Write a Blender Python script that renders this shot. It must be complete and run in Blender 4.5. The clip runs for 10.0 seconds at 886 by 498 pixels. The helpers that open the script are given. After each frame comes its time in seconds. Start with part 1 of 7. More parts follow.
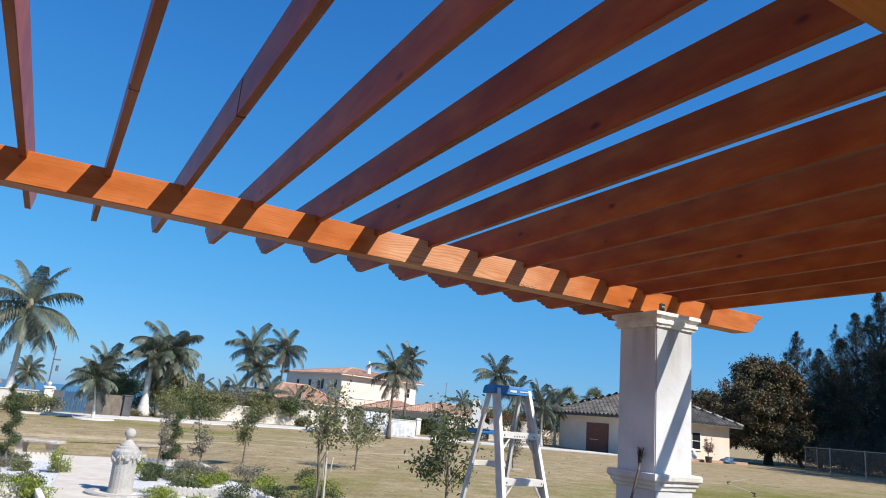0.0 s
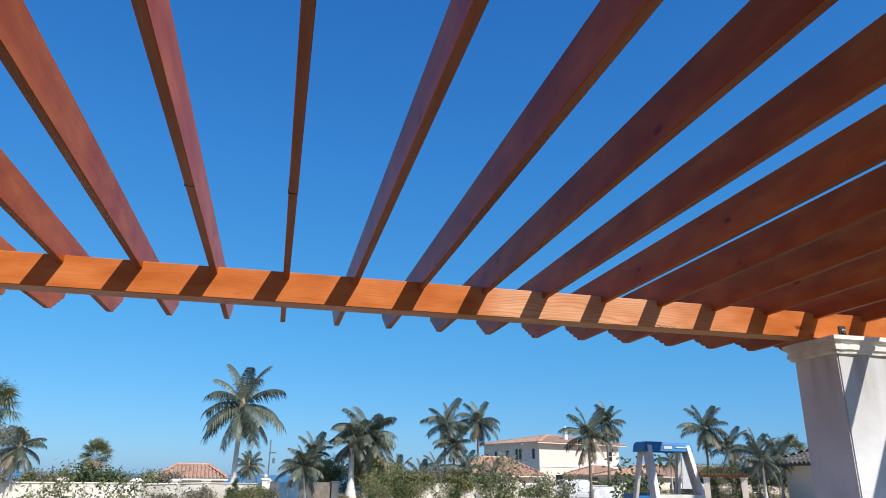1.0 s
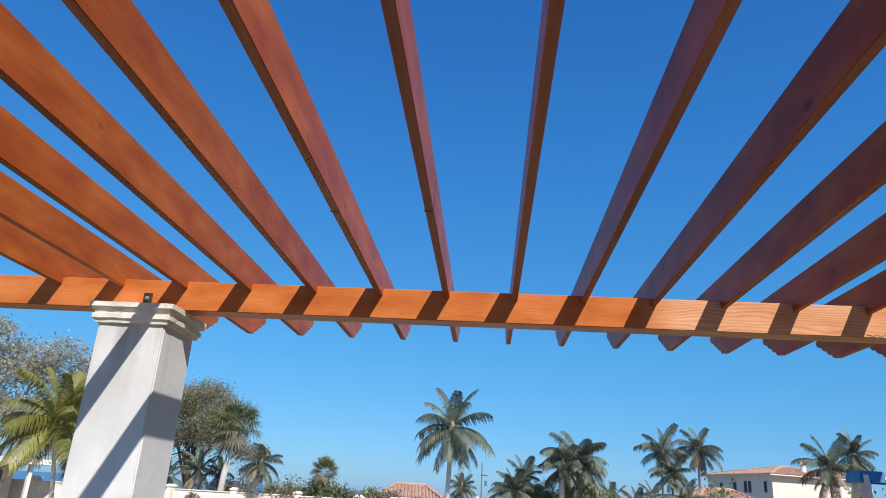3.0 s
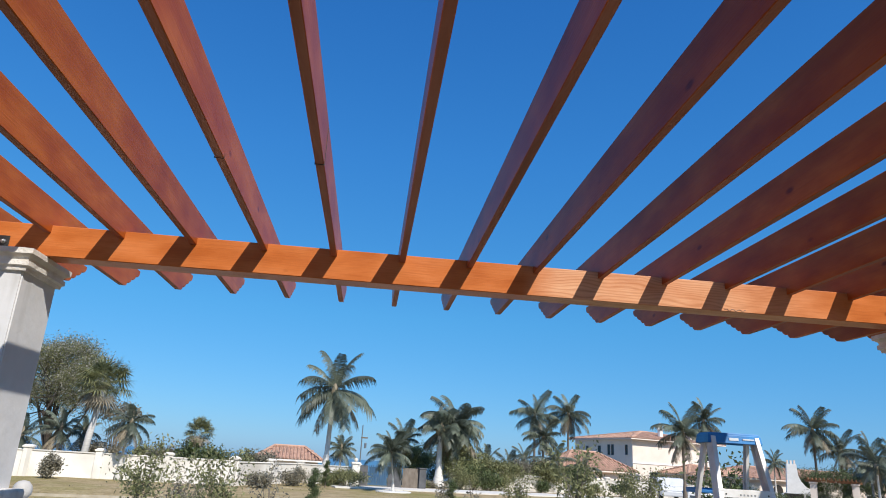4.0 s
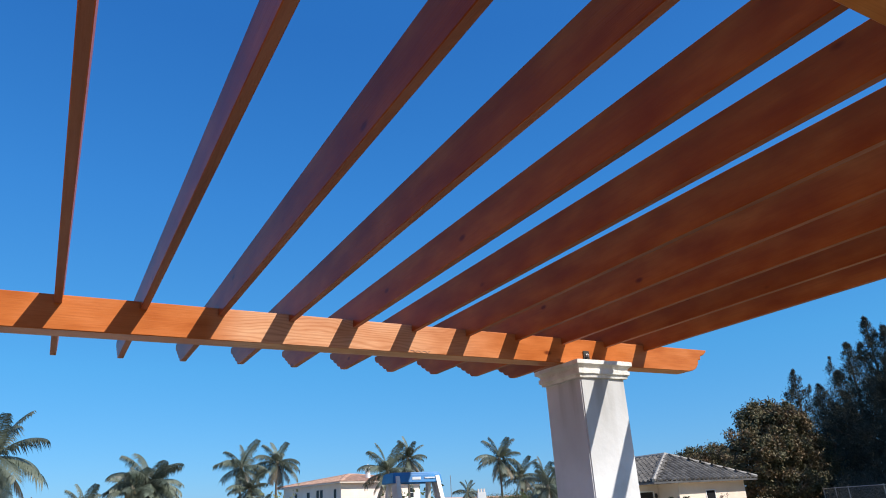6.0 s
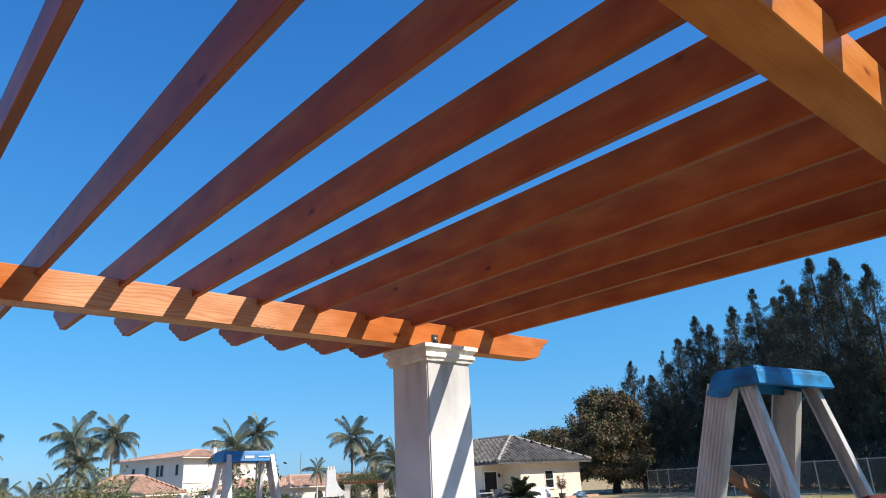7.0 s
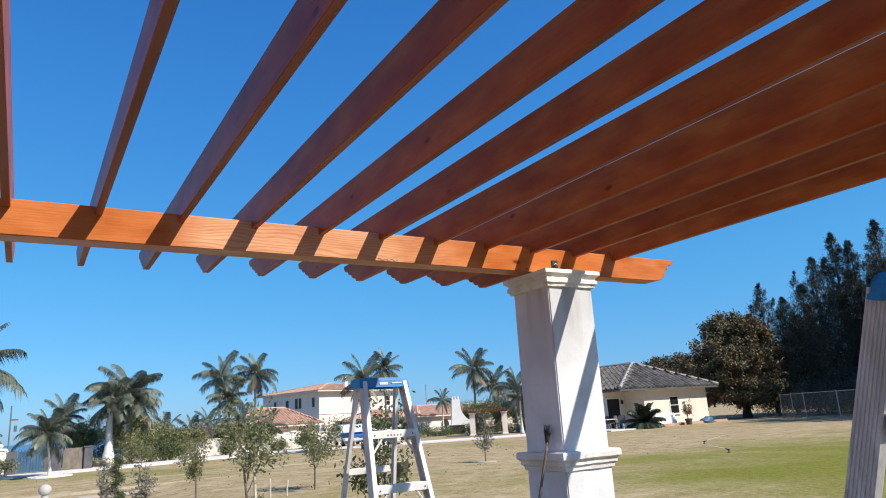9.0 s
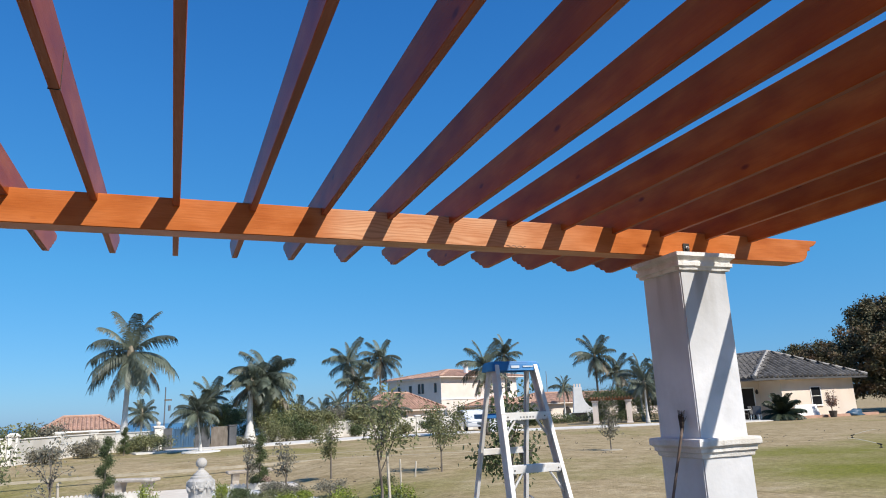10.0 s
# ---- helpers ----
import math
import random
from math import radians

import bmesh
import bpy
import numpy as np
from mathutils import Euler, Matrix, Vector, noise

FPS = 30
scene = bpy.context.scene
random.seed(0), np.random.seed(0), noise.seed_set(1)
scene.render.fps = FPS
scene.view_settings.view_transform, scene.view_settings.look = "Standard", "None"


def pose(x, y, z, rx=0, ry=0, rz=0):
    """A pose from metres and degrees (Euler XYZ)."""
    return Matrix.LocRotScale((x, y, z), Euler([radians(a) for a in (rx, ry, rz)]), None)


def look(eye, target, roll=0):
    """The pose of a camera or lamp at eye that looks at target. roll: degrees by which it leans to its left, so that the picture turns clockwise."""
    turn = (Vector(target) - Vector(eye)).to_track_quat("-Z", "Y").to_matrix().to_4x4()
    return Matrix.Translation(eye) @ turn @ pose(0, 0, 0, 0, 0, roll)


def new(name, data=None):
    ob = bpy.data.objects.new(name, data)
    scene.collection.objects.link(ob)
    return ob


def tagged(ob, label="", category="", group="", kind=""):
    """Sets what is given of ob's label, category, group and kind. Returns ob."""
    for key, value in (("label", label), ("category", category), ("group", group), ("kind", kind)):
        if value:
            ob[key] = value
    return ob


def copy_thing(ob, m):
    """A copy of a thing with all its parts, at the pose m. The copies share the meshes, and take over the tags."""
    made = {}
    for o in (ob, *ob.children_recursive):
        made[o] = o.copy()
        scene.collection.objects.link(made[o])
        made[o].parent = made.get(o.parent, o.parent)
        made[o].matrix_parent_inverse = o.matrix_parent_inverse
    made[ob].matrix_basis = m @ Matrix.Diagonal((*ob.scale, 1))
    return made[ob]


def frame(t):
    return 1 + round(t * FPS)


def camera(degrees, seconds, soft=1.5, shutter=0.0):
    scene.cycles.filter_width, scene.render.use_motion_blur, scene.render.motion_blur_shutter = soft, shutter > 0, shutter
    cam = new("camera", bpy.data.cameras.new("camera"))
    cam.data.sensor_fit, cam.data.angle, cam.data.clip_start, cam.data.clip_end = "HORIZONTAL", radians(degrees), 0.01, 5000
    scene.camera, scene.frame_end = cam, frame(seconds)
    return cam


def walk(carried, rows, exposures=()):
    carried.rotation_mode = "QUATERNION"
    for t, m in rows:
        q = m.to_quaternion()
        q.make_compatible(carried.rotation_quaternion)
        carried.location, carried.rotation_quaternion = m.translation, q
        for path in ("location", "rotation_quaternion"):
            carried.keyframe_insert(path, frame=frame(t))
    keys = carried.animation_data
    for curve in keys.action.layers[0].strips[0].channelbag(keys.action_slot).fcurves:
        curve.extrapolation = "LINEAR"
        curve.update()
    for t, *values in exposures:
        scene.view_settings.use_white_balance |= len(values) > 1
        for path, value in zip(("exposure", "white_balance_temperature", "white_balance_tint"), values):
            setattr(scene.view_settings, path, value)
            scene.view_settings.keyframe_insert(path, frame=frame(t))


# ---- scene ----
cam = camera(65.8, 10.0, soft=1.0)
PATH = [
    (0, (-1.507, -4.054, 1.455), (-0.575, -2.35, 1.932), 5.1),
    (0.5, (-1.246, -4.065, 1.457), (-0.482, -2.304, 2.018), 0.3),
    (0.8, (-1.107, -4.021, 1.469), (-0.541, -2.205, 2.088), 2.0),
    (1, (-1.008, -3.997, 1.486), (-0.574, -2.15, 2.118), 0.8),
    (1.2, (-0.902, -3.999, 1.5), (-0.681, -2.125, 2.161), -0.8),
    (1.5, (-0.792, -4.001, 1.485), (-1.006, -2.113, 2.108), 4.3),
    (1.8, (-0.742, -4.026, 1.474), (-1.223, -2.186, 2.094), 3.1),
    (2, (-0.708, -4.042, 1.467), (-1.213, -2.225, 2.133), 2.9),
    (2.5, (-0.715, -4.0, 1.488), (-1.023, -2.146, 2.171), 1.4),
    (2.7, (-0.735, -3.986, 1.478), (-0.979, -2.127, 2.175), 2.2),
    (3.8, (-0.742, -3.929, 1.452), (-0.613, -2.022, 2.039), 3.7),
    (4, (-0.727, -3.936, 1.444), (-0.555, -2.036, 2.043), 3.4),
    (4.5, (-0.712, -3.937, 1.437), (-0.532, -2.06, 2.102), 4.4),
    (4.8, (-0.669, -3.897, 1.45), (-0.334, -2.043, 2.119), 1.1),
    (5, (-0.66, -3.895, 1.455), (-0.178, -2.077, 2.134), -0.9),
    (5.5, (-0.573, -3.847, 1.48), (0.237, -2.16, 2.184), -4.0),
    (5.7, (-0.567, -3.856, 1.468), (0.313, -2.207, 2.181), -3.9),
    (6.8, (-0.475, -3.859, 1.486), (0.649, -2.354, 2.174), -2.2),
    (7, (-0.447, -3.856, 1.484), (0.808, -2.439, 2.131), -2.8),
    (7.5, (-0.342, -3.827, 1.481), (1.145, -2.596, 2.005), -5.1),
    (7.8, (-0.341, -3.81, 1.475), (1.173, -2.598, 1.965), -4.8),
    (8, (-0.34, -3.799, 1.471), (1.103, -2.503, 1.958), -4.4),
    (8.2, (-0.353, -3.786, 1.47), (0.993, -2.393, 1.965), -5.4),
    (8.5, (-0.397, -3.775, 1.468), (0.799, -2.253, 1.97), -4.0),
    (9, (-0.466, -3.807, 1.45), (0.552, -2.154, 1.93), -3.5),
    (9.5, (-0.565, -3.843, 1.442), (0.188, -2.053, 1.92), -2.2),
    (10, (-0.577, -3.862, 1.427), (0.138, -2.052, 1.888), -2.4),
]
walk(cam, [(t, look(eye, target, roll)) for t, eye, target, roll in PATH],
     [(0, 0.35, 6550, 10), (1.4, 0.35, 6550, 10), (2.2, 0.40, 6650, 10), (2.7, 0.36, 6600, 10), (4.2, 0.30, 6500, 10), (5.5, 0.36, 6500, 10), (7, 0.60, 6850, 10), (8.0, 0.86, 7000, 10), (9, 0.48, 6700, 10), (10, 0.28, 6550, 10)])

SUN_DIR = Vector((0.50, -0.95, 1.0)).normalized()
sun_el = math.asin(SUN_DIR.z)
sun_az = math.atan2(SUN_DIR.x, SUN_DIR.y)

world = bpy.data.worlds.new("sky")
scene.world = world
world.use_nodes = True
wn = world.node_tree.nodes
sky = wn.new("ShaderNodeTexSky")
sky.sky_type = "NISHITA"
sky.sun_disc = False
sky.sun_elevation = sun_el
sky.sun_rotation = sun_az
sky.altitude = 1200
sky.air_density = 1.0
sky.dust_density = 1.1
sky.ozone_density = 4.0
deepen = wn.new("ShaderNodeMix")
deepen.data_type = "RGBA"
deepen.inputs["Factor"].default_value = 0.48
deepen.inputs["B"].default_value = (0.12, 1.72, 5.2, 1)
world.node_tree.links.new(sky.outputs[0], deepen.inputs["A"])
clear = wn.new("ShaderNodeMix")
clear.data_type = "RGBA"
clear.blend_type = "MULTIPLY"
clear.inputs["Factor"].default_value = 1.0
height = wn.new("ShaderNodeSeparateXYZ")
world.node_tree.links.new(wn.new("ShaderNodeTexCoord").outputs["Generated"], height.inputs[0])
hue = wn.new("ShaderNodeValToRGB")
for at, col in ((0.2, (0.70, 1.26, 1.24)), (0.42, (0.60, 1.12, 1.26)), (0.62, (0.50, 0.91, 1.13))):
    hue.color_ramp.elements.new(at).color = (*col, 1)
hue.color_ramp.elements[0].color = (0.80, 1.03, 1.13, 1)
hue.color_ramp.elements[-1].color = (0.52, 0.92, 1.12, 1)
world.node_tree.links.new(height.outputs["Z"], hue.inputs[0])
world.node_tree.links.new(hue.outputs[0], clear.inputs["B"])
world.node_tree.links.new(deepen.outputs["Result"], clear.inputs["A"])
world.node_tree.links.new(clear.outputs["Result"], wn["Background"].inputs[0])
wn["Background"].inputs[1].default_value = 0.097

sun = new("sun", bpy.data.lights.new("sun", "SUN"))
sun.data.energy = 4.8
sun.data.angle = radians(0.55)
sun.data.color = (1.0, 0.94, 0.85)
sun.rotation_mode = "QUATERNION"
sun.rotation_quaternion = SUN_DIR.to_track_quat("Z", "Y")


# ---------------------------------------------------------------- materials
def mat(name, cols, scale=4.0, rough=0.8, bump=0.0, bump_scale=40.0, metal=0.0, stretch=(1, 1, 1), vary=0.0,
        coat=0.0, big=None, translucent=0.0, island=False, spec=0.5, big_scale=0.35):
    """Node material: colour ramp over two scales of noise, tone varied by object or leaf, fine relief."""
    m = bpy.data.materials.new(name)
    m.use_nodes = True
    nt = m.node_tree
    N, L = nt.nodes, nt.links
    bsdf = N["Principled BSDF"]
    tc = N.new("ShaderNodeTexCoord")
    mp = N.new("ShaderNodeMapping")
    mp.inputs["Scale"].default_value = stretch
    L.new(tc.outputs["Object"], mp.inputs["Vector"])
    info = N.new("ShaderNodeObjectInfo")
    off = N.new("ShaderNodeVectorMath")
    off.operation = "SCALE"
    off.inputs[0].default_value = (37.0, 53.0, 71.0)
    L.new(info.outputs["Random"], off.inputs["Scale"])
    L.new(off.outputs[0], mp.inputs["Location"])
    n1 = N.new("ShaderNodeTexNoise")
    n1.inputs["Scale"].default_value = scale
    n1.inputs["Detail"].default_value = 6.0
    n1.inputs["Roughness"].default_value = 0.6
    L.new(mp.outputs[0], n1.inputs["Vector"])
    ramp = N.new("ShaderNodeValToRGB")
    els = ramp.color_ramp.elements
    els[0].position, els[1].position = 0.3, 0.7
    els[0].color, els[1].color = (*cols[0], 1), (*cols[-1], 1)
    for k, c in enumerate(cols[1:-1]):
        e = els.new(0.3 + 0.4 * (k + 1) / (len(cols) - 1))
        e.color = (*c, 1)
    L.new(n1.outputs["Fac"], ramp.inputs[0])
    out = ramp.outputs[0]
    if big:
        n2 = N.new("ShaderNodeTexNoise")
        n2.inputs["Scale"].default_value = scale * big_scale
        n2.inputs["Detail"].default_value = 3.0
        L.new(mp.outputs[0], n2.inputs["Vector"])
        r2 = N.new("ShaderNodeValToRGB")
        r2.color_ramp.elements[0].position, r2.color_ramp.elements[1].position = 0.42, 0.68
        L.new(n2.outputs["Fac"], r2.inputs[0])
        mx = N.new("ShaderNodeMix")
        mx.data_type = "RGBA"
        mx.inputs["B"].default_value = (*big, 1)
        L.new(r2.outputs[0], mx.inputs["Factor"])
        L.new(out, mx.inputs["A"])
        out = mx.outputs["Result"]
    if vary or island:
        hsv = N.new("ShaderNodeHueSaturation")
        rng = N.new("ShaderNodeMapRange")
        rng.inputs["To Min"].default_value, rng.inputs["To Max"].default_value = 1 - vary, 1 + vary
        if island:
            geo = N.new("ShaderNodeNewGeometry")
            L.new(geo.outputs["Random Per Island"], rng.inputs["Value"])
        else:
            L.new(info.outputs["Random"], rng.inputs["Value"])
        L.new(rng.outputs[0], hsv.inputs["Value"])
        L.new(out, hsv.inputs["Color"])
        out = hsv.outputs[0]
    L.new(out, bsdf.inputs["Base Color"])
    bsdf.inputs["Roughness"].default_value = rough
    bsdf.inputs["Metallic"].default_value = metal
    bsdf.inputs["Coat Weight"].default_value = coat
    bsdf.inputs["Coat Roughness"].default_value = 0.25
    bsdf.inputs["Specular IOR Level"].default_value = spec
    if bump:
        n3 = N.new("ShaderNodeTexNoise")
        n3.inputs["Scale"].default_value = bump_scale
        n3.inputs["Detail"].default_value = 4.0
        L.new(mp.outputs[0], n3.inputs["Vector"])
        b = N.new("ShaderNodeBump")
        b.inputs["Strength"].default_value = bump
        b.inputs["Distance"].default_value = 0.02
        L.new(n3.outputs["Fac"], b.inputs["Height"])
        L.new(b.outputs[0], bsdf.inputs["Normal"])
    if translucent:
        tr = N.new("ShaderNodeBsdfTranslucent")
        L.new(out, tr.inputs["Color"])
        ms = N.new("ShaderNodeMixShader")
        ms.inputs[0].default_value = translucent
        L.new(bsdf.outputs[0], ms.inputs[1])
        L.new(tr.outputs[0], ms.inputs[2])
        L.new(ms.outputs[0], N["Material Output"].inputs[0])
    return m


def wood(name, axis, strong, tones, bleach=0.0, gloss=0.12):
    """Semi-gloss orange-brown stained pine with long grain along one axis, knots and per-board tone."""
    m = bpy.data.materials.new(name)
    m.use_nodes = True
    nt = m.node_tree
    N, L = nt.nodes, nt.links
    bsdf = N["Principled BSDF"]
    tc = N.new("ShaderNodeTexCoord")
    info = N.new("ShaderNodeObjectInfo")
    off = N.new("ShaderNodeVectorMath")
    off.operation = "SCALE"
    off.inputs[0].default_value = (13.0, 29.0, 17.0)
    L.new(info.outputs["Random"], off.inputs["Scale"])
    add = N.new("ShaderNodeVectorMath")
    L.new(tc.outputs["Object"], add.inputs[0])
    L.new(off.outputs[0], add.inputs[1])

    def mapped(long, cross):
        mp = N.new("ShaderNodeMapping")
        mp.inputs["Scale"].default_value = (long, cross, cross) if axis == "X" else (cross, long, cross)
        L.new(add.outputs[0], mp.inputs["Vector"])
        return mp.outputs[0]

    blotch = N.new("ShaderNodeTexNoise")
    blotch.inputs["Scale"].default_value = 1.0
    blotch.inputs["Detail"].default_value = 5.0
    L.new(mapped(3.2, 9.0), blotch.inputs["Vector"])
    r1 = N.new("ShaderNodeValToRGB")
    e = r1.color_ramp.elements
    e[0].position, e[1].position = 0.30, 0.72
    e[0].color, e[1].color = (*tones[0], 1), (*tones[2], 1)
    k = e.new(0.5)
    k.color = (*tones[1], 1)
    L.new(blotch.outputs["Fac"], r1.inputs[0])
    fade = N.new("ShaderNodeMix")
    fade.data_type = "RGBA"
    fade.inputs["B"].default_value = (0.80, 0.48, 0.29, 1)
    # one length of the timber has lost its stain and shows the bare grain
    sep = N.new("ShaderNodeSeparateXYZ")
    L.new(tc.outputs["Object"], sep.inputs[0])
    bare_from, bare_to = N.new("ShaderNodeMapRange"), N.new("ShaderNodeMapRange")
    for node, a, b in ((bare_from, 0.12, 0.34), (bare_to, 2.2, 1.3)):
        node.inputs["From Min"].default_value, node.inputs["From Max"].default_value = a, b
        L.new(sep.outputs["X"], node.inputs["Value"])
    bare_to.inputs["To Max"].default_value = bleach
    far_end = N.new("ShaderNodeMath")
    far_end.operation = "MULTIPLY"
    L.new(bare_from.outputs[0], far_end.inputs[0])
    L.new(bare_to.outputs[0], far_end.inputs[1])
    patchy = N.new("ShaderNodeMath")
    patchy.operation = "MULTIPLY"
    L.new(far_end.outputs[0], patchy.inputs[0])
    L.new(blotch.outputs["Fac"], patchy.inputs[1])
    L.new(patchy.outputs[0], fade.inputs["Factor"])
    L.new(r1.outputs[0], fade.inputs["A"])
    # growth rings
    warp = N.new("ShaderNodeTexNoise")
    warp.inputs["Scale"].default_value = 1.0
    warp.inputs["Detail"].default_value = 2.0
    L.new(mapped(1.5, 4.2), warp.inputs["Vector"])
    lay = N.new("ShaderNodeVectorMath")
    lay.operation = "DOT_PRODUCT"
    lay.inputs[1].default_value = (0, 150, 230) if axis == "X" else (150, 0, 230)
    L.new(add.outputs[0], lay.inputs[0])
    mul = N.new("ShaderNodeMath")
    mul.operation = "MULTIPLY_ADD"
    mul.inputs[1].default_value = 64.0
    L.new(warp.outputs["Fac"], mul.inputs[0])
    L.new(lay.outputs["Value"], mul.inputs[2])
    sn = N.new("ShaderNodeMath")
    sn.operation = "SINE"
    L.new(mul.outputs[0], sn.inputs[0])
    fine = N.new("ShaderNodeTexNoise")
    fine.inputs["Scale"].default_value = 1.0
    fine.inputs["Detail"].default_value = 4.0
    L.new(mapped(4.0, 150.0), fine.inputs["Vector"])
    where = N.new("ShaderNodeTexNoise")
    where.inputs["Scale"].default_value = 1.0
    where.inputs["Detail"].default_value = 1.0
    L.new(mapped(0.45, 0.2), where.inputs["Vector"])
    amt = N.new("ShaderNodeMapRange")
    amt.inputs["From Min"].default_value, amt.inputs["From Max"].default_value = 0.42, 0.56
    amt.inputs["To Min"].default_value, amt.inputs["To Max"].default_value = 0.03, strong
    L.new(where.outputs["Fac"], amt.inputs["Value"])
    band = N.new("ShaderNodeMapRange")
    band.inputs["From Min"].default_value, band.inputs["From Max"].default_value = -0.2, 1.0
    L.new(sn.outputs[0], band.inputs["Value"])
    more = N.new("ShaderNodeMath")
    more.operation = "MULTIPLY_ADD"
    more.inputs[1].default_value = 0.26
    L.new(far_end.outputs[0], more.inputs[0])
    L.new(amt.outputs[0], more.inputs[2])
    am = N.new("ShaderNodeMath")
    am.operation = "MULTIPLY"
    L.new(band.outputs[0], am.inputs[0])
    L.new(more.outputs[0], am.inputs[1])
    m1 = N.new("ShaderNodeMix")
    m1.data_type = "RGBA"
    m1.inputs["B"].default_value = (0.36, 0.10, 0.022, 1)
    L.new(am.outputs[0], m1.inputs["Factor"])
    L.new(fade.outputs["Result"], m1.inputs["A"])
    m2 = N.new("ShaderNodeMix")
    m2.data_type = "RGBA"
    m2.inputs["B"].default_value = (0.25, 0.045, 0.012, 1)
    fr = N.new("ShaderNodeMapRange")
    fr.inputs["From Min"].default_value, fr.inputs["From Max"].default_value = 0.5, 0.8
    fr.inputs["To Max"].default_value = 0.3
    L.new(fine.outputs["Fac"], fr.inputs["Value"])
    L.new(fr.outputs[0], m2.inputs["Factor"])
    L.new(m1.outputs["Result"], m2.inputs["A"])
    # knots
    vor = N.new("ShaderNodeTexVoronoi")
    vor.inputs["Scale"].default_value = 1.0
    flat = N.new("ShaderNodeMapping")
    flat.inputs["Scale"].default_value = (2.6, 0.0, 5.5) if axis == "X" else (0.0, 2.7, 5.6)
    L.new(add.outputs[0], flat.inputs["Vector"])
    L.new(flat.outputs[0], vor.inputs["Vector"])
    kr = N.new("ShaderNodeMapRange")
    kr.inputs["From Min"].default_value, kr.inputs["From Max"].default_value = 0.045, 0.105
    kr.inputs["To Min"].default_value, kr.inputs["To Max"].default_value = 0.8, 0.0
    L.new(vor.outputs["Distance"], kr.inputs["Value"])
    m3 = N.new("ShaderNodeMix")
    m3.data_type = "RGBA"
    m3.inputs["B"].default_value = (0.11, 0.018, 0.008, 1)
    L.new(kr.outputs[0], m3.inputs["Factor"])
    L.new(m2.outputs["Result"], m3.inputs["A"])
    hsv = N.new("ShaderNodeHueSaturation")
    rg = N.new("ShaderNodeMapRange")
    rg.inputs["To Min"].default_value, rg.inputs["To Max"].default_value = 0.84, 1.14
    L.new(info.outputs["Random"], rg.inputs["Value"])
    L.new(rg.outputs[0], hsv.inputs["Value"])
    L.new(m3.outputs["Result"], hsv.inputs["Color"])
    L.new(hsv.outputs[0], bsdf.inputs["Base Color"])
    bsdf.inputs["Roughness"].default_value = 0.34
    bsdf.inputs["IOR"].default_value = 1.2
    bsdf.inputs["Specular IOR Level"].default_value = gloss
    b = N.new("ShaderNodeBump")
    b.inputs["Strength"].default_value = 0.25
    b.inputs["Distance"].default_value = 0.004
    L.new(fine.outputs["Fac"], b.inputs["Height"])
    L.new(b.outputs[0], bsdf.inputs["Normal"])
    return m


WOOD_Y = wood("stained_pine_rafter", "Y", 0.10, ((0.30, 0.058, 0.010), (0.385, 0.088, 0.014), (0.49, 0.132, 0.022)), 0.0, 0.42)
WOOD_X = wood("stained_pine_beam", "X", 0.10, ((0.45, 0.120, 0.027), (0.55, 0.165, 0.043), (0.64, 0.215, 0.070)), 1.15, 0.5)
WOOD_X_NEAR = wood("ochre_stained_pine_beam", "X", 0.10, ((0.42, 0.135, 0.028), (0.53, 0.192, 0.048), (0.63, 0.255, 0.078)), 0.0, 0.5)
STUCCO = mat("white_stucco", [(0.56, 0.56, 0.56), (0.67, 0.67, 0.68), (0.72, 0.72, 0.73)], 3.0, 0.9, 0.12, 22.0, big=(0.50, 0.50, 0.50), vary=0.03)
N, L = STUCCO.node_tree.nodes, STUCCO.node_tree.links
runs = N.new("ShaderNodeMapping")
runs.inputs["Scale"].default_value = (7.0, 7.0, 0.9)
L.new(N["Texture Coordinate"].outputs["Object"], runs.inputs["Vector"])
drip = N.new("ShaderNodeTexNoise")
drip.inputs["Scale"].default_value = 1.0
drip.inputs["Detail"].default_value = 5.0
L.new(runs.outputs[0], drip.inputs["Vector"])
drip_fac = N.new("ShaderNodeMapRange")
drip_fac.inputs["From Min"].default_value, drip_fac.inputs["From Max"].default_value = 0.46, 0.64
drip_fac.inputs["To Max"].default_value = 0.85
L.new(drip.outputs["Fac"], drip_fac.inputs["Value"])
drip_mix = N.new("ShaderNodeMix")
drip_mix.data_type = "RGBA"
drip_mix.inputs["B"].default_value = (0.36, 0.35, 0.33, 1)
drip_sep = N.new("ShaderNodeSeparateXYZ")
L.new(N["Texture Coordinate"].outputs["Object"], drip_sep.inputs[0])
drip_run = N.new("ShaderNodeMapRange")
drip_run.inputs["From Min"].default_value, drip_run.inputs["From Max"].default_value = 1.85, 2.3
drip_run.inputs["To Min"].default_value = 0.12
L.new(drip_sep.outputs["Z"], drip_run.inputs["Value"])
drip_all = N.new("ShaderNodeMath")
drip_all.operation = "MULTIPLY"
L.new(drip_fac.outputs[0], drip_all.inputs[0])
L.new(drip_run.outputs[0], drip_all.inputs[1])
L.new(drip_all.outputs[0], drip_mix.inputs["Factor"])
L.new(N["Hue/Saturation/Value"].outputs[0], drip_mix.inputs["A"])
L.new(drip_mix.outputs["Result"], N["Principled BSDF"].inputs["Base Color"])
CAPSTONE = mat("worn_cast_stone", [(0.52, 0.49, 0.44), (0.74, 0.72, 0.68), (0.82, 0.80, 0.77)], 9.0, 0.92, 0.3, 60.0, big=(0.60, 0.56, 0.50))
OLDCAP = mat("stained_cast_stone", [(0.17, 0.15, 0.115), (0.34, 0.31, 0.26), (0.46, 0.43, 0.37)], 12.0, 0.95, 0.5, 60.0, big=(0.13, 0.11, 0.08))
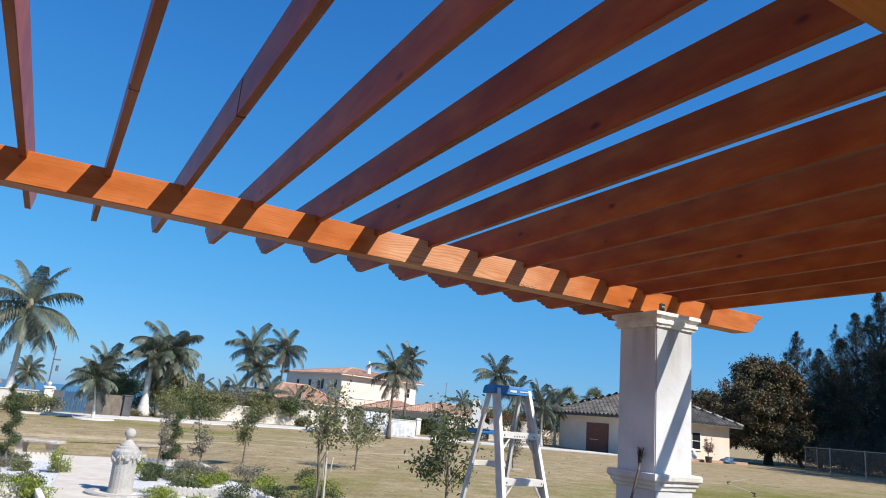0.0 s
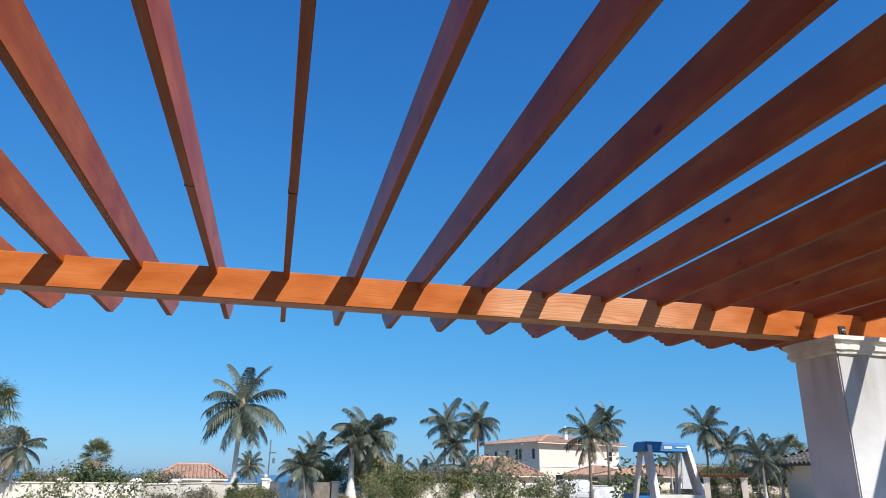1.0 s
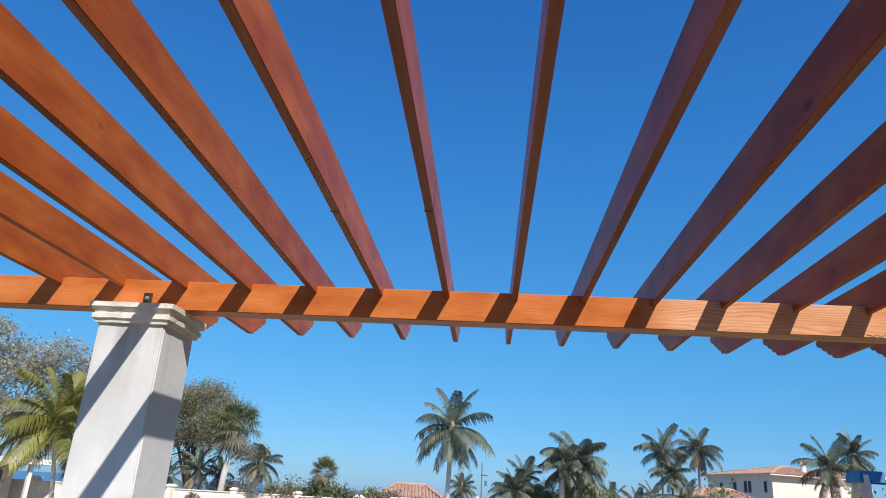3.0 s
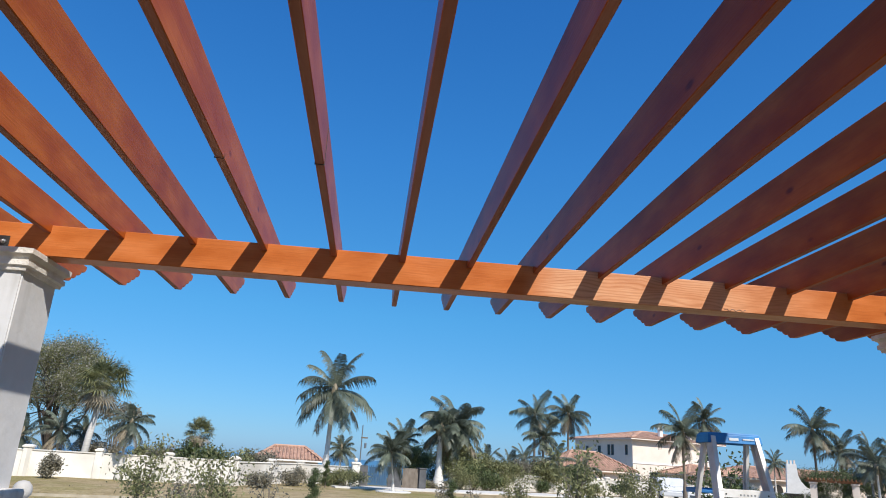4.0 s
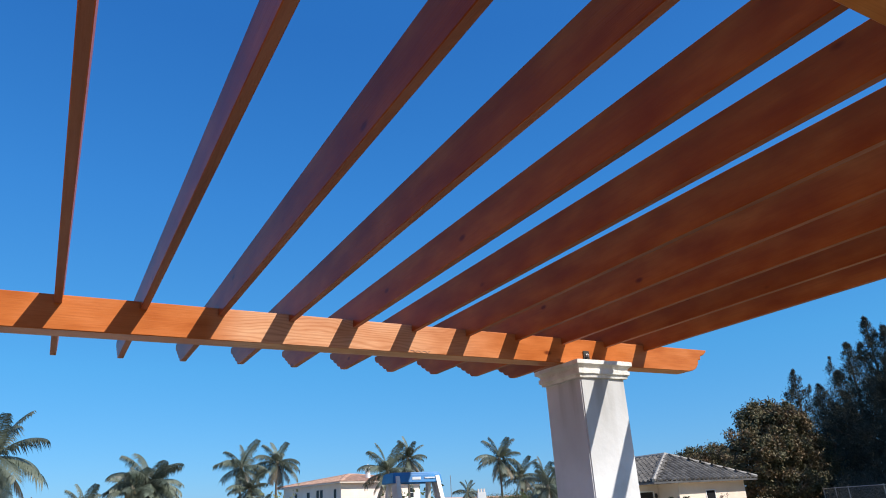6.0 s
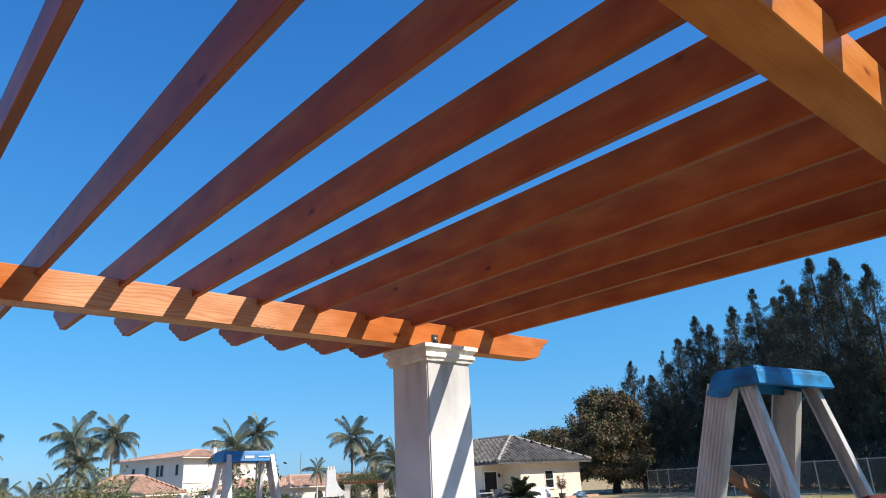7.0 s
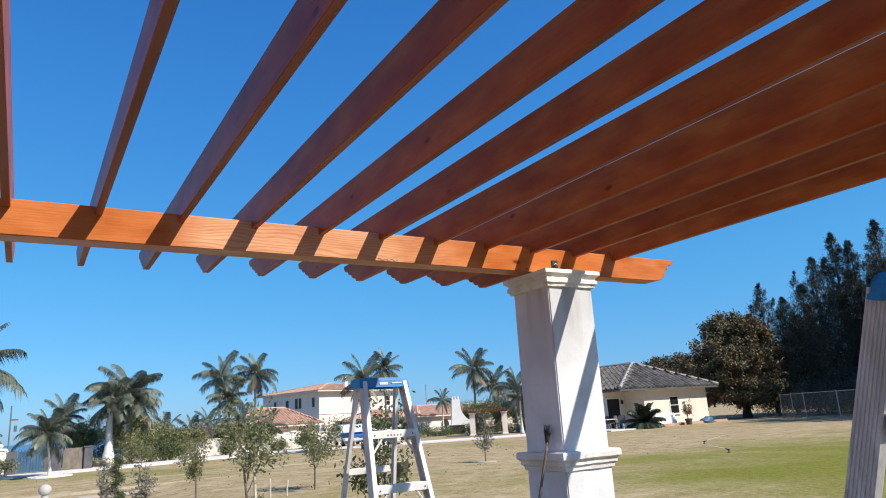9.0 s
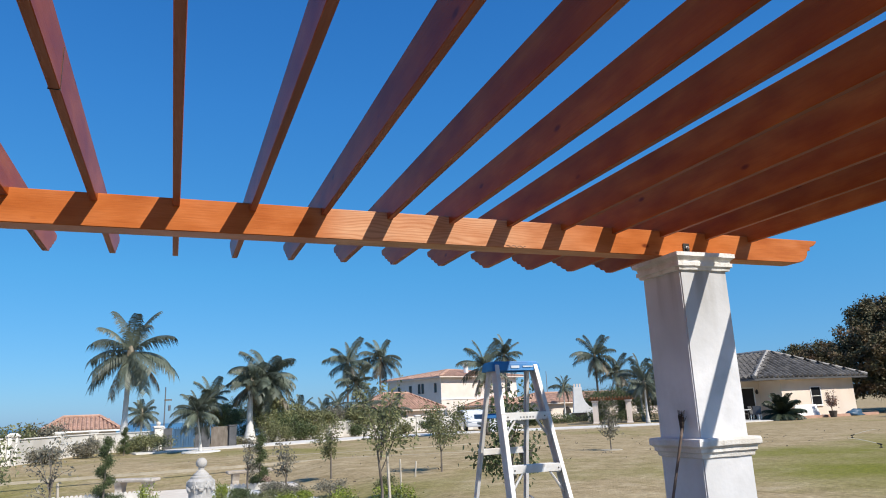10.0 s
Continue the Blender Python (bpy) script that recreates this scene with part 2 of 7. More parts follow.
STEEL = mat("zinc_steel", [(0.25, 0.25, 0.25), (0.38, 0.38, 0.38)], 30.0, 0.45, 0.1, 200.0, metal=0.9)
BLACKIRON = mat("dark_bracket_steel", [(0.03, 0.03, 0.03), (0.07, 0.065, 0.06)], 30.0, 0.5, 0.1, 200.0, metal=0.6)
ALU = mat("scuffed_aluminium", [(0.66, 0.65, 0.63), (0.82, 0.81, 0.79)], 14.0, 0.45, 0.15, 160.0, metal=0.15, big=(0.58, 0.55, 0.51), vary=0.05)
ALURAIL = mat("streaked_shaded_aluminium_rail", [(0.36, 0.35, 0.34), (0.52, 0.515, 0.51), (0.64, 0.64, 0.64)], 5.0, 0.5, 0.15, 60.0, metal=0.3, stretch=(10, 10, 1.6), big=(0.40, 0.385, 0.36))
LADDERTEAL = mat("worn_blue_ladder_plastic", [(0.004, 0.17, 0.42), (0.008, 0.25, 0.55)], 9.0, 0.45, 0.1, 90.0, big=(0.010, 0.07, 0.15), spec=0.3, big_scale=1.4)
LADDERBLUE = mat("blue_ladder_plastic", [(0.008, 0.16, 0.43), (0.015, 0.235, 0.56)], 10.0, 0.42, 0.1, 120.0, big=(0.02, 0.12, 0.32))
# the shade on the near shelf's side is put into this darker blue
TRAYBLUE = mat("shaded_blue_plastic", [(0.004, 0.065, 0.23), (0.008, 0.11, 0.36)], 8.0, 0.45, 0.05, 120.0)
BARS = mat("pale_print", [(0.5, 0.55, 0.6), (0.6, 0.65, 0.7)], 20.0, 0.6)
INK = mat("dark_print", [(0.03, 0.03, 0.04), (0.05, 0.05, 0.06)], 20.0, 0.6)
REDCLOTH = mat("red_brown_cloth", [(0.07, 0.011, 0.009), (0.15, 0.023, 0.017)], 14.0, 0.95, 0.5, 90.0)
TOWEL = mat("teal_towel", [(0.20, 0.42, 0.50), (0.34, 0.58, 0.66)], 12.0, 0.95, 0.2, 180.0, big=(0.16, 0.40, 0.48), translucent=0.35)
DARKRAG = mat("grey_green_rag", [(0.12, 0.14, 0.14), (0.24, 0.265, 0.26)], 16.0, 0.97, 0.6, 150.0)
ORANGE = mat("orange_plastic", [(0.55, 0.11, 0.05), (0.7, 0.16, 0.07)], 10.0, 0.5)
RAWWOOD = mat("brown_board", [(0.16, 0.07, 0.03), (0.26, 0.12, 0.05)], 8.0, 0.7, 0.2, 80.0, stretch=(1, 8, 8))
STICK = mat("weathered_stick", [(0.10, 0.07, 0.055), (0.18, 0.13, 0.10)], 10.0, 0.8, 0.2, 60.0)
BOUNCEPAVER = mat("reddish_brown_bounce_pavers", [(0.105, 0.076, 0.053), (0.16, 0.12, 0.088)], 3.0, 0.9, 0.3, 60.0)
LAWN = mat("dry_lawn", [(0.25, 0.19, 0.10), (0.345, 0.265, 0.150), (0.43, 0.345, 0.215)], 1.7, 1.0, 0.9, 26.0, big=(0.165, 0.165, 0.030), spec=0.1, big_scale=0.06)
N, L = LAWN.node_tree.nodes, LAWN.node_tree.links
N["Noise Texture.001"].inputs["Detail"].default_value = 8.0
N["Noise Texture.001"].inputs["Roughness"].default_value = 0.68
blades = N.new("ShaderNodeTexNoise")
blades.inputs["Scale"].default_value = 9.0
blades.inputs["Detail"].default_value = 8.0
blades.inputs["Roughness"].default_value = 0.75
L.new(N["Texture Coordinate"].outputs["Object"], blades.inputs["Vector"])
tone = N.new("ShaderNodeMapRange")
tone.inputs["From Min"].default_value, tone.inputs["From Max"].default_value = 0.32, 0.68
tone.inputs["To Min"].default_value, tone.inputs["To Max"].default_value = 0.62, 1.34
L.new(blades.outputs["Fac"], tone.inputs["Value"])
speck = N.new("ShaderNodeHueSaturation")
L.new(tone.outputs[0], speck.inputs["Value"])
L.new(N["Mix"].outputs["Result"], speck.inputs["Color"])
L.new(speck.outputs[0], N["Principled BSDF"].inputs["Base Color"])
# the watered side of the lawn stays greener
N, L = LAWN.node_tree.nodes, LAWN.node_tree.links
split = N.new("ShaderNodeSeparateXYZ")
L.new(N["Texture Coordinate"].outputs["Object"], split.inputs[0])
wet = N.new("ShaderNodeMapRange")
wet.inputs["From Min"].default_value, wet.inputs["From Max"].default_value = 17.0, 4.0
wet.inputs["To Min"].default_value, wet.inputs["To Max"].default_value = -0.08, 0.24
L.new(split.outputs["Y"], wet.inputs["Value"])
side = N.new("ShaderNodeMapRange")
side.inputs["From Min"].default_value, side.inputs["From Max"].default_value = 6.0, 13.0
L.new(split.outputs["X"], side.inputs["Value"])
gate_by = N.new("ShaderNodeMath")
gate_by.operation = "MULTIPLY_ADD"
gate_by.inputs[2].default_value = -0.04
L.new(wet.outputs[0], gate_by.inputs[0])
L.new(side.outputs[0], gate_by.inputs[1])
plus = N.new("ShaderNodeMath")
L.new(N["Noise Texture.001"].outputs["Fac"], plus.inputs[0])
L.new(gate_by.outputs[0], plus.inputs[1])
L.new(plus.outputs[0], N["Color Ramp.001"].inputs[0])
ROAD = mat("pale_concrete_drive", [(0.56, 0.53, 0.48), (0.68, 0.65, 0.60)], 1.5, 0.95, 0.3, 30.0)
LAWNEDGE = mat("weathered_edging_strip", [(0.31, 0.265, 0.19), (0.43, 0.375, 0.29)], 4.0, 0.95, 0.3, 40.0)
BENCHSTONE = mat("tan_cast_stone", [(0.38, 0.33, 0.28), (0.58, 0.53, 0.47)], 6.0, 0.92, 0.5, 40.0, big=(0.34, 0.28, 0.22))
KERB = mat("concrete_edging", [(0.48, 0.45, 0.40), (0.64, 0.61, 0.56)], 5.0, 0.95, 0.3, 40.0)
SAND = mat("sandy_path", [(0.56, 0.49, 0.40), (0.70, 0.63, 0.54)], 3.0, 1.0, 0.5, 60.0)
GRAVEL = mat("white_gravel", [(0.50, 0.48, 0.46), (0.86, 0.85, 0.83)], 26.0, 0.95, 1.0, 60.0)
WATER = mat("sea_water", [(0.05, 0.14, 0.24), (0.07, 0.17, 0.28)], 0.05, 0.35, 0.4, 0.6, stretch=(1, 3, 1))
WALLPAINT = mat("cream_wall_paint", [(0.66, 0.62, 0.56), (0.80, 0.77, 0.71)], 1.2, 0.9, 0.25, 30.0, big=(0.52, 0.485, 0.43))
PEACH = mat("peach_render", [(0.68, 0.57, 0.47), (0.76, 0.66, 0.56)], 0.8, 0.9, 0.2, 25.0)
CREAM = mat("cream_render", [(0.68, 0.58, 0.50), (0.78, 0.68, 0.60)], 0.6, 0.9, 0.2, 20.0)
WHITE = mat("white_painted_trim", [(0.72, 0.71, 0.69), (0.82, 0.81, 0.79)], 3.0, 0.6, 0.1, 30.0)
TERRA = mat("terracotta_tiles", [(0.37, 0.215, 0.155), (0.52, 0.325, 0.245)], 2.0, 0.85, 0.2, 20.0, island=True, vary=0.22, big=(0.40, 0.25, 0.18))
GREYTILE = mat("grey_concrete_tiles", [(0.055, 0.05, 0.047), (0.12, 0.112, 0.105)], 2.0, 0.9, 0.2, 20.0, island=True, vary=0.35, big=(0.14, 0.128, 0.115))
RIDGETILE = mat("pale_ridge_tiles", [(0.24, 0.22, 0.20), (0.36, 0.34, 0.31)], 4.0, 0.85, 0.2, 20.0)
DARKROOM = mat("dark_interior", [(0.012, 0.010, 0.009), (0.03, 0.026, 0.023)], 2.0, 0.9)
GLASS = mat("dark_window_glass", [(0.012, 0.013, 0.015), (0.025, 0.026, 0.028)], 1.0, 0.12, spec=0.35)
# panes of the flat-roofed house: a pale reflection is put into the base colour
REFLECTGLASS = mat("glass_reflection_grey", [(0.085, 0.095, 0.095), (0.15, 0.16, 0.16)], 0.6, 0.15, spec=0.5)
REDDOOR = mat("red_brown_door", [(0.15, 0.045, 0.03), (0.21, 0.07, 0.045)], 3.0, 0.6)
TARP = mat("white_tarp", [(0.42, 0.44, 0.46), (0.66, 0.67, 0.68)], 5.0, 0.6, 0.4, 12.0)
CARPAINT = mat("white_car_paint", [(0.55, 0.56, 0.57), (0.65, 0.66, 0.67)], 2.0, 0.25, coat=0.6)
RUBBER = mat("black_rubber", [(0.012, 0.012, 0.012), (0.03, 0.03, 0.03)], 10.0, 0.85)
POTCLAY = mat("dark_plant_pot", [(0.05, 0.042, 0.036), (0.10, 0.085, 0.07)], 6.0, 0.8, 0.2, 40.0)
GATEBLUE = mat("blue_metal_gate", [(0.025, 0.07, 0.13), (0.04, 0.10, 0.18)], 4.0, 0.45)
DARKGREY = mat("dark_slate_panel", [(0.05, 0.052, 0.056), (0.11, 0.11, 0.115)], 2.0, 0.8)
BARK = mat("grey_brown_bark", [(0.10, 0.08, 0.062), (0.22, 0.185, 0.15)], 6.0, 0.95, 0.8, 30.0, stretch=(1, 1, 0.3))
PALEBARK = mat("pale_palm_trunk", [(0.46, 0.44, 0.41), (0.62, 0.60, 0.56)], 5.0, 0.95, 0.6, 22.0, stretch=(0.4, 0.4, 3.0))
WHITEBARK = mat("white_palm_trunk", [(0.55, 0.53, 0.49), (0.72, 0.70, 0.66)], 5.0, 0.9, 0.4, 22.0, stretch=(0.4, 0.4, 3.0))
BOUNCEEDGE = mat("weathered_bare_wood_bounce_edge", [(0.28, 0.088, 0.042), (0.38, 0.145, 0.085), (0.47, 0.21, 0.135)], 9.0, 0.75, 0.3, 60.0, stretch=(1, 0.12, 1), big=(0.22, 0.08, 0.045))
DARKBARK = mat("dark_bark", [(0.035, 0.028, 0.022), (0.085, 0.068, 0.055)], 6.0, 0.95, 0.8, 30.0)
STAKE = mat("pale_wooden_stake", [(0.42, 0.36, 0.28), (0.58, 0.52, 0.43)], 8.0, 0.9)
FROND = mat("palm_frond_green", [(0.054, 0.073, 0.051), (0.165, 0.187, 0.136)], 3.0, 0.5, vary=0.35, translucent=0.22)
FRONDDARK = mat("dark_cycad_frond", [(0.022, 0.034, 0.018), (0.05, 0.065, 0.035)], 3.0, 0.5, vary=0.3, translucent=0.1)
FRONDDRY = mat("dry_palm_frond", [(0.20, 0.165, 0.11), (0.33, 0.28, 0.20)], 3.0, 0.7, vary=0.25, translucent=0.2)
FRONDYELLOW = mat("yellow_green_frond", [(0.155, 0.16, 0.035), (0.31, 0.295, 0.085)], 3.0, 0.5, vary=0.3, translucent=0.35)
LEAF = mat("mid_green_leaves", [(0.055, 0.078, 0.026), (0.115, 0.145, 0.055)], 5.0, 0.55, island=True, vary=0.45, translucent=0.25)
LEAFOLIVE = mat("olive_leaves", [(0.13, 0.145, 0.06), (0.27, 0.265, 0.125)], 5.0, 0.6, island=True, vary=0.4, translucent=0.4)
LEAFGREY = mat("grey_olive_leaves", [(0.17, 0.155, 0.11), (0.32, 0.295, 0.22)], 5.0, 0.6, island=True, vary=0.45, translucent=0.4)
TREEGREY = mat("dry_grey_tree_leaves", [(0.30, 0.285, 0.24), (0.48, 0.46, 0.39)], 5.0, 0.6, island=True, vary=0.4, translucent=0.45)
TREEOLIVE = mat("pale_olive_tree_leaves", [(0.25, 0.265, 0.12), (0.42, 0.42, 0.21)], 5.0, 0.6, island=True, vary=0.4, translucent=0.45)
LEAFDARK = mat("dark_mango_leaves", [(0.055, 0.060, 0.030), (0.150, 0.135, 0.070)], 3.0, 0.6, island=True, vary=0.45, translucent=0.1, big=(0.160, 0.098, 0.056), spec=0.25)
NEEDLE = mat("casuarina_needles", [(0.026, 0.029, 0.024), (0.115, 0.120, 0.096)], 0.9, 0.9, island=True, vary=0.22, spec=0.1)
NEEDLELIGHT = mat("pale_casuarina_needles", [(0.075, 0.082, 0.052), (0.15, 0.155, 0.095)], 2.0, 0.85, island=True, vary=0.4, spec=0.2)
LEAFBRIGHT = mat("bright_hedge_leaves", [(0.15, 0.19, 0.025), (0.30, 0.35, 0.055)], 5.0, 0.55, island=True, vary=0.35, translucent=0.3)
LEAFRED = mat("reddish_leaves", [(0.22, 0.13, 0.10), (0.36, 0.235, 0.19)], 5.0, 0.6, island=True, vary=0.4, translucent=0.2)
CEMENT = mat("bare_cement_render_shaded", [(0.315, 0.285, 0.24), (0.415, 0.38, 0.33)], 3.0, 0.95, 0.3, 50.0, big=(0.225, 0.20, 0.165), big_scale=1.1)
STONE = mat("carved_cast_stone", [(0.33, 0.315, 0.295), (0.52, 0.505, 0.485)], 7.0, 0.9, 0.5, 50.0, big=(0.44, 0.41, 0.37))


# ---------------------------------------------------------------- mesh helpers
def part(name, bm, material, parent=None, label="", smooth=False):
    """Links a bmesh as one mesh object, under a thing or a part if given."""
    me = bpy.data.meshes.new(name)
    bm.to_mesh(me)
    bm.free()
    me.materials.append(material)
    if smooth:
        me.polygons.foreach_set("use_smooth", [True] * len(me.polygons))
    ob = new(name, me)
    if parent is not None:
        ob.parent = parent
    if label:
        tagged(ob, label)
    return ob


def cloud(name, verts, faces, material, parent=None, label=""):
    """Links plain vertex and face arrays as one mesh object."""
    me = bpy.data.meshes.new(name)
    me.from_pydata([tuple(v) for v in verts], [], [tuple(f) for f in faces])
    me.materials.append(material)
    ob = new(name, me)
    if parent is not None:
        ob.parent = parent
    if label:
        tagged(ob, label)
    return ob


def empty(name, m, label, category, group="", kind=""):
    ob = new(name)
    ob.empty_display_size = 0.1
    ob.matrix_world = m
    return tagged(ob, label, category, group, kind)


def box(bm, x0, x1, y0, y1, z0, z1, bevel=0.0, m=None):
    made = bmesh.ops.create_cube(bm, size=1.0, matrix=Matrix.Translation(((x0 + x1) / 2, (y0 + y1) / 2, (z0 + z1) / 2)) @ Matrix.Diagonal((x1 - x0, y1 - y0, z1 - z0, 1)))
    vs = made["verts"]
    if bevel:
        es = list({e for v in vs for e in v.link_edges})
        got = bmesh.ops.bevel(bm, geom=es, offset=bevel, segments=1, affect="EDGES")
        vs = list({v for f in got["faces"] for v in f.verts} | {v for v in vs if v.is_valid})
    if m is not None:
        bmesh.ops.transform(bm, matrix=m, verts=vs)
    return bm


def tube(bm, pts, radii, sides=7, cap=True):
    """A tapered tube through points."""
    pts = [Vector(p) for p in pts]
    rings = []
    for i, p in enumerate(pts):
        d = (pts[min(i + 1, len(pts) - 1)] - pts[max(i - 1, 0)]).normalized()
        a = d.orthogonal().normalized()
        if abs(d.z) > 0.9:
            a = (Vector((1, 0, 0)) - d * d.x).normalized()
        b = d.cross(a)
        rings.append([bm.verts.new(p + (a * math.cos(t) + b * math.sin(t)) * radii[i]) for t in (2 * math.pi * k / sides for k in range(sides))])
    for r0, r1 in zip(rings, rings[1:]):
        for k in range(sides):
            bm.faces.new((r0[k], r0[(k + 1) % sides], r1[(k + 1) % sides], r1[k]))
    if cap:
        bm.faces.new(rings[0][::-1])
        bm.faces.new(rings[-1])
    return bm


def lathe(bm, profile, sides=20, m=None):
    """Turns (radius, height) pairs round z."""
    rings = []
    for r, z in profile:
        rings.append([bm.verts.new((r * math.cos(2 * math.pi * k / sides), r * math.sin(2 * math.pi * k / sides), z)) for k in range(sides)])
    for r0, r1 in zip(rings, rings[1:]):
        for k in range(sides):
            bm.faces.new((r0[k], r0[(k + 1) % sides], r1[(k + 1) % sides], r1[k]))
    bm.faces.new(rings[0][::-1])
    bm.faces.new(rings[-1])
    if m is not None:
        bmesh.ops.transform(bm, matrix=m, verts=[v for r in rings for v in r])
    return bm


def square_loft(bm, profile):
    """Square rings of (half width, height): moulded caps, bases and shafts."""
    rings = [[bm.verts.new((sx * h, sy * h, z)) for sx, sy in ((-1, -1), (1, -1), (1, 1), (-1, 1))] for h, z in profile]
    for r0, r1 in zip(rings, rings[1:]):
        for k in range(4):
            bm.faces.new((r0[k], r0[(k + 1) % 4], r1[(k + 1) % 4], r1[k]))
    bm.faces.new(rings[0][::-1])
    bm.faces.new(rings[-1])
    return bm


def extrude_profile(bm, pts, thick, axis="X"):
    """A flat outline given as (along, up) pairs, given thickness across."""
    h = thick / 2
    if axis == "X":
        a = [bm.verts.new((-h, u, v)) for u, v in pts]
        b = [bm.verts.new((h, u, v)) for u, v in pts]
    else:
        a = [bm.verts.new((u, h, v)) for u, v in pts]
        b = [bm.verts.new((u, -h, v)) for u, v in pts]
    n = len(pts)
    bm.faces.new(a[::-1])
    bm.faces.new(b)
    for k in range(n):
        bm.faces.new((a[k], a[(k + 1) % n], b[(k + 1) % n], b[k]))
    bmesh.ops.recalc_face_normals(bm, faces=bm.faces[:])
    return bm


# ---------------------------------------------------------------- ground, sea, drive
def smooth(v, a, b):
    t = min(max((v - a) / (b - a), 0.0), 1.0)
    return t * t * (3 - 2 * t)


Z_BED = -0.30


def ground_height(x, y):
    s = min(max((-x - 14.0) / 12.0, 0.0), 1.0)
    dip = -1.0 * s * s * (3 - 2 * s)
    far = min(max((y - 62.0) / 14.0, 0.0), 1.0)
    if x > 14:
        far *= max(0.0, 1 - (x - 14) / 10.0)
    bed = Z_BED * smooth(x, -15, -9) * (1 - smooth(x, 1.9, 4.1)) * smooth(y, 1.9, 4.1) * (1 - smooth(y, 17, 23))
    return bed + dip * (1 - far) - 4.0 * far + 0.035 * noise.noise((x * 0.15, y * 0.15, 0.3))


def axis_steps(far0, near0, near1, far1, step):
    out = [far0, far0 * 0.4, far0 * 0.15]
    v = near0
    while v <= near1:
        out.append(v)
        v += step
    return out + [far1 * 0.15, far1 * 0.4, far1]


gx = axis_steps(-3000, -60, 110, 3000, 2.0)
gy = axis_steps(-3000, -30, 90, 3000, 2.0)
gv = [(x, y, ground_height(x, y) if -60 <= x <= 110 and -30 <= y <= 90 else (-4.0 if y > 90 and x < 0.6 * y else ground_height(max(min(x, 110), -60), max(min(y, 90), -30)))) for y in gy for x in gx]
gf = [(j * len(gx) + i, j * len(gx) + i + 1, (j + 1) * len(gx) + i + 1, (j + 1) * len(gx) + i) for j in range(len(gy) - 1) for i in range(len(gx) - 1)]
ground = cloud("ground", gv, gf, LAWN)
tagged(ground, "dry straw-coloured lawn with patches of green grass", "ground", kind="structure")

bm = bmesh.new()
vs = [bm.verts.new(p) for p in ((-4000, 66, -1.3), (4000, 66, -1.3), (4000, 4500, -1.3), (-4000, 4500, -1.3))]
bm.faces.new(vs)
tagged(part("water", bm, WATER), "deep blue sea behind the garden wall", "sea", kind="structure")


def ribbon(bm, pts, width, z0, z1):
    """A flat strip with thickness that follows a line on the ground."""
    rows = []
    for i, p in enumerate(pts):
        a, b = Vector(pts[max(i - 1, 0)]), Vector(pts[min(i + 1, len(pts) - 1)])
        d = (b - a).normalized()
        n = Vector((-d.y, d.x))
        l, r = Vector(p) + n * width / 2, Vector(p) - n * width / 2
        rows.append([bm.verts.new((l.x, l.y, z0)), bm.verts.new((l.x, l.y, z1)), bm.verts.new((r.x, r.y, z1)), bm.verts.new((r.x, r.y, z0))])
    for r0, r1 in zip(rows, rows[1:]):
        for k in range(3):
            bm.faces.new((r0[k], r0[k + 1], r1[k + 1], r1[k]))
    bm.faces.new(rows[0])
    bm.faces.new(rows[-1][::-1])
    bmesh.ops.recalc_face_normals(bm, faces=bm.faces[:])
    return bm


def smooth_line(pts, n=8):
    out = []
    for i in range(len(pts) - 1):
        p0, p1, p2, p3 = (Vector(pts[max(min(k, len(pts) - 1), 0)]) for k in (i - 1, i, i + 1, i + 2))
        for k in range(n):
            t = k / n
            out.append(0.5 * (2 * p1 + (p2 - p0) * t + (2 * p0 - 5 * p1 + 4 * p2 - p3) * t * t + (3 * p1 - p0 - 3 * p2 + p3) * t ** 3))
    out.append(Vector(pts[-1]))
    return [(p.x, p.y) for p in out]


DRIVE = smooth_line([(-2.5, 35.0), (4, 36.5), (12, 39.6), (20, 38.0), (28, 35.2), (33.5, 32.5), (34, 30)])
tagged(part("road", ribbon(bmesh.new(), DRIVE, 3.6, -0.1, 0.06), ROAD), "pale concrete driveway curving across the lawn", "driveway", kind="structure")
for line, w in (([(-13, 16.5), (-7, 18.4), (0, 19.4), (5, 20.2), (9, 19.2), (14, 20.5)], 0.06), ([(2.5, 24.5), (7, 23.8), (12, 24.6)], 0.06)):
    tagged(part("trim", ribbon(bmesh.new(), smooth_line(line), w, -0.05, 0.028), LAWNEDGE), "thin concrete edging line set in the lawn", "edging", kind="structure")

# unseen paved floor under the pergola, in single slabs, coloured to set bounce light
terrace = part("floor", box(bmesh.new(), -4.6, 4.6, -6.6, 1.3, -0.12, 0.02), BOUNCEPAVER)
tagged(terrace, "unseen reddish-brown paving added under the pergola for bounce light", "terrace", kind="structure")
bm = box(bmesh.new(), -0.29, 0.29, -0.29, 0.29, 0.0, 0.035, 0.006)
slab_mesh = bpy.data.meshes.new("paver")
bm.to_mesh(slab_mesh)
bm.free()
slab_mesh.materials.append(BOUNCEPAVER)
for i in range(15):
    for j in range(13):
        s = new("paver", slab_mesh)
        s.parent = terrace
        s.location = (-4.2 + 0.6 * i, -6.25 + 0.6 * j, 0.02 + random.uniform(0, 0.004))

# ---------------------------------------------------------------- pergola
SP = 0.4064
Z_CAP, Z_BEAM, Z_RAFT = 2.44, 2.625, 2.58
RAFT_H, RAFT_T = 0.185, 0.037
pergola = empty("pergola", pose(0, 0, 0), "orange-brown stained timber pergola on white stucco columns", "pergola")


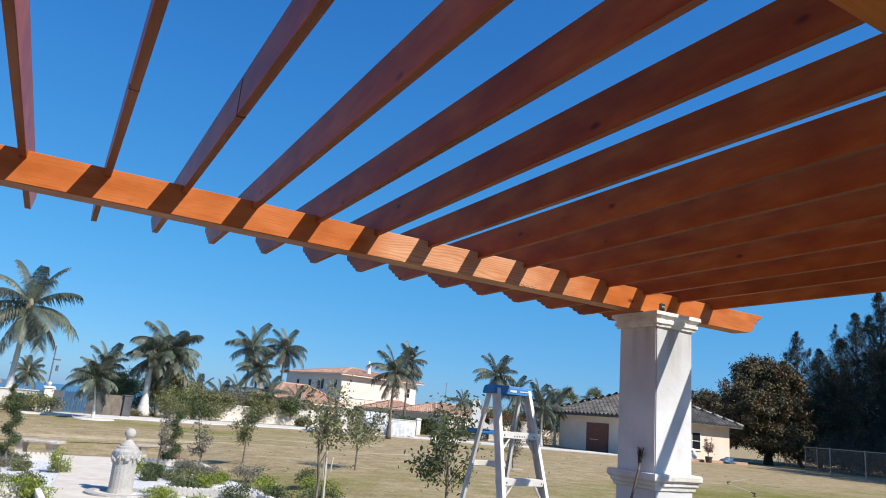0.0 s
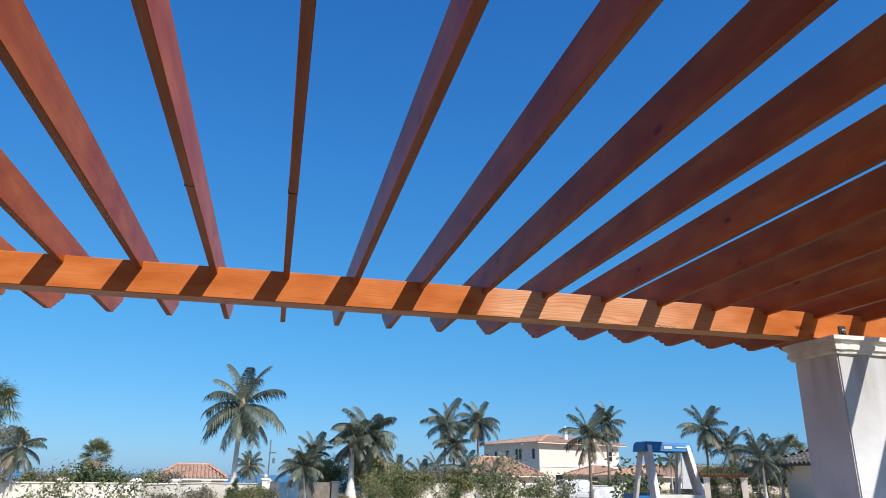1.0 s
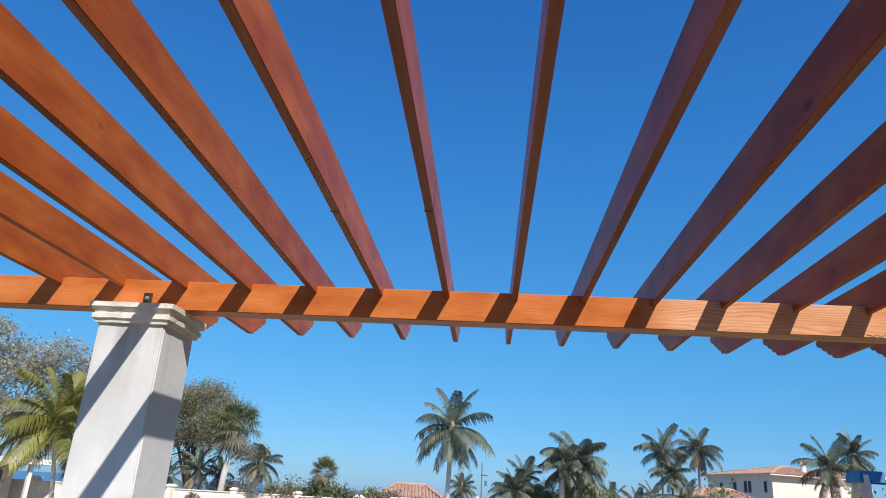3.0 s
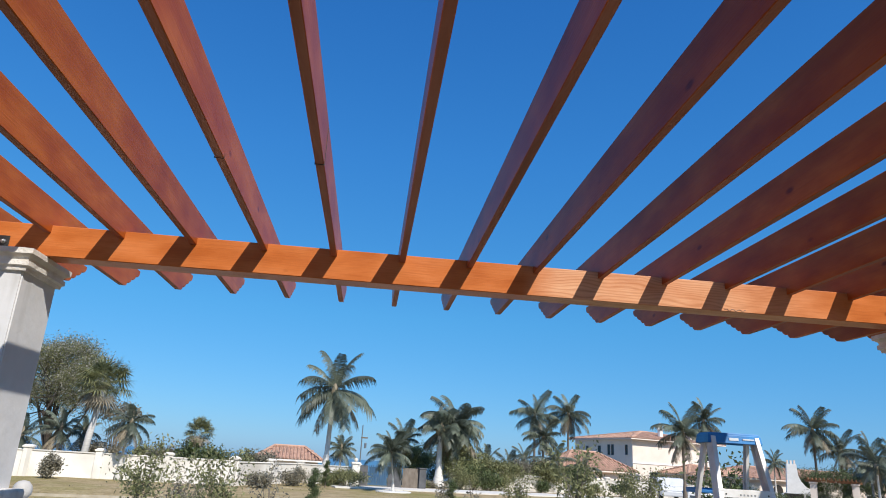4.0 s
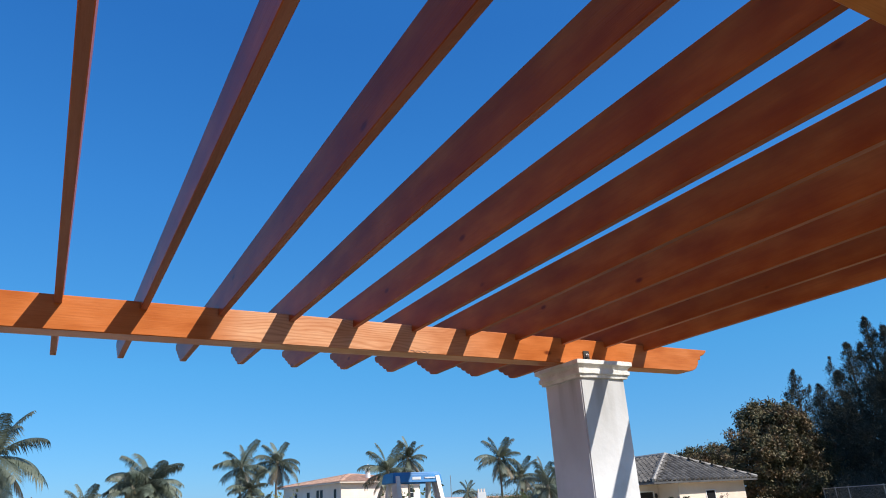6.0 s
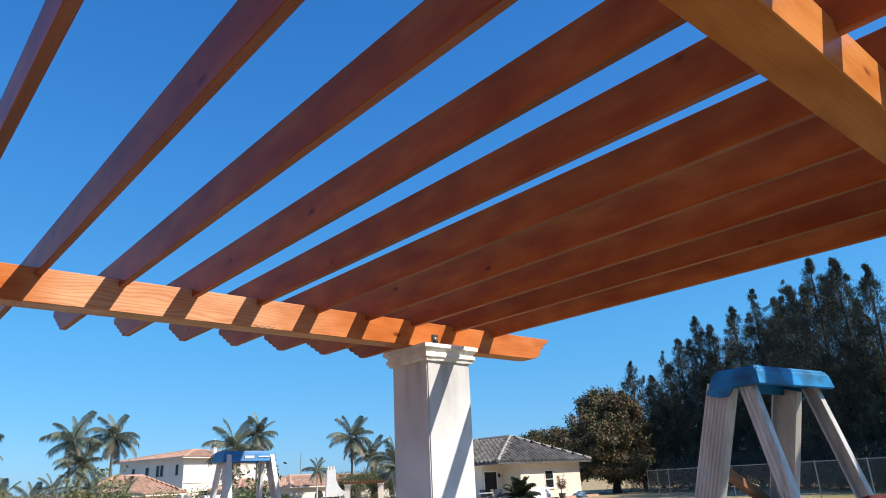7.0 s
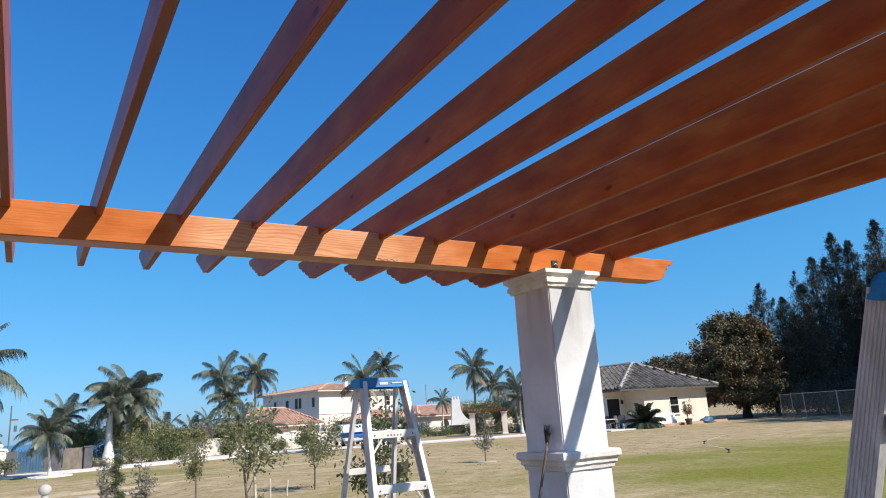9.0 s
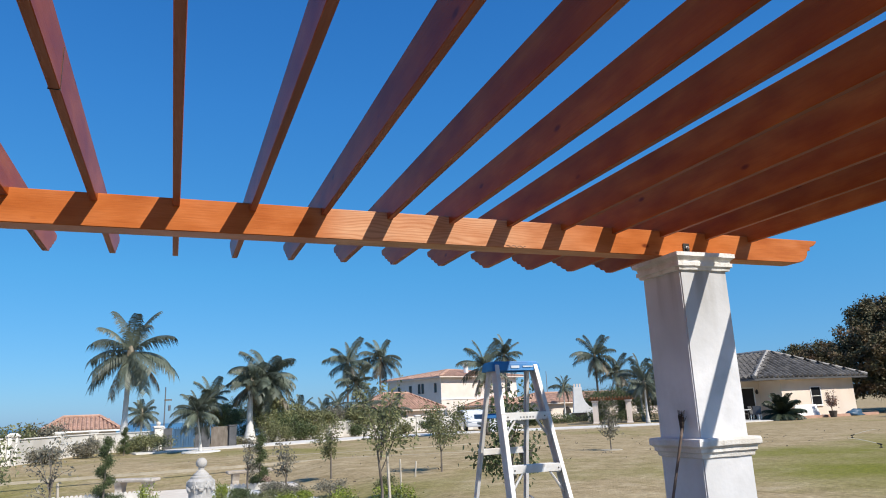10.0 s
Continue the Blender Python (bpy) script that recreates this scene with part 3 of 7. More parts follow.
def scallop(tip, root, z0, z1):
    """Stepped ogee end of a timber, from the long top tip down to the shorter bottom."""
    h, d = z1 - z0, tip - root
    pts = [(tip, z1), (tip - 0.03 * d, z1 - 0.09 * h), (tip - 0.16 * d, z1 - 0.22 * h), (tip - 0.32 * d, z1 - 0.29 * h), (tip - 0.34 * d, z1 - 0.44 * h), (tip - 0.46 * d, z1 - 0.48 * h)]
    for k in range(1, 6):
        a = math.pi / 2 * k / 5
        pts.append((tip - 0.46 * d - 0.54 * d * (1 - math.cos(a)), z1 - 0.48 * h - 0.52 * h * math.sin(a)))
    return pts


def cusped(tip, root, z0, z1):
    """Rafter tail: a slant of four small sharp steps between the long top tip and the shorter bottom."""
    pts = [(tip, z1), (tip, z1 - 0.018)]
    d, h = (tip - root) / 4, (z1 - 0.018 - z0) / 4
    for k in range(4):
        u0, v0 = tip - k * d, z1 - 0.018 - k * h
        pts += [(u0 - 0.08 * d, v0 - 0.45 * h), (u0 - 0.34 * d, v0 - 0.80 * h), (u0 - 0.62 * d, v0 - h)]
        if k < 3:
            pts.append((u0 - d, v0 - h))
    pts[-1] = (root, z0)
    return pts


def beam(name, y, thick, x_tip, x_root, material):
    right = scallop(x_tip, x_root, Z_CAP, Z_BEAM)
    left = [(-x, z) for x, z in scallop(x_tip + 0.015, x_root + 0.045, Z_CAP, Z_BEAM)]
    bm = extrude_profile(bmesh.new(), right + left[::-1], thick, "Y")
    bmesh.ops.bevel(bm, geom=[e for e in bm.edges if abs(e.verts[0].co.y - e.verts[1].co.y) < 1e-4], offset=0.004, segments=1, affect="EDGES")
    ob = part(name, bm, material, pergola)
    ob.location = (0, y, 0)
    return ob


beam("beam", 0.07, 0.14, 4.15, 3.90, WOOD_X)
beam("beam", -3.33, 0.14, 4.15, 3.90, WOOD_X_NEAR)

far = cusped(1.53, 1.23, Z_RAFT, Z_RAFT + RAFT_H)
back = [(-3.25 - y, z) for y, z in far]
bm = extrude_profile(bmesh.new(), far + back[::-1], RAFT_T, "X")
bmesh.ops.bevel(bm, geom=[e for e in bm.edges if abs(e.verts[0].co.x - e.verts[1].co.x) < 1e-4], offset=0.003, segments=1, affect="EDGES")
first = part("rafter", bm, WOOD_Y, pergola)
first.data.materials.append(BOUNCEEDGE)
# bare undersides; part of the ground's bounce light is put into their paler colour
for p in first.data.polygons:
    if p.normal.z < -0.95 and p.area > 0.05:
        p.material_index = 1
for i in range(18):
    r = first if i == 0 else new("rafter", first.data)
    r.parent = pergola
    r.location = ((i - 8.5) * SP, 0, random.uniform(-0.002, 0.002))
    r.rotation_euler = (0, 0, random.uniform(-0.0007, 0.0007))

# butt joint in one rafter and a dark squiggle on the beam's lower edge
part("splice_joint", box(bmesh.new(), (6 - 8.5) * SP - 0.0206, (6 - 8.5) * SP + 0.0206, -1.332, -1.330, Z_RAFT - 0.002, Z_RAFT + RAFT_H * 0.9), BLACKIRON, pergola, "dark butt joint in a rafter")
part("splice_joint", box(bmesh.new(), (5 - 8.5) * SP - 0.0206, (5 - 8.5) * SP + 0.0206, -1.302, -1.3005, Z_RAFT - 0.002, Z_RAFT + 0.02), BLACKIRON, pergola, "dark butt joint in a rafter")
mark = [(1.39 + 0.14 * k / 15, -0.001, 2.452 + 0.006 * math.sin(k * 1.35) + 0.003 * math.cos(k * 2.7)) for k in range(16)]
part("ink_mark", tube(bmesh.new(), mark, [0.0015] * 16, 5), INK, pergola, "dark wavy ink mark on the beam")

COL_SHAFT = [(0.205, 1.17), (0.205, 2.325)]
COL_CAP = [(0.206, 2.318), (0.222, 2.320), (0.226, 2.338), (0.238, 2.346), (0.238, 2.372), (0.228, 2.376), (0.232, 2.392), (0.244, 2.402), (0.256, 2.410), (0.256, 2.438)]
COL_TRIM = [(0.212, 1.055), (0.222, 1.06), (0.226, 1.085), (0.240, 1.095), (0.240, 1.118), (0.248, 1.124), (0.262, 1.135), (0.262, 1.165), (0.256, 1.18), (0.206, 1.184)]
COL_PED = [(0.21, 0.20), (0.21, 1.06)]
COL_BASE = [(0.26, 0.0), (0.26, 0.15), (0.25, 0.165), (0.235, 0.17), (0.232, 0.20), (0.212, 0.205)]


def worn_square(profile, rough):
    """Square moulding cut into short lengths so that its edges waver like worn stone."""
    bm = square_loft(bmesh.new(), profile)
    bmesh.ops.subdivide_edges(bm, edges=[e for e in bm.edges if abs(e.verts[0].co.z - e.verts[1].co.z) < 1e-5], cuts=9, use_grid_fill=False)
    for v in bm.verts:
        n = noise.noise_vector(v.co * 14.0 + Vector((profile[0][0] * 90, 0, 0)))
        v.co += n * rough
    return bm


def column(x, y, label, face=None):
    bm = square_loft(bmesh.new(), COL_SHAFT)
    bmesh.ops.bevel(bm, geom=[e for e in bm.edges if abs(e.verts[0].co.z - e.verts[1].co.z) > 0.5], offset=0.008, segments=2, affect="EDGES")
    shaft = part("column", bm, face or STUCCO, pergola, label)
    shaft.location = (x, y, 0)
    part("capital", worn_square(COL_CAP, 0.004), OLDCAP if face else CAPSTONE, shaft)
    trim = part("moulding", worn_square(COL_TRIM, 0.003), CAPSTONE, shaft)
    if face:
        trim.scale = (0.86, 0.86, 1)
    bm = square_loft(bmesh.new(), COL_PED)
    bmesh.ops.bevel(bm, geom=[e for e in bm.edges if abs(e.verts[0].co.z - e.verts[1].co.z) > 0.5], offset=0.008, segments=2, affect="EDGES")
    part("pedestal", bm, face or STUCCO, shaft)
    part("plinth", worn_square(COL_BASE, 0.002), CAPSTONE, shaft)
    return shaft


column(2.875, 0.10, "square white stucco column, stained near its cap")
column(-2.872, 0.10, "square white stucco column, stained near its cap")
# near pair: deep shade is put into the cement, darker than the far stucco
column(2.88, -3.40, "square bare cement column, shade put into its colour", CEMENT)
column(-2.872, -3.40, "square bare cement column in the same shade-darkened colour", CEMENT)


def bracket(x, y, s):
    bm = box(bmesh.new(), -0.028, 0.028, -0.006 * s - 0.003, -0.006 * s + 0.003, 0.0, 0.098, 0.002)
    box(bm, -0.028, 0.028, min(0, -0.06 * s), max(0, -0.06 * s), 0.0, 0.006)
    b = part("bracket", bm, BLACKIRON, pergola, "dark steel angle bracket bolted to the beam")
    b.location = (x, y, Z_CAP + 0.001)
    bm = lathe(bmesh.new(), [(0.014, 0), (0.014, 0.008), (0.009, 0.009), (0.009, 0.02), (0.004, 0.024)], 8, pose(0, -0.009 * s, 0.062, 90 * s))
    part("bolt", bm, STEEL, b)


bracket(2.839, 0.0, 1)
bracket(-2.86, 0.0, 1)
bracket(2.78, -3.40, 1)


# ---------------------------------------------------------------- step ladders
def channel(p0, p1, wide, deep, face):
    """A ladder rail: a C-shaped bar with ribs from p0 to p1; face is the direction of its broad side."""
    p0, p1 = Vector(p0), Vector(p1)
    d = (p1 - p0).normalized()
    f = (Vector(face) - d * Vector(face).dot(d)).normalized()
    s = d.cross(f)
    bm = bmesh.new()
    w, t = wide / 2, 0.004
    prof = [(-w, 0)]
    n = 7 if wide > 0.05 else 3
    for k in range(n):
        c, r = -w + 2 * w * (k + 0.5) / n, 2 * w / n
        prof += [(c - 0.36 * r, 0), (c - 0.26 * r, 0.002), (c + 0.26 * r, 0.002), (c + 0.36 * r, 0)]
    prof += [(w, 0), (w, -deep), (w - t, -deep), (w - t, -t), (-w + t, -t), (-w + t, -deep), (-w, -deep)]
    a = [bm.verts.new(p0 + s * u + f * v) for u, v in prof]
    b = [bm.verts.new(p1 + s * u + f * v) for u, v in prof]
    n = len(prof)
    for k in range(n):
        bm.faces.new((a[k], a[(k + 1) % n], b[(k + 1) % n], b[k]))
    bm.faces.new(a)
    bm.faces.new(b[::-1])
    bmesh.ops.recalc_face_normals(bm, faces=bm.faces[:])
    return bm


def step_ladder(m, label, top_mat, rail_mat, open_shelf=False):
    """A 1.72 m aluminium step ladder; the steps face -y, the rear legs and the paint shelf +y."""
    lad = empty("step_ladder", m, label, "ladder", "step ladders")
    top, zt = 1.69, 1.72
    shift = 0.012 if open_shelf else 0.0
    cap_y, cap_w, cap_b, cap_h = (0.016, 0.95, 0.86, 0.050) if open_shelf else (0.0, 1.0, 1.0, 0.062)
    if open_shelf:
        zt = 1.727
    half_t, half_b = 0.165, 0.285
    for s in (-1, 1):
        r = part("front_rail", channel((s * half_b, -0.52 + shift, 0.02), (s * half_t, -0.045 + shift, top), 0.072, 0.028, (s, 0, 0)), rail_mat, lad)
        part("rubber_foot", box(bmesh.new(), s * half_b - 0.03, s * half_b + 0.03, -0.57, -0.47, 0.0, 0.035, 0.006), RUBBER, r)
        q = part("rear_leg", channel((s * (half_b - 0.02), 0.45, 0.02), (s * (half_t - 0.005), 0.034, top), 0.036, 0.022, (s, 0, 0)), rail_mat, lad)
        part("rubber_foot", box(bmesh.new(), s * (half_b - 0.02) - 0.025, s * (half_b - 0.02) + 0.025, 0.42, 0.49, 0.0, 0.035, 0.006), RUBBER, q)
        bm = tube(bmesh.new(), [(s * 0.25, -0.28, 0.86), (s * 0.245, 0.0, 0.80), (s * 0.235, 0.25, 0.86)], [0.006] * 3, 6)
        part("spreader", bm, STEEL, lad)
    for k in range(5):
        z = 1.40 - 0.305 * (4 - k)
        t = z / top
        hx = half_b + (half_t - half_b) * t - 0.004
        y = -0.52 + shift + 0.475 * t
        prof = [(y - 0.042, z - 0.042), (y - 0.042, z)]
        for r in range(5):
            a = y - 0.034 + r * 0.015
            prof += [(a, z), (a, z + 0.002), (a + 0.004, z + 0.002), (a + 0.004, z)]
        prof += [(y + 0.042, z), (y + 0.042, z - 0.04), (y + 0.038, z - 0.04), (y + 0.038, z - 0.004), (y - 0.038, z - 0.004), (y - 0.038, z - 0.042)]
        bm = extrude_profile(bmesh.new(), prof, 2 * hx, "X")
        # on the near ladder this darker rail metal also puts shade into the steps
        st = part("step", bm, rail_mat, lad)
        if k == 4:
            bm = bmesh.new()
            for i in range(5):
                box(bm, -0.05 + i * 0.024, -0.040 + i * 0.024, y - 0.0435, y - 0.042, z - 0.032, z - 0.022)
            part("print", bm, STEEL, st, "row of small dark printed marks")
        for s in (-1, 1):
            part("bracket", box(bmesh.new(), s * (hx - 0.03) - 0.022, s * (hx - 0.03) + 0.022, y - 0.030, y + 0.030, z - 0.052, z - 0.006, 0.004), ALURAIL, st)
            part("rivet", tube(bmesh.new(), [(s * (hx - 0.04), y - 0.040, z - 0.024), (s * (hx - 0.04), y - 0.046, z - 0.024)], [0.006, 0.004], 7), BLACKIRON, st)
            part("rivet", tube(bmesh.new(), [(s * (hx - 0.04), y + 0.040, z - 0.024), (s * (hx - 0.04), y + 0.046, z - 0.024)], [0.006, 0.004], 7), BLACKIRON, st)
        for s in () if open_shelf else (-1, 1):
            bm = tube(bmesh.new(), [(s * (hx - 0.11), y - 0.03, z - 0.03), (s * (hx - 0.005), y - 0.03, z - 0.16)], [0.008, 0.008], 6)
            part("step_brace", bm, ALU, st)
    for z in (0.40, 0.78, 1.16):
        t = z / top
        hx = (half_b - 0.02) + (half_t - half_b + 0.015) * t
        y = 0.45 - 0.395 * t
        part("rear_rung", box(bmesh.new(), -hx, hx, y - 0.012, y + 0.012, z - 0.02, z + 0.02, 0.003), ALU, lad)
    # moulded top
    bm = bmesh.new()
    prof = [(0.184, 0.078, zt - cap_h), (0.188, 0.082, zt - cap_h + 0.004), (0.180, 0.074, zt - 0.010), (0.174, 0.068, zt)]
    rings = [[bm.verts.new((sx * a * cap_w, cap_y + sy * b * cap_b, z)) for sx, sy in ((-1, -1), (1, -1), (1, 1), (-1, 1))] for a, b, z in prof]
    for r0, r1 in zip(rings, rings[1:]):
        for k in range(4):
            bm.faces.new((r0[k], r0[(k + 1) % 4], r1[(k + 1) % 4], r1[k]))
    bm.faces.new(rings[-1])
    inner = [bm.verts.new((v.co.x * 0.93, cap_y + (v.co.y - cap_y) * 0.9, zt - 0.015)) for v in rings[0]]
    for k in range(4):
        bm.faces.new((rings[0][(k + 1) % 4], rings[0][k], inner[k], inner[(k + 1) % 4]))
    bm.faces.new(inner[::-1])
    bmesh.ops.bevel(bm, geom=[e for e in bm.edges if e.verts[0].co.z > zt - cap_h + 0.012], offset=0.005, segments=2, affect="EDGES")
    bmesh.ops.recalc_face_normals(bm, faces=bm.faces[:])
    capob = part("ladder_top", bm, top_mat, lad, "blue moulded plastic top")
    if open_shelf:
        # rounded lugs over the tops of the front rails
        for s in (-1, 1):
            lug = [(-0.060, zt - 0.046), (-0.066, zt - 0.058), (-0.050, zt - 0.064), (-0.030, zt - 0.069), (-0.008, zt - 0.069), (0.006, zt - 0.058), (0.014, zt - 0.046)]
            part("lug", extrude_profile(bmesh.new(), lug, 0.006, "X"), top_mat, capob).location = (s * 0.1765, 0, 0)
    else:
        bm = box(bmesh.new(), -0.045, 0.02, -0.0835, -0.079, zt - 0.044, zt - 0.028)
        box(bm, 0.05, 0.13, -0.0835, -0.079, zt - 0.038, zt - 0.030)
        part("print", bm, BARS, capob, "pale printed mark")
    # paint shelf
    zs = 1.398
    y0 = 0.45 - 0.395 * zs / top
    xa, xb, ya, yb = (-0.10, 0.165, y0 + 0.070, y0 + 0.277) if open_shelf else (-0.165, 0.165, y0 - 0.02, y0 + 0.16)
    bm = box(bmesh.new(), xa, xb, ya, yb, zs - 0.030, zs - 0.010, 0.004)
    for x0, x1, q0, q1 in ((xa, xa + 0.01, ya, yb), (xb - 0.01, xb, ya, yb), (xa, xb, yb - 0.010, yb)):
        box(bm, x0, x1, q0, q1, zs - 0.012, zs)
    shelf = part("paint_shelf", bm, TRAYBLUE if open_shelf else LADDERBLUE, lad, "blue plastic fold-out shelf")
    if open_shelf:
        panel = [(ya + 0.012, zs - 0.006), (ya + 0.016, zs - 0.046), (ya + 0.105, zs - 0.046), (ya + 0.125, zs - 0.034), (ya + 0.125, zs - 0.006)]
        part("side_panel", extrude_profile(bmesh.new(), panel, 0.006, "X"), TRAYBLUE, shelf).location = (xb + 0.0035, 0, 0)
        part("side_panel", extrude_profile(bmesh.new(), panel, 0.006, "X"), TRAYBLUE, shelf).location = (xa - 0.0035, 0, 0)
        for yy in (ya + 0.075, ya + 0.135):
            part("bolt", tube(bmesh.new(), [(xb + 0.006, yy, zs - 0.026), (xb + 0.010, yy, zs - 0.026)], [0.006, 0.004], 7), BLACKIRON, shelf)
    for x in (xa + 0.012, xb - 0.012):
        if open_shelf:
            part("shelf_bracket", box(bmesh.new(), x - 0.003, x + 0.003, y0 - 0.012, ya + 0.012, zs - 0.044, zs - 0.012, 0.001), ALU, lad)
        arm = [(y0 - 0.03, zs - 0.082), (y0 - 0.03, zs - 0.050), (y0 + 0.13, zs - 0.050), (y0 + 0.13, zs - 0.064)]
        part("shelf_arm", extrude_profile(bmesh.new(), arm, 0.006, "X"), STEEL, lad).location = (x, 0, 0)
    return lad


step_ladder(pose(1.452, 0.17, 0, 0, 0, 1) @ Matrix.Diagonal((0.905, 1, 1, 1)), "aluminium step ladder with a blue plastic top, opened on the lawn", LADDERBLUE, ALU)
TURN = pose(1.43, -3.02, 0, 0, 0, -6.4) @ pose(-1.43, 3.02, 0)
step_ladder(TURN @ pose(1.43, -3.02, 0, 0, 0, 180), "scuffed aluminium step ladder with blue top and open paint shelf", LADDERTEAL, ALURAIL, True)


# ---------------------------------------------------------------- walls, gate, buildings
EYE0 = Vector((-0.7, -3.9))


def polar(az, dist):
    """Ground place at a bearing (degrees right of +y) and distance from where the camera stands."""
    return EYE0.x + dist * math.sin(radians(az)), EYE0.y + dist * math.cos(radians(az))


def frame_to(p, q):
    """Pose at p with x along p to q."""
    d = Vector((q[0] - p[0], q[1] - p[1]))
    return pose(p[0], p[1], 0, 0, 0, math.degrees(math.atan2(d.y, d.x))), d.length


def garden_wall(pts, height, posts, cap=True):
    wall = empty("garden_wall", pose(0, 0, 0), "low cream-painted garden wall with square posts", "wall", kind="structure")
    for p, q in zip(pts, pts[1:]):
        m, length = frame_to(p, q)
        bm = box(bmesh.new(), 0, length, -0.1, 0.1, -1.2, height, 0.01)
        w = part("wall_panel", bm, WALLPAINT, wall)
        w.matrix_world = m
        bm = box(bmesh.new(), 0, length, -0.14, 0.14, height, height + 0.06, 0.015)
        part("coping", bm, WALLPAINT, w)
        n = max(1, round(length / posts))
        for k in range(n + 1):
            x = length * k / n
            bm = square_loft(bmesh.new(), [(0.17, -1.2), (0.17, height + 0.12), (0.21, height + 0.13), (0.21, height + 0.19), (0.12, height + 0.25)])
            ps = part("post", bm, WALLPAINT, w)
            ps.location = (x, 0, 0)
    return wall


garden_wall([(-34, 27.5), (-15, 28.2), (-6.6, 29.5)], 1.02, 3.0)
garden_wall([(-6.6, 29.5), (-4.4, 37.8), (-1.15, 36.6)], 0.98, 3.6)
garden_wall([(5.2, 43.3), (8.5, 44.6), (16.5, 46.0), (24.5, 45.0)], 1.0, 4.2)


def gate(x, y):
    g = empty("gate", pose(x, y, 0, 0, 0, 12), "blue metal gate with upright bars in front of the sea", "gate")
    p = part("gate_post", square_loft(bmesh.new(), [(0.2, 0), (0.2, 1.18), (0.26, 1.2), (0.26, 1.27), (0.18, 1.3)]), WALLPAINT, g)
    p.location = (-0.3, 0, 0)
    part("finial", lathe(bmesh.new(), [(0.05, 1.29), (0.08, 1.32), (0.12, 1.38), (0.12, 1.43), (0.07, 1.5), (0.02, 1.52)], 12), WALLPAINT, p)
    p = part("gate_post", square_loft(bmesh.new(), [(0.2, 0), (0.2, 1.1), (0.24, 1.12), (0.24, 1.18)]), DARKGREY, g)
    p.location = (3.6, 0, 0)
    for a, b in ((0.47, 1.0), (1.02, 1.55)):
        leaf = part("gate_leaf", box(bmesh.new(), a + 0.03, b - 0.03, -0.006, 0.006, 0.2, 1.02), GATEBLUE, g)
        for z in (0.12, 1.02):
            part("rail", box(bmesh.new(), a, b, -0.02, 0.02, z, z + 0.08), GATEBLUE, leaf)
        n = 4
        for k in range(n + 1):
            xx = a + (b - a) * k / n
            part("bar", box(bmesh.new(), xx - 0.018, xx + 0.018, -0.03, -0.008, 0.1, 1.18), GATEBLUE, leaf)
    for a, b in ((-0.08, 0.42), (1.6, 2.4)):
        part("side_panel", box(bmesh.new(), a, b, -0.03, 0.03, 0.05, 1.15), DARKGREY, g)
    part("side_panel", box(bmesh.new(), 2.45, 3.38, -0.03, 0.03, 0.05, 1.12), BARK, g)
    return g


gate(-0.95, 36.6)


def tiled(bm, e0, e1, top0, top1, course=0.36, pitch=0.3):
    """Barrel tiles over one roof face: eave from e0 to e1, its upper edge from top0 to top1 (one point for a hip end)."""
    e0, e1, top0, top1 = (Vector(v) for v in (e0, e1, top0, top1))
    u = (e1 - e0).normalized()
    length = (e1 - e0).length
    n = (e1 - e0).cross((top0 + top1) / 2 - e0).normalized()
    if n.z < 0:
        n = -n
    s = n.cross(u)
    if s.z < 0:
        s = -s
    H = (top0 - e0).dot(s)
    a0, a1 = (top0 - e0).dot(u), (top1 - e0).dot(u)
    cols, rows = int(length / pitch), int(H / course) + 1
    for i in range(cols):
        x = (i + 0.5) * pitch
        for j in range(rows):
            h0, h1 = j * course, min((j + 1) * course + 0.05, H)
            lim0, lim1 = a0 * h0 / H, length - (length - a1) * h0 / H
            if not lim0 - pitch * 0.4 < x < lim1 + pitch * 0.4:
                continue
            ring = []
            for h, lift in ((h0, 0.045), (h1, 0.01)):
                row = []
                for t in (0.0, 0.33, 0.67, 1.0):
                    w = (t - 0.5) * pitch * 0.72
                    row.append(bm.verts.new(e0 + u * (x + w) + s * h + n * (lift + 0.32 * pitch * math.sin(math.pi * t))))
                ring.append(row)
            for k in range(3):
                bm.faces.new((ring[0][k], ring[0][k + 1], ring[1][k + 1], ring[1][k]))
            bm.faces.new(ring[0])
    return bm


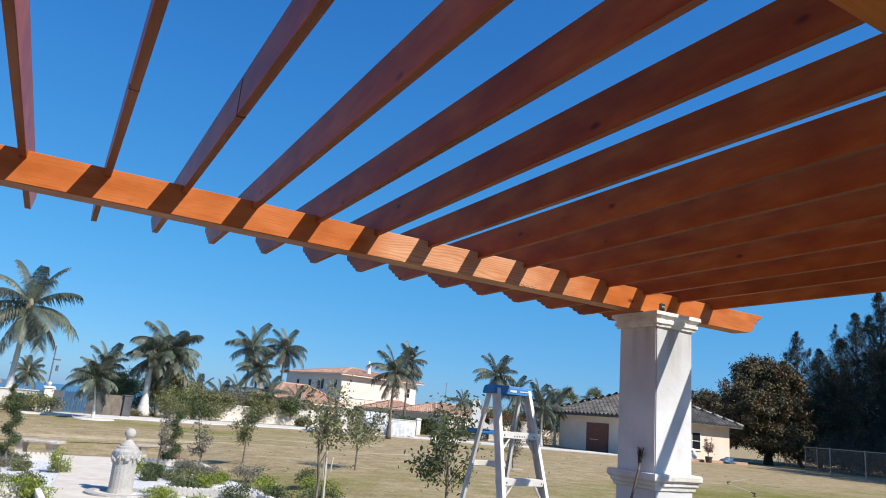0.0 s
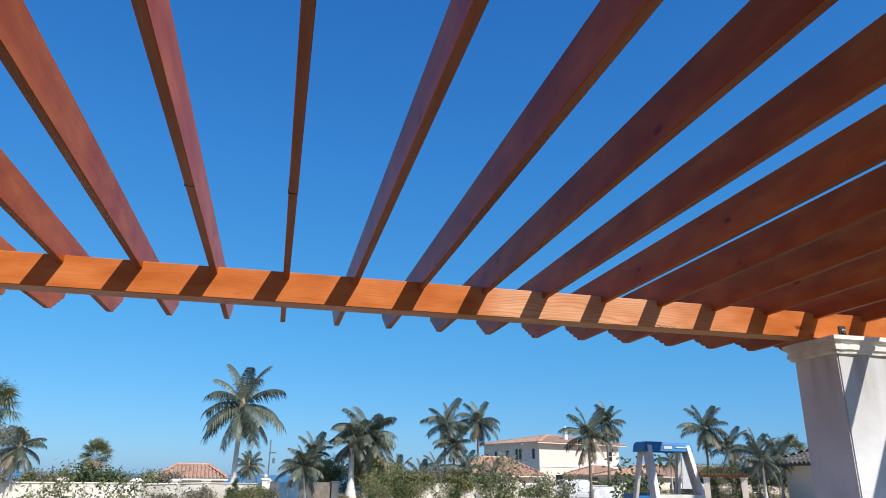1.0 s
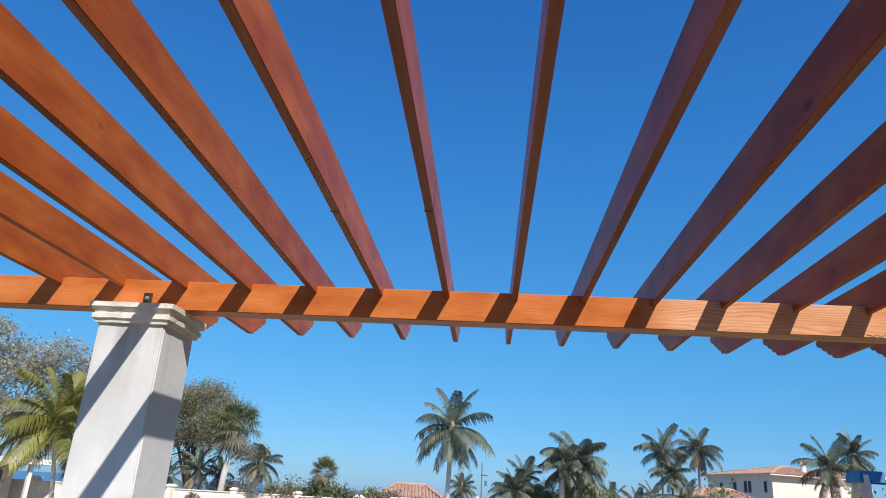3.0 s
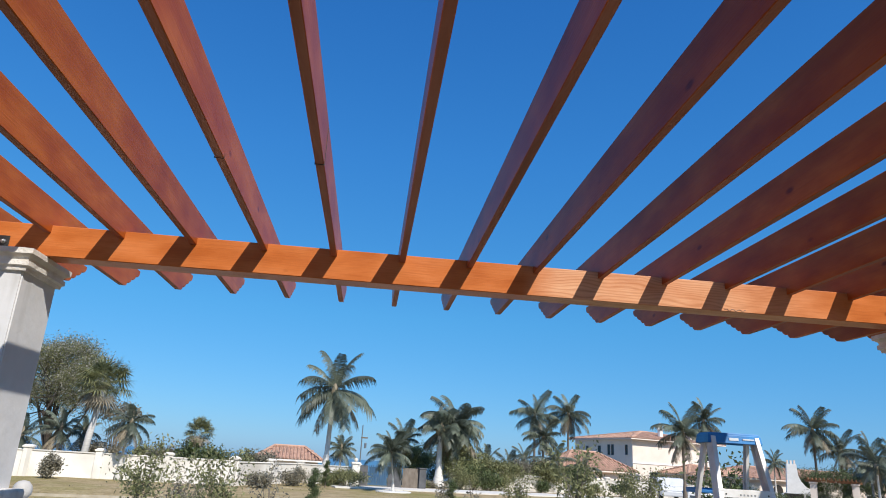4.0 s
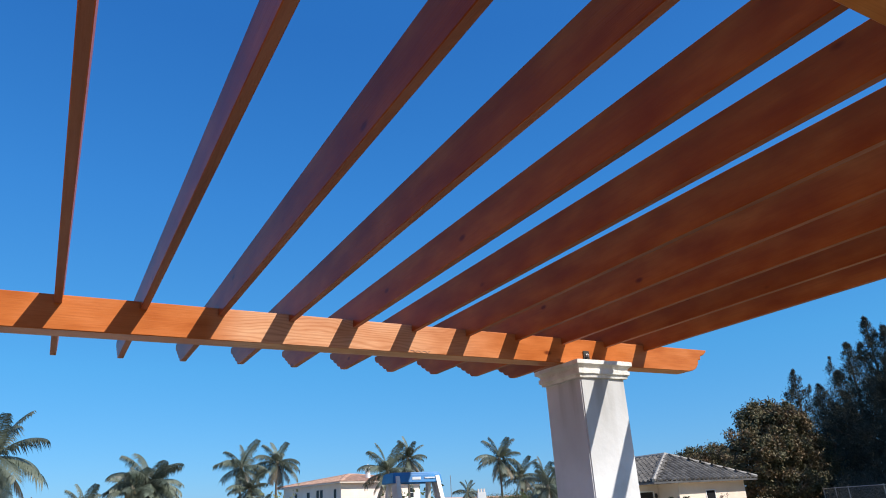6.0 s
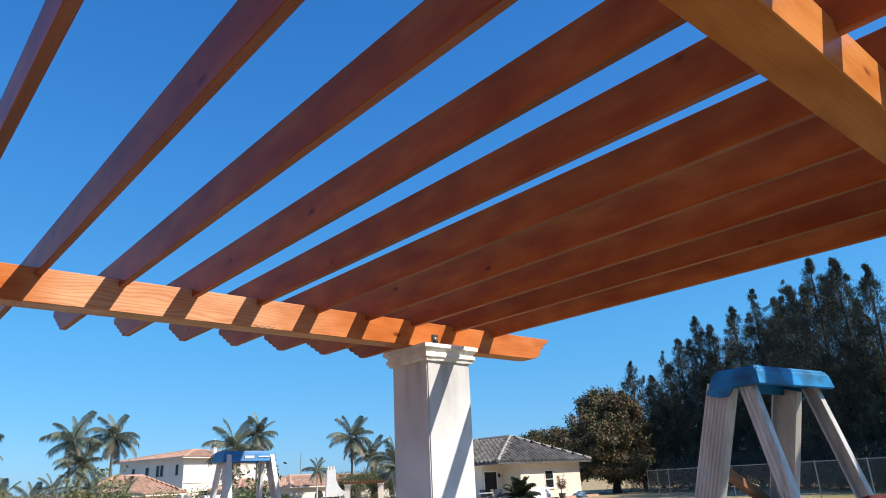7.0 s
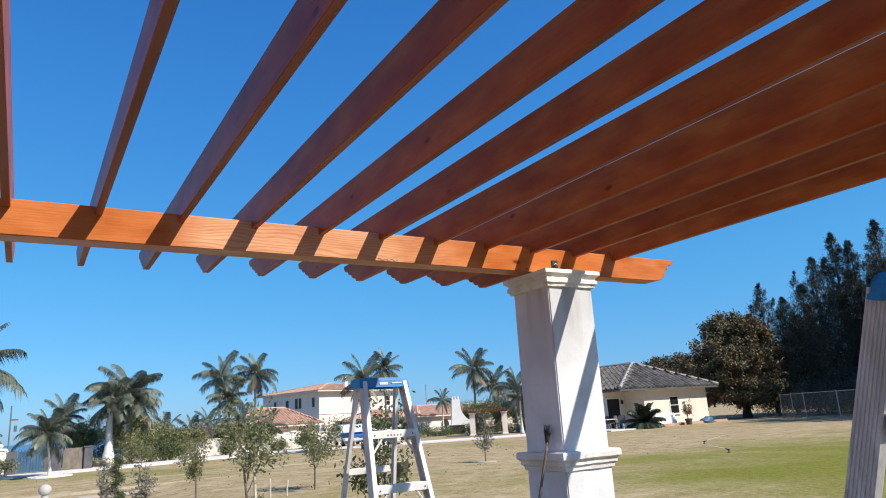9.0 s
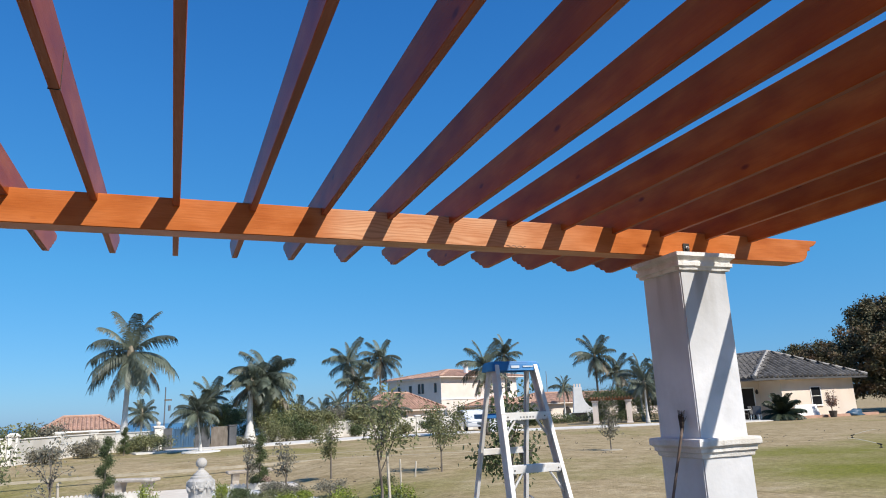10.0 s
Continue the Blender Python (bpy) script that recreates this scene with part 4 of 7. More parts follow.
def hip_roof(parent, x0, x1, y0, y1, z, rise, mat_tile, mat_ridge, fascia, pitch=0.3, inset=None, end=None):
    """Hip roof over a rectangle, eaves included; ridge along the longer side, or along y with a given inset."""
    w, d = x1 - x0, y1 - y0
    if d >= w or inset:
        k = inset or w / 2
        d = max(d, w)
        r0, r1 = ((x0 + x1) / 2, y0 + k, z + rise), ((x0 + x1) / 2, y1 - k, z + rise)
        faces = [((x0, y0, z), (x1, y0, z), r0, r0), ((x1, y0, z), (x1, y1, z), r0, r1), ((x1, y1, z), (x0, y1, z), r1, r1), ((x0, y1, z), (x0, y0, z), r1, r0)]
    else:
        e = end or d / 2
        r0, r1 = (x0 + e, (y0 + y1) / 2, z + rise), (x1 - e, (y0 + y1) / 2, z + rise)
        faces = [((x0, y0, z), (x1, y0, z), r0, r1), ((x1, y0, z), (x1, y1, z), r1, r1), ((x1, y1, z), (x0, y1, z), r1, r0), ((x0, y1, z), (x0, y0, z), r0, r0)]
    bm = bmesh.new()
    for e0, e1, a, b in faces:
        q = [bm.verts.new(e0), bm.verts.new(e1), bm.verts.new(b)]
        if a != b:
            q.append(bm.verts.new(a))
        bm.faces.new(q)
    q = [bm.verts.new((x, y, z - 0.02)) for x, y in ((x0, y0), (x0, y1), (x1, y1), (x1, y0))]
    bm.faces.new(q)
    roof = part("roof", bm, mat_tile, parent)
    bm = bmesh.new()
    for e0, e1, a, b in faces:
        tiled(bm, e0, e1, a, b, pitch=pitch)
    tagged(part("roof_tiles", bm, mat_tile, roof), kind="stuff")
    bm = bmesh.new()
    for c, r in (((x0, y0), r0), ((x1, y0), r0 if d >= w else r1), ((x1, y1), r1), ((x0, y1), r1 if d >= w else r0)):
        tube(bm, [(c[0], c[1], z + 0.08), (r[0], r[1], r[2] + 0.08)], [0.13, 0.13], 6)
    if r0 != r1:
        tube(bm, [(r0[0], r0[1], r0[2] + 0.08), (r1[0], r1[1], r1[2] + 0.08)], [0.13, 0.13], 6)
    part("ridge", bm, mat_ridge, roof)
    bm = bmesh.new()
    t = 0.12
    for a in ((x0, x1, y0, y0 + 0.04), (x0, x1, y1 - 0.04, y1), (x0, x0 + 0.04, y0 + 0.04, y1 - 0.04), (x1 - 0.04, x1, y0 + 0.04, y1 - 0.04)):
        box(bm, a[0], a[1], a[2], a[3], z - t - 0.02, z - 0.021)
    part("fascia", bm, fascia, roof)
    return roof


def window(parent, x, z, w, h, m, trim, deep=0.06, bars=1):
    """A window in a wall that lies in the xz plane of m, facing -y."""
    bm = bmesh.new()
    for a in ((x - w / 2 - 0.06, x + w / 2 + 0.06, z + h / 2, z + h / 2 + 0.06), (x - w / 2 - 0.06, x + w / 2 + 0.06, z - h / 2 - 0.06, z - h / 2), (x - w / 2 - 0.06, x - w / 2, z - h / 2, z + h / 2), (x + w / 2, x + w / 2 + 0.06, z - h / 2, z + h / 2)):
        box(bm, a[0], a[1], -0.04, deep, a[2], a[3])
    for k in range(bars):
        zz = z - h / 2 + h * (k + 1) / (bars + 1)
        box(bm, x - w / 2, x + w / 2, -0.02, deep, zz - 0.02, zz + 0.02)
    win = part("window", bm, trim, parent)
    win.matrix_local = m
    part("pane", box(bmesh.new(), x - w / 2, x + w / 2, -0.004, 0.02, z - h / 2, z + h / 2), GLASS, win)
    part("sill", box(bmesh.new(), x - w / 2 - 0.1, x + w / 2 + 0.1, -0.1, -0.041, z - h / 2 - 0.1, z - h / 2 - 0.061), trim, win)
    return win


# bungalow with the grey tiled hip roof
bung = empty("bungalow", pose(35.25, 31.9, 0), "peach-rendered bungalow with a grey tiled hip roof", "house")
BW, BD, BH = 9.1, 9.4, 2.58
bm = box(bmesh.new(), 2.35, BW, 0.0, BD, -0.3, BH)
box(bm, 0.35, 2.35, 1.9, BD, -0.3, BH)
part("wall", bm, PEACH, bung)
part("plinth", box(bmesh.new(), 2.31, BW + 0.04, -0.04, -0.002, -0.3, 0.12), WHITE, bung)
hip_roof(bung, -0.55, BW + 0.68, -0.7, BD + 0.7, BH + 0.12, 1.95, GREYTILE, RIDGETILE, DARKGREY, pitch=0.44, inset=3.6)
part("ceiling_board", box(bmesh.new(), -0.4, BW + 0.6, -0.55, BD + 0.55, BH + 0.02, BH + 0.08), WHITE, bung)
window(bung, 5.42, 1.42, 0.86, 1.16, pose(0, 0, 0), WHITE)
window(bung, 3.0, 1.45, 0.7, 1.0, pose(0.35, 8.2, 0, 0, 0, -90), WHITE)
d = part("doorway", box(bmesh.new(), 0.52, 1.75, 1.86, 1.898, -0.05, 2.1), DARKROOM, bung, "dark open doorway")
for x in (0.44, 1.75):
    part("door_jamb", box(bmesh.new(), x, x + 0.08, 1.82, 1.898, -0.05, 2.16), WHITE, d)
part("lintel", box(bmesh.new(), 0.52, 1.75, 1.82, 1.898, 2.1, 2.18), WHITE, d)
d = part("garage_door", box(bmesh.new(), 0.29, 0.348, 3.7, 6.1, -0.05, 2.1), REDDOOR, bung, "red-brown panelled garage door")
for k in range(4):
    part("panel", box(bmesh.new(), 0.265, 0.289, 3.78, 6.02, 0.05 + k * 0.5, 0.47 + k * 0.5), REDDOOR, d)
part("wall_lamp", lathe(bmesh.new(), [(0.06, 1.7), (0.1, 1.8), (0.08, 1.95), (0.02, 2.02)], 8, pose(1.98, 1.78, 0)), BLACKIRON, bung)
part("terracotta_edge", box(bmesh.new(), 2.8, 10.0, -0.9, -0.5, -0.05, 0.17, 0.01), TERRA, bung)

# porch clutter
def patio_chair(m):
    ch = empty("patio_chair", m, "white-framed patio chair on the bungalow porch", "chair", "porch chairs")
    part("seat", box(bmesh.new(), -0.25, 0.25, -0.25, 0.25, 0.40, 0.45, 0.01), DARKGREY, ch)
    bm = box(bmesh.new(), -0.25, 0.25, -0.02, 0.02, 0, 0.5, 0.01)
    bmesh.ops.transform(bm, matrix=pose(0, 0.27, 0.45, -15), verts=bm.verts[:])
    part("backrest", bm, DARKGREY, ch)
    for sx in (-0.23, 0.23):
        for sy in (-0.23, 0.23):
            part("leg", tube(bmesh.new(), [(sx * 1.1, sy * 1.1, 0), (sx, sy, 0.42)], [0.02, 0.02], 6), WHITE, ch)
    return ch


c0 = patio_chair(pose(35.2, 32.0, 0.0, 0, 0, 20))
copy_thing(c0, pose(34.5, 31.3, 0.0, 0, 0, -60))
copy_thing(c0, pose(35.3, 33.2, 0.0, 0, 0, 100))


def patio_table(m):
    tb = empty("patio_table", m, "small dark patio table with a white rim on the porch", "table")
    part("tabletop", lathe(bmesh.new(), [(0.5, 0.68), (0.52, 0.70), (0.52, 0.72), (0.48, 0.73)], 20), WHITE, tb)
    for k in range(4):
        a = math.pi / 4 + k * math.pi / 2
        part("leg", tube(bmesh.new(), [(0.4 * math.cos(a), 0.4 * math.sin(a), 0), (0.3 * math.cos(a), 0.3 * math.sin(a), 0.69)], [0.02, 0.02], 6), DARKGREY, tb)


patio_table(pose(34.5, 32.4, 0.0))

# two-storey villa, turned, with the lower wings
C, ru, lu = Vector((33.0, 84.0)), Vector((0.954, 0.30)), Vector((-0.30, 0.954))
villa = empty("villa", pose(C.x, C.y, 0, 0, 0, math.degrees(math.atan2(ru.y, ru.x))), "cream two-storey villa with terracotta tiled roofs", "house")
part("wall", box(bmesh.new(), 0, 14.2, 0, 12.8, -1, 5.9), CREAM, villa)
part("string_course", box(bmesh.new(), -0.08, 14.28, -0.08, -0.003, 2.95, 3.1), WHITE, villa)
hip_roof(villa, -0.8, 15.0, -0.8, 13.6, 6.02, 1.3, TERRA, TERRA, CREAM, pitch=0.33)
part("ceiling_board", box(bmesh.new(), -0.7, 14.9, -0.7, 13.5, 5.91, 5.98), WHITE, villa)
left_face = pose(0, 12.8, 0, 0, 0, -90)
for x, w, h in ((3.0, 0.4, 0.8), (5.8, 0.5, 0.9), (7.9, 0.42, 1.2), (8.7, 0.42, 1.2), (11.6, 0.36, 1.1)):
    window(villa, x, 4.6, w, h, left_face, DARKGREY, bars=0)
window(villa, 12.4, 4.5, 1.0, 1.3, pose(0, 0, 0), WHITE)
window(villa, 3.2, 1.3, 1.2, 1.4, pose(0, 0, 0), WHITE)
part("tower", box(bmesh.new(), 10.6, 11.4, 1.2, 2.0, 5.95, 7.3), CREAM, villa)
part("chimney", lathe(bmesh.new(), [(0.34, 6.0), (0.34, 7.5), (0.46, 7.56), (0.46, 7.7), (0.24, 7.95), (0.06, 8.5)], 8, pose(6.6, 2.4, 0)), WHITE, villa)
part("balcony", box(bmesh.new(), 9.5, 14.8, -1.4, -0.002, 2.3, 2.52), WHITE, villa)

wing = empty("villa_wing", pose(C.x, C.y, 0, 0, 0, math.degrees(math.atan2(ru.y, ru.x))), "single-storey villa wing with a terracotta roof", "house", "villa wings")
part("wall", box(bmesh.new(), -19.6, -11.8, -14.3, -9.6, -1, 1.63), CREAM, wing)
hip_roof(wing, -20.2, -11.2, -14.9, -9.0, 1.75, 1.7, TERRA, TERRA, CREAM, pitch=0.33)
wing = empty("villa_wing", pose(C.x, C.y, 0, 0, 0, math.degrees(math.atan2(ru.y, ru.x))), "long low villa wing with a terracotta roof", "house", "villa wings")
part("wall", box(bmesh.new(), 4.0, 29, -14, -6.5, -1, 1.8), CREAM, wing)
hip_roof(wing, 3.4, 29.6, -14.6, -5.9, 1.92, 1.25, TERRA, TERRA, CREAM, pitch=0.33)
for x in (9.0, 12.6, 16.2):
    a = [(-0.75, 0.0), (-0.75, 0.75)] + [(-0.75 * math.cos(math.pi * k / 8), 0.75 + 0.6 * math.sin(math.pi * k / 8)) for k in range(1, 8)] + [(0.75, 0.75), (0.75, 0.0)]
    arch = part("archway", extrude_profile(bmesh.new(), a, 0.03, "Y"), DARKROOM, wing, "dark arched opening")
    arch.location = (x, -14.02, 0)
window(wing, 20.0, 0.8, 1.2, 1.2, pose(0, -14, 0), WHITE)
window(wing, 24.0, 0.8, 1.2, 1.2, pose(0, -14, 0), WHITE)
wing = empty("villa_wing", pose(C.x, C.y, 0, 0, 0, math.degrees(math.atan2(ru.y, ru.x))), "single-storey villa wing with a terracotta roof", "house", "villa wings")
part("wall", box(bmesh.new(), 4.4, 10.6, -5.0, -0.1, -1, 1.85), CREAM, wing)
hip_roof(wing, 3.8, 11.2, -5.6, -0.1, 1.97, 1.1, TERRA, TERRA, CREAM, pitch=0.33)

# outdoor fireplace with a flared hood
px, py = polar(32.0, 66)
fire = empty("outdoor_fireplace", pose(px, py, 0, 0, 0, -28), "cream outdoor fireplace with a flared chimney hood", "fireplace")
bm = bmesh.new()
prof = [(-0.9, -0.4), (-0.9, 0.75), (-0.5, 0.85), (-0.46, 1.4), (-0.42, 2.05), (-0.36, 3.1), (0.36, 3.1), (0.42, 2.2), (0.62, 1.75), (0.95, 1.35), (1.45, 1.1), (1.45, -0.4)]
extrude_profile(bm, prof, 1.2, "Y")
part("hood", bm, WHITE, fire)
part("hearth", box(bmesh.new(), -0.7, 0.7, -0.66, -0.602, 0.0, 0.8), DARKROOM, fire)
bm = bmesh.new()
for a in (-0.32, -0.06, 0.2):
    box(bm, a, a + 0.12, -0.3, 0.3, 3.1, 3.4)
part("chimney_pot", bm, CREAM, fire)

# small far pergola with round white posts
px, py = polar(33.3, 56)
qx, qy = polar(35.9, 56)
m, length = frame_to((px, py), (qx, qy))
arbor = empty("garden_arbor", m, "small garden arbor with brown timbers on white posts", "arbor")
for k in range(2):
    for yy in (0, 2.0):
        p = part("post", square_loft(bmesh.new(), [(0.24, 0), (0.24, 0.1), (0.2, 0.12), (0.2, 1.6), (0.25, 1.64), (0.25, 1.74)]), CREAM, arbor)
        p.location = (length * k, yy, 0)
for yy in (0, 2.0):
    part("beam", box(bmesh.new(), -0.5, length + 0.5, yy - 0.06, yy + 0.06, 1.74, 1.9), RAWWOOD, arbor)
for k in range(14):
    x = -0.3 + (length + 0.6) * k / 13
    part("rafter", box(bmesh.new(), x - 0.04, x + 0.04, -0.5, 2.5, 1.9, 2.02), RAWWOOD, arbor)

# red-roofed house behind the wall
px, py = polar(-8.6, 60)
qx, qy = polar(-3.4, 60)
m, length = frame_to((px, py), (qx, qy))
red = empty("low_house", m, "low white house with a terracotta hip roof behind the wall", "house")
part("wall", box(bmesh.new(), 0.3, length - 0.3, 0.3, 5.2, -4, 1.18), WALLPAINT, red)
hip_roof(red, 0, length, 0, 5.4, 1.14, 0.98, TERRA, TERRA, WHITE, pitch=0.3, end=1.45)

# flat-roofed modern pavilion at the far side of the lawn
px, py = polar(-50, 33)
qx, qy = polar(-33.6, 37)
m, length = frame_to((px, py), (qx, qy))
pav = empty("flat_roofed_house", Matrix.Translation((0, 0, 0.2)) @ m, "white flat-roofed house with large dark windows", "house")
part("roof", box(bmesh.new(), -1.5, length + 0.6, -1.2, 7.0, 1.52, 1.76, 0.02), WHITE, pav)
part("wall", box(bmesh.new(), -1.0, length, 1.0, 6.5, -1.6, 1.52), WALLPAINT, pav)
n = 4
for k in range(n):
    a = 0.1 + (length - 0.3) * k / n
    b = 0.1 + (length - 0.3) * (k + 1) / n - 0.25
    w = part("window", box(box(box(box(bmesh.new(), a, b, 0.9, 0.998, -0.75, -0.68), a, b, 0.9, 0.998, 1.25, 1.32), a, a + 0.06, 0.9, 0.998, -0.68, 1.25), b - 0.06, b, 0.9, 0.998, -0.68, 1.25), WHITE, pav)
    part("pane", box(bmesh.new(), a + 0.061, b - 0.061, 0.94, 0.97, -0.679, 1.249), REFLECTGLASS, w)
    part("pillar", box(bmesh.new(), b + 0.05, b + 0.2, -0.9, -0.75, -1.5, 1.52), WHITE, pav)

# utility pole, the distant haze put into its mast's grey metal colour
px, py = polar(-0.45, 62)
pole = empty("utility_pole", pose(px, py, -2), "wooden utility pole with a crossarm, haze put into the mast's grey", "pole")
part("mast", tube(bmesh.new(), [(0, 0, 0), (0, 0, 6.3)], [0.06, 0.045], 8), STEEL, pole)
part("crossarm", box(bmesh.new(), -0.06, 0.5, -0.05, 0.05, 5.2, 5.32), BARK, pole)
part("transformer", lathe(bmesh.new(), [(0.09, 4.4), (0.1, 4.42), (0.1, 4.8), (0.06, 4.85)], 10, pose(0.35, 0, 0)), STEEL, pole)
px, py = polar(29.6, 100)
aer = empty("antenna_mast", pose(px, py, 0), "thin grey antenna mast behind the roofs", "antenna")
part("mast", tube(bmesh.new(), [(0, 0, 0), (0, 0, 6.4)], [0.07, 0.05], 6), STEEL, aer)

# chain link fence with posts and rails
def chain_link():
    m = bpy.data.materials.new("chain_link_wire")
    m.use_nodes = True
    N, L = m.node_tree.nodes, m.node_tree.links
    tc = N.new("ShaderNodeTexCoord")
    facs = []
    for ang in (45, -45):
        mp = N.new("ShaderNodeMapping")
        mp.inputs["Rotation"].default_value = (0, radians(ang), 0)
        L.new(tc.outputs["Object"], mp.inputs["Vector"])
        w = N.new("ShaderNodeTexWave")
        w.inputs["Scale"].default_value = 5.0
        L.new(mp.outputs[0], w.inputs["Vector"])
        gt = N.new("ShaderNodeMath")
        gt.operation = "GREATER_THAN"
        gt.inputs[1].default_value = 0.965
        L.new(w.outputs["Fac"], gt.inputs[0])
        facs.append(gt)
    mx = N.new("ShaderNodeMath")
    mx.operation = "MAXIMUM"
    L.new(facs[0].outputs[0], mx.inputs[0])
    L.new(facs[1].outputs[0], mx.inputs[1])
    tr = N.new("ShaderNodeBsdfTransparent")
    ms = N.new("ShaderNodeMixShader")
    b = N["Principled BSDF"]
    b.inputs["Base Color"].default_value = (0.17, 0.17, 0.165, 1)
    b.inputs["Metallic"].default_value = 0.4
    b.inputs["Roughness"].default_value = 0.6
    L.new(mx.outputs[0], ms.inputs[0])
    L.new(tr.outputs[0], ms.inputs[1])
    L.new(b.outputs[0], ms.inputs[2])
    L.new(ms.outputs[0], N["Material Output"].inputs[0])
    return m


LINK = chain_link()
for p, q in (((44.0, 25.6), (40.6, 21.8)), ((40.6, 21.8), (32.5, 2.6)), ((32.5, 2.6), (30.5, -6.0))):
    m, length = frame_to(p, q)
    fence = empty("chain_link_fence", m, "grey chain-link fence with steel posts along the lawn", "fence", "fence runs")
    n = max(1, round(length / 2.9))
    for k in range(n + 1):
        part("post", tube(bmesh.new(), [(length * k / n, 0, -0.1), (length * k / n, 0, 1.72)], [0.03, 0.03], 7), STEEL, fence)
    part("rail", tube(bmesh.new(), [(0, 0, 1.66), (length, 0, 1.66)], [0.022, 0.022], 6), STEEL, fence)
    bm = bmesh.new()
    bm.faces.new([bm.verts.new(c) for c in ((0, -0.03, 0.02), (length, -0.03, 0.02), (length, -0.03, 1.64), (0, -0.03, 1.64))])
    part("wire_mesh", bm, LINK, fence)


# ---------------------------------------------------------------- plants
def frond_mesh(name, e0, droop, n, leaf, hang, material, seed):
    """One unit-long pinnate palm frond: arching rib with rows of narrow leaflets."""
    rng = random.Random(seed)
    pts, ang, p = [], radians(e0), Vector((0, 0, 0))
    steps = 14
    for k in range(steps + 1):
        pts.append(p.copy())
        p = p + Vector((math.cos(ang), 0, math.sin(ang))) / steps
        ang -= radians(droop) / steps * (0.5 + k / steps)
    verts, faces = [], []

    def at(t):
        f = t * steps
        i = min(int(f), steps - 1)
        return pts[i].lerp(pts[i + 1], f - i), (pts[i + 1] - pts[i]).normalized()

    for k in range(steps):
        w0, w1 = 0.016 * (1 - k / steps) + 0.003, 0.016 * (1 - (k + 1) / steps) + 0.003
        i = len(verts)
        verts += [pts[k] + Vector((0, w0, 0)), pts[k] + Vector((0, -w0, 0)), pts[k + 1] + Vector((0, -w1, 0)), pts[k + 1] + Vector((0, w1, 0))]
        faces.append((i, i + 1, i + 2, i + 3))
    for k in range(n):
        t = 0.10 + 0.89 * k / (n - 1)
        o, d = at(t)
        length = leaf * 0.84 * (0.45 + 0.75 * math.sin(math.pi * (0.12 + 0.8 * t))) * rng.uniform(0.8, 1.15)
        for s in (-1, 1):
            if rng.random() < 0.05:
                continue
            out = (Vector((0, s, 0)) * 0.85 + d * rng.uniform(0.35, 0.65)).normalized()
            mid = o + out * length * 0.5 + Vector((0, 0, -hang * length * 0.18))
            tip = o + out * length * rng.uniform(0.75, 0.9) + Vector((0, 0, -hang * length * rng.uniform(0.5, 0.85)))
            w = d * 0.0105
            i = len(verts)
            verts += [o - w * 0.5, o + w * 0.5, mid + w, mid - w, tip]
            faces += [(i, i + 1, i + 2, i + 3), (i + 3, i + 2, i + 4)]
    me = bpy.data.meshes.new(name)
    me.from_pydata([tuple(v) for v in verts], [], faces)
    me.materials.append(material)
    return me


FRONDS = {}
for key, material in (("green", FROND), ("yellow", FRONDYELLOW), ("dry", FRONDDRY), ("dark", FRONDDARK)):
    FRONDS[key] = [frond_mesh("frond", e, dr, 66, 0.30, hang, material, 10 * i + 3) for i, (e, dr, hang) in enumerate(((80, 44, 0.8), (60, 62, 0.95), (38, 72, 1.1), (17, 72, 1.2), (-6, 62, 1.2), (-32, 44, 1.1), (-57, 24, 1.0)))]


def palm(x, y, top, length, base=None, trunk=0.15, key="green", count=22, dry=3, wind=(0.2, -0.05), seed=1, label="", ground_z=0.0, levels=(0, 1, 2, 3, 4, 5), trunk_mat=None, group="tall palms"):
    """A feather palm: curved ringed trunk, crown of single fronds, a few of them dry and hanging."""
    rng = random.Random(seed)
    bx, by = base if base else (x, y)
    ob = empty("palm_tree", pose(bx, by, ground_z), label or "coconut palm with a pale trunk and arching green fronds", "palm tree", group)
    tx, ty, tz = x - bx, y - by, top - ground_z
    bm = bmesh.new()
    pts, rad = [], []
    n = 18
    for k in range(n + 1):
        t = k / n
        pts.append((tx * (t ** 1.6), ty * (t ** 1.6), tz * t))
        rad.append(trunk * (1.45 - 0.75 * min(t * 3, 1)) * (1 - 0.28 * t) * (1.04 if k % 2 else 0.97))
    tube(bm, pts, rad, 9)
    part("trunk", bm, trunk_mat or PALEBARK, ob, smooth=True)
    bm = bmesh.new()
    lathe(bm, [(trunk * 0.6, -0.35), (trunk * 1.05, -0.1), (trunk * 0.9, 0.2), (trunk * 0.35, 0.55)], 8, Matrix.Translation((tx, ty, tz)))
    part("crown_shaft", bm, FRONDYELLOW if key == "yellow" else FRONDDRY, ob)
    for k in range(count):
        lv = levels[int(len(levels) * k / count)]
        f = new("frond", FRONDS[key][lv])
        f.parent = ob
        a = k * 137.5 + rng.uniform(-18, 18)
        s = length * rng.uniform(0.82, 1.08)
        f.location = (tx, ty, tz + 0.12)
        lean = Matrix.Rotation(wind[0] * rng.uniform(0.5, 1.2), 4, Vector((0, 1, 0))) @ Matrix.Rotation(wind[1], 4, Vector((1, 0, 0)))
        f.matrix_local = Matrix.Translation((tx, ty, tz + 0.12)) @ lean @ pose(0, 0, 0, rng.uniform(-12, 12), rng.uniform(-8, 8), a) @ Matrix.Diagonal((s, s, s, 1))
    for k in range(dry):
        f = new("frond", FRONDS["dry"][5 + (k % 2)])
        f.parent = ob
        s = length * rng.uniform(0.7, 0.95)
        f.matrix_local = Matrix.Translation((tx, ty, tz - 0.05)) @ pose(0, 0, 0, 0, 0, rng.uniform(0, 360)) @ Matrix.Diagonal((s, s, s, 1))
    return ob


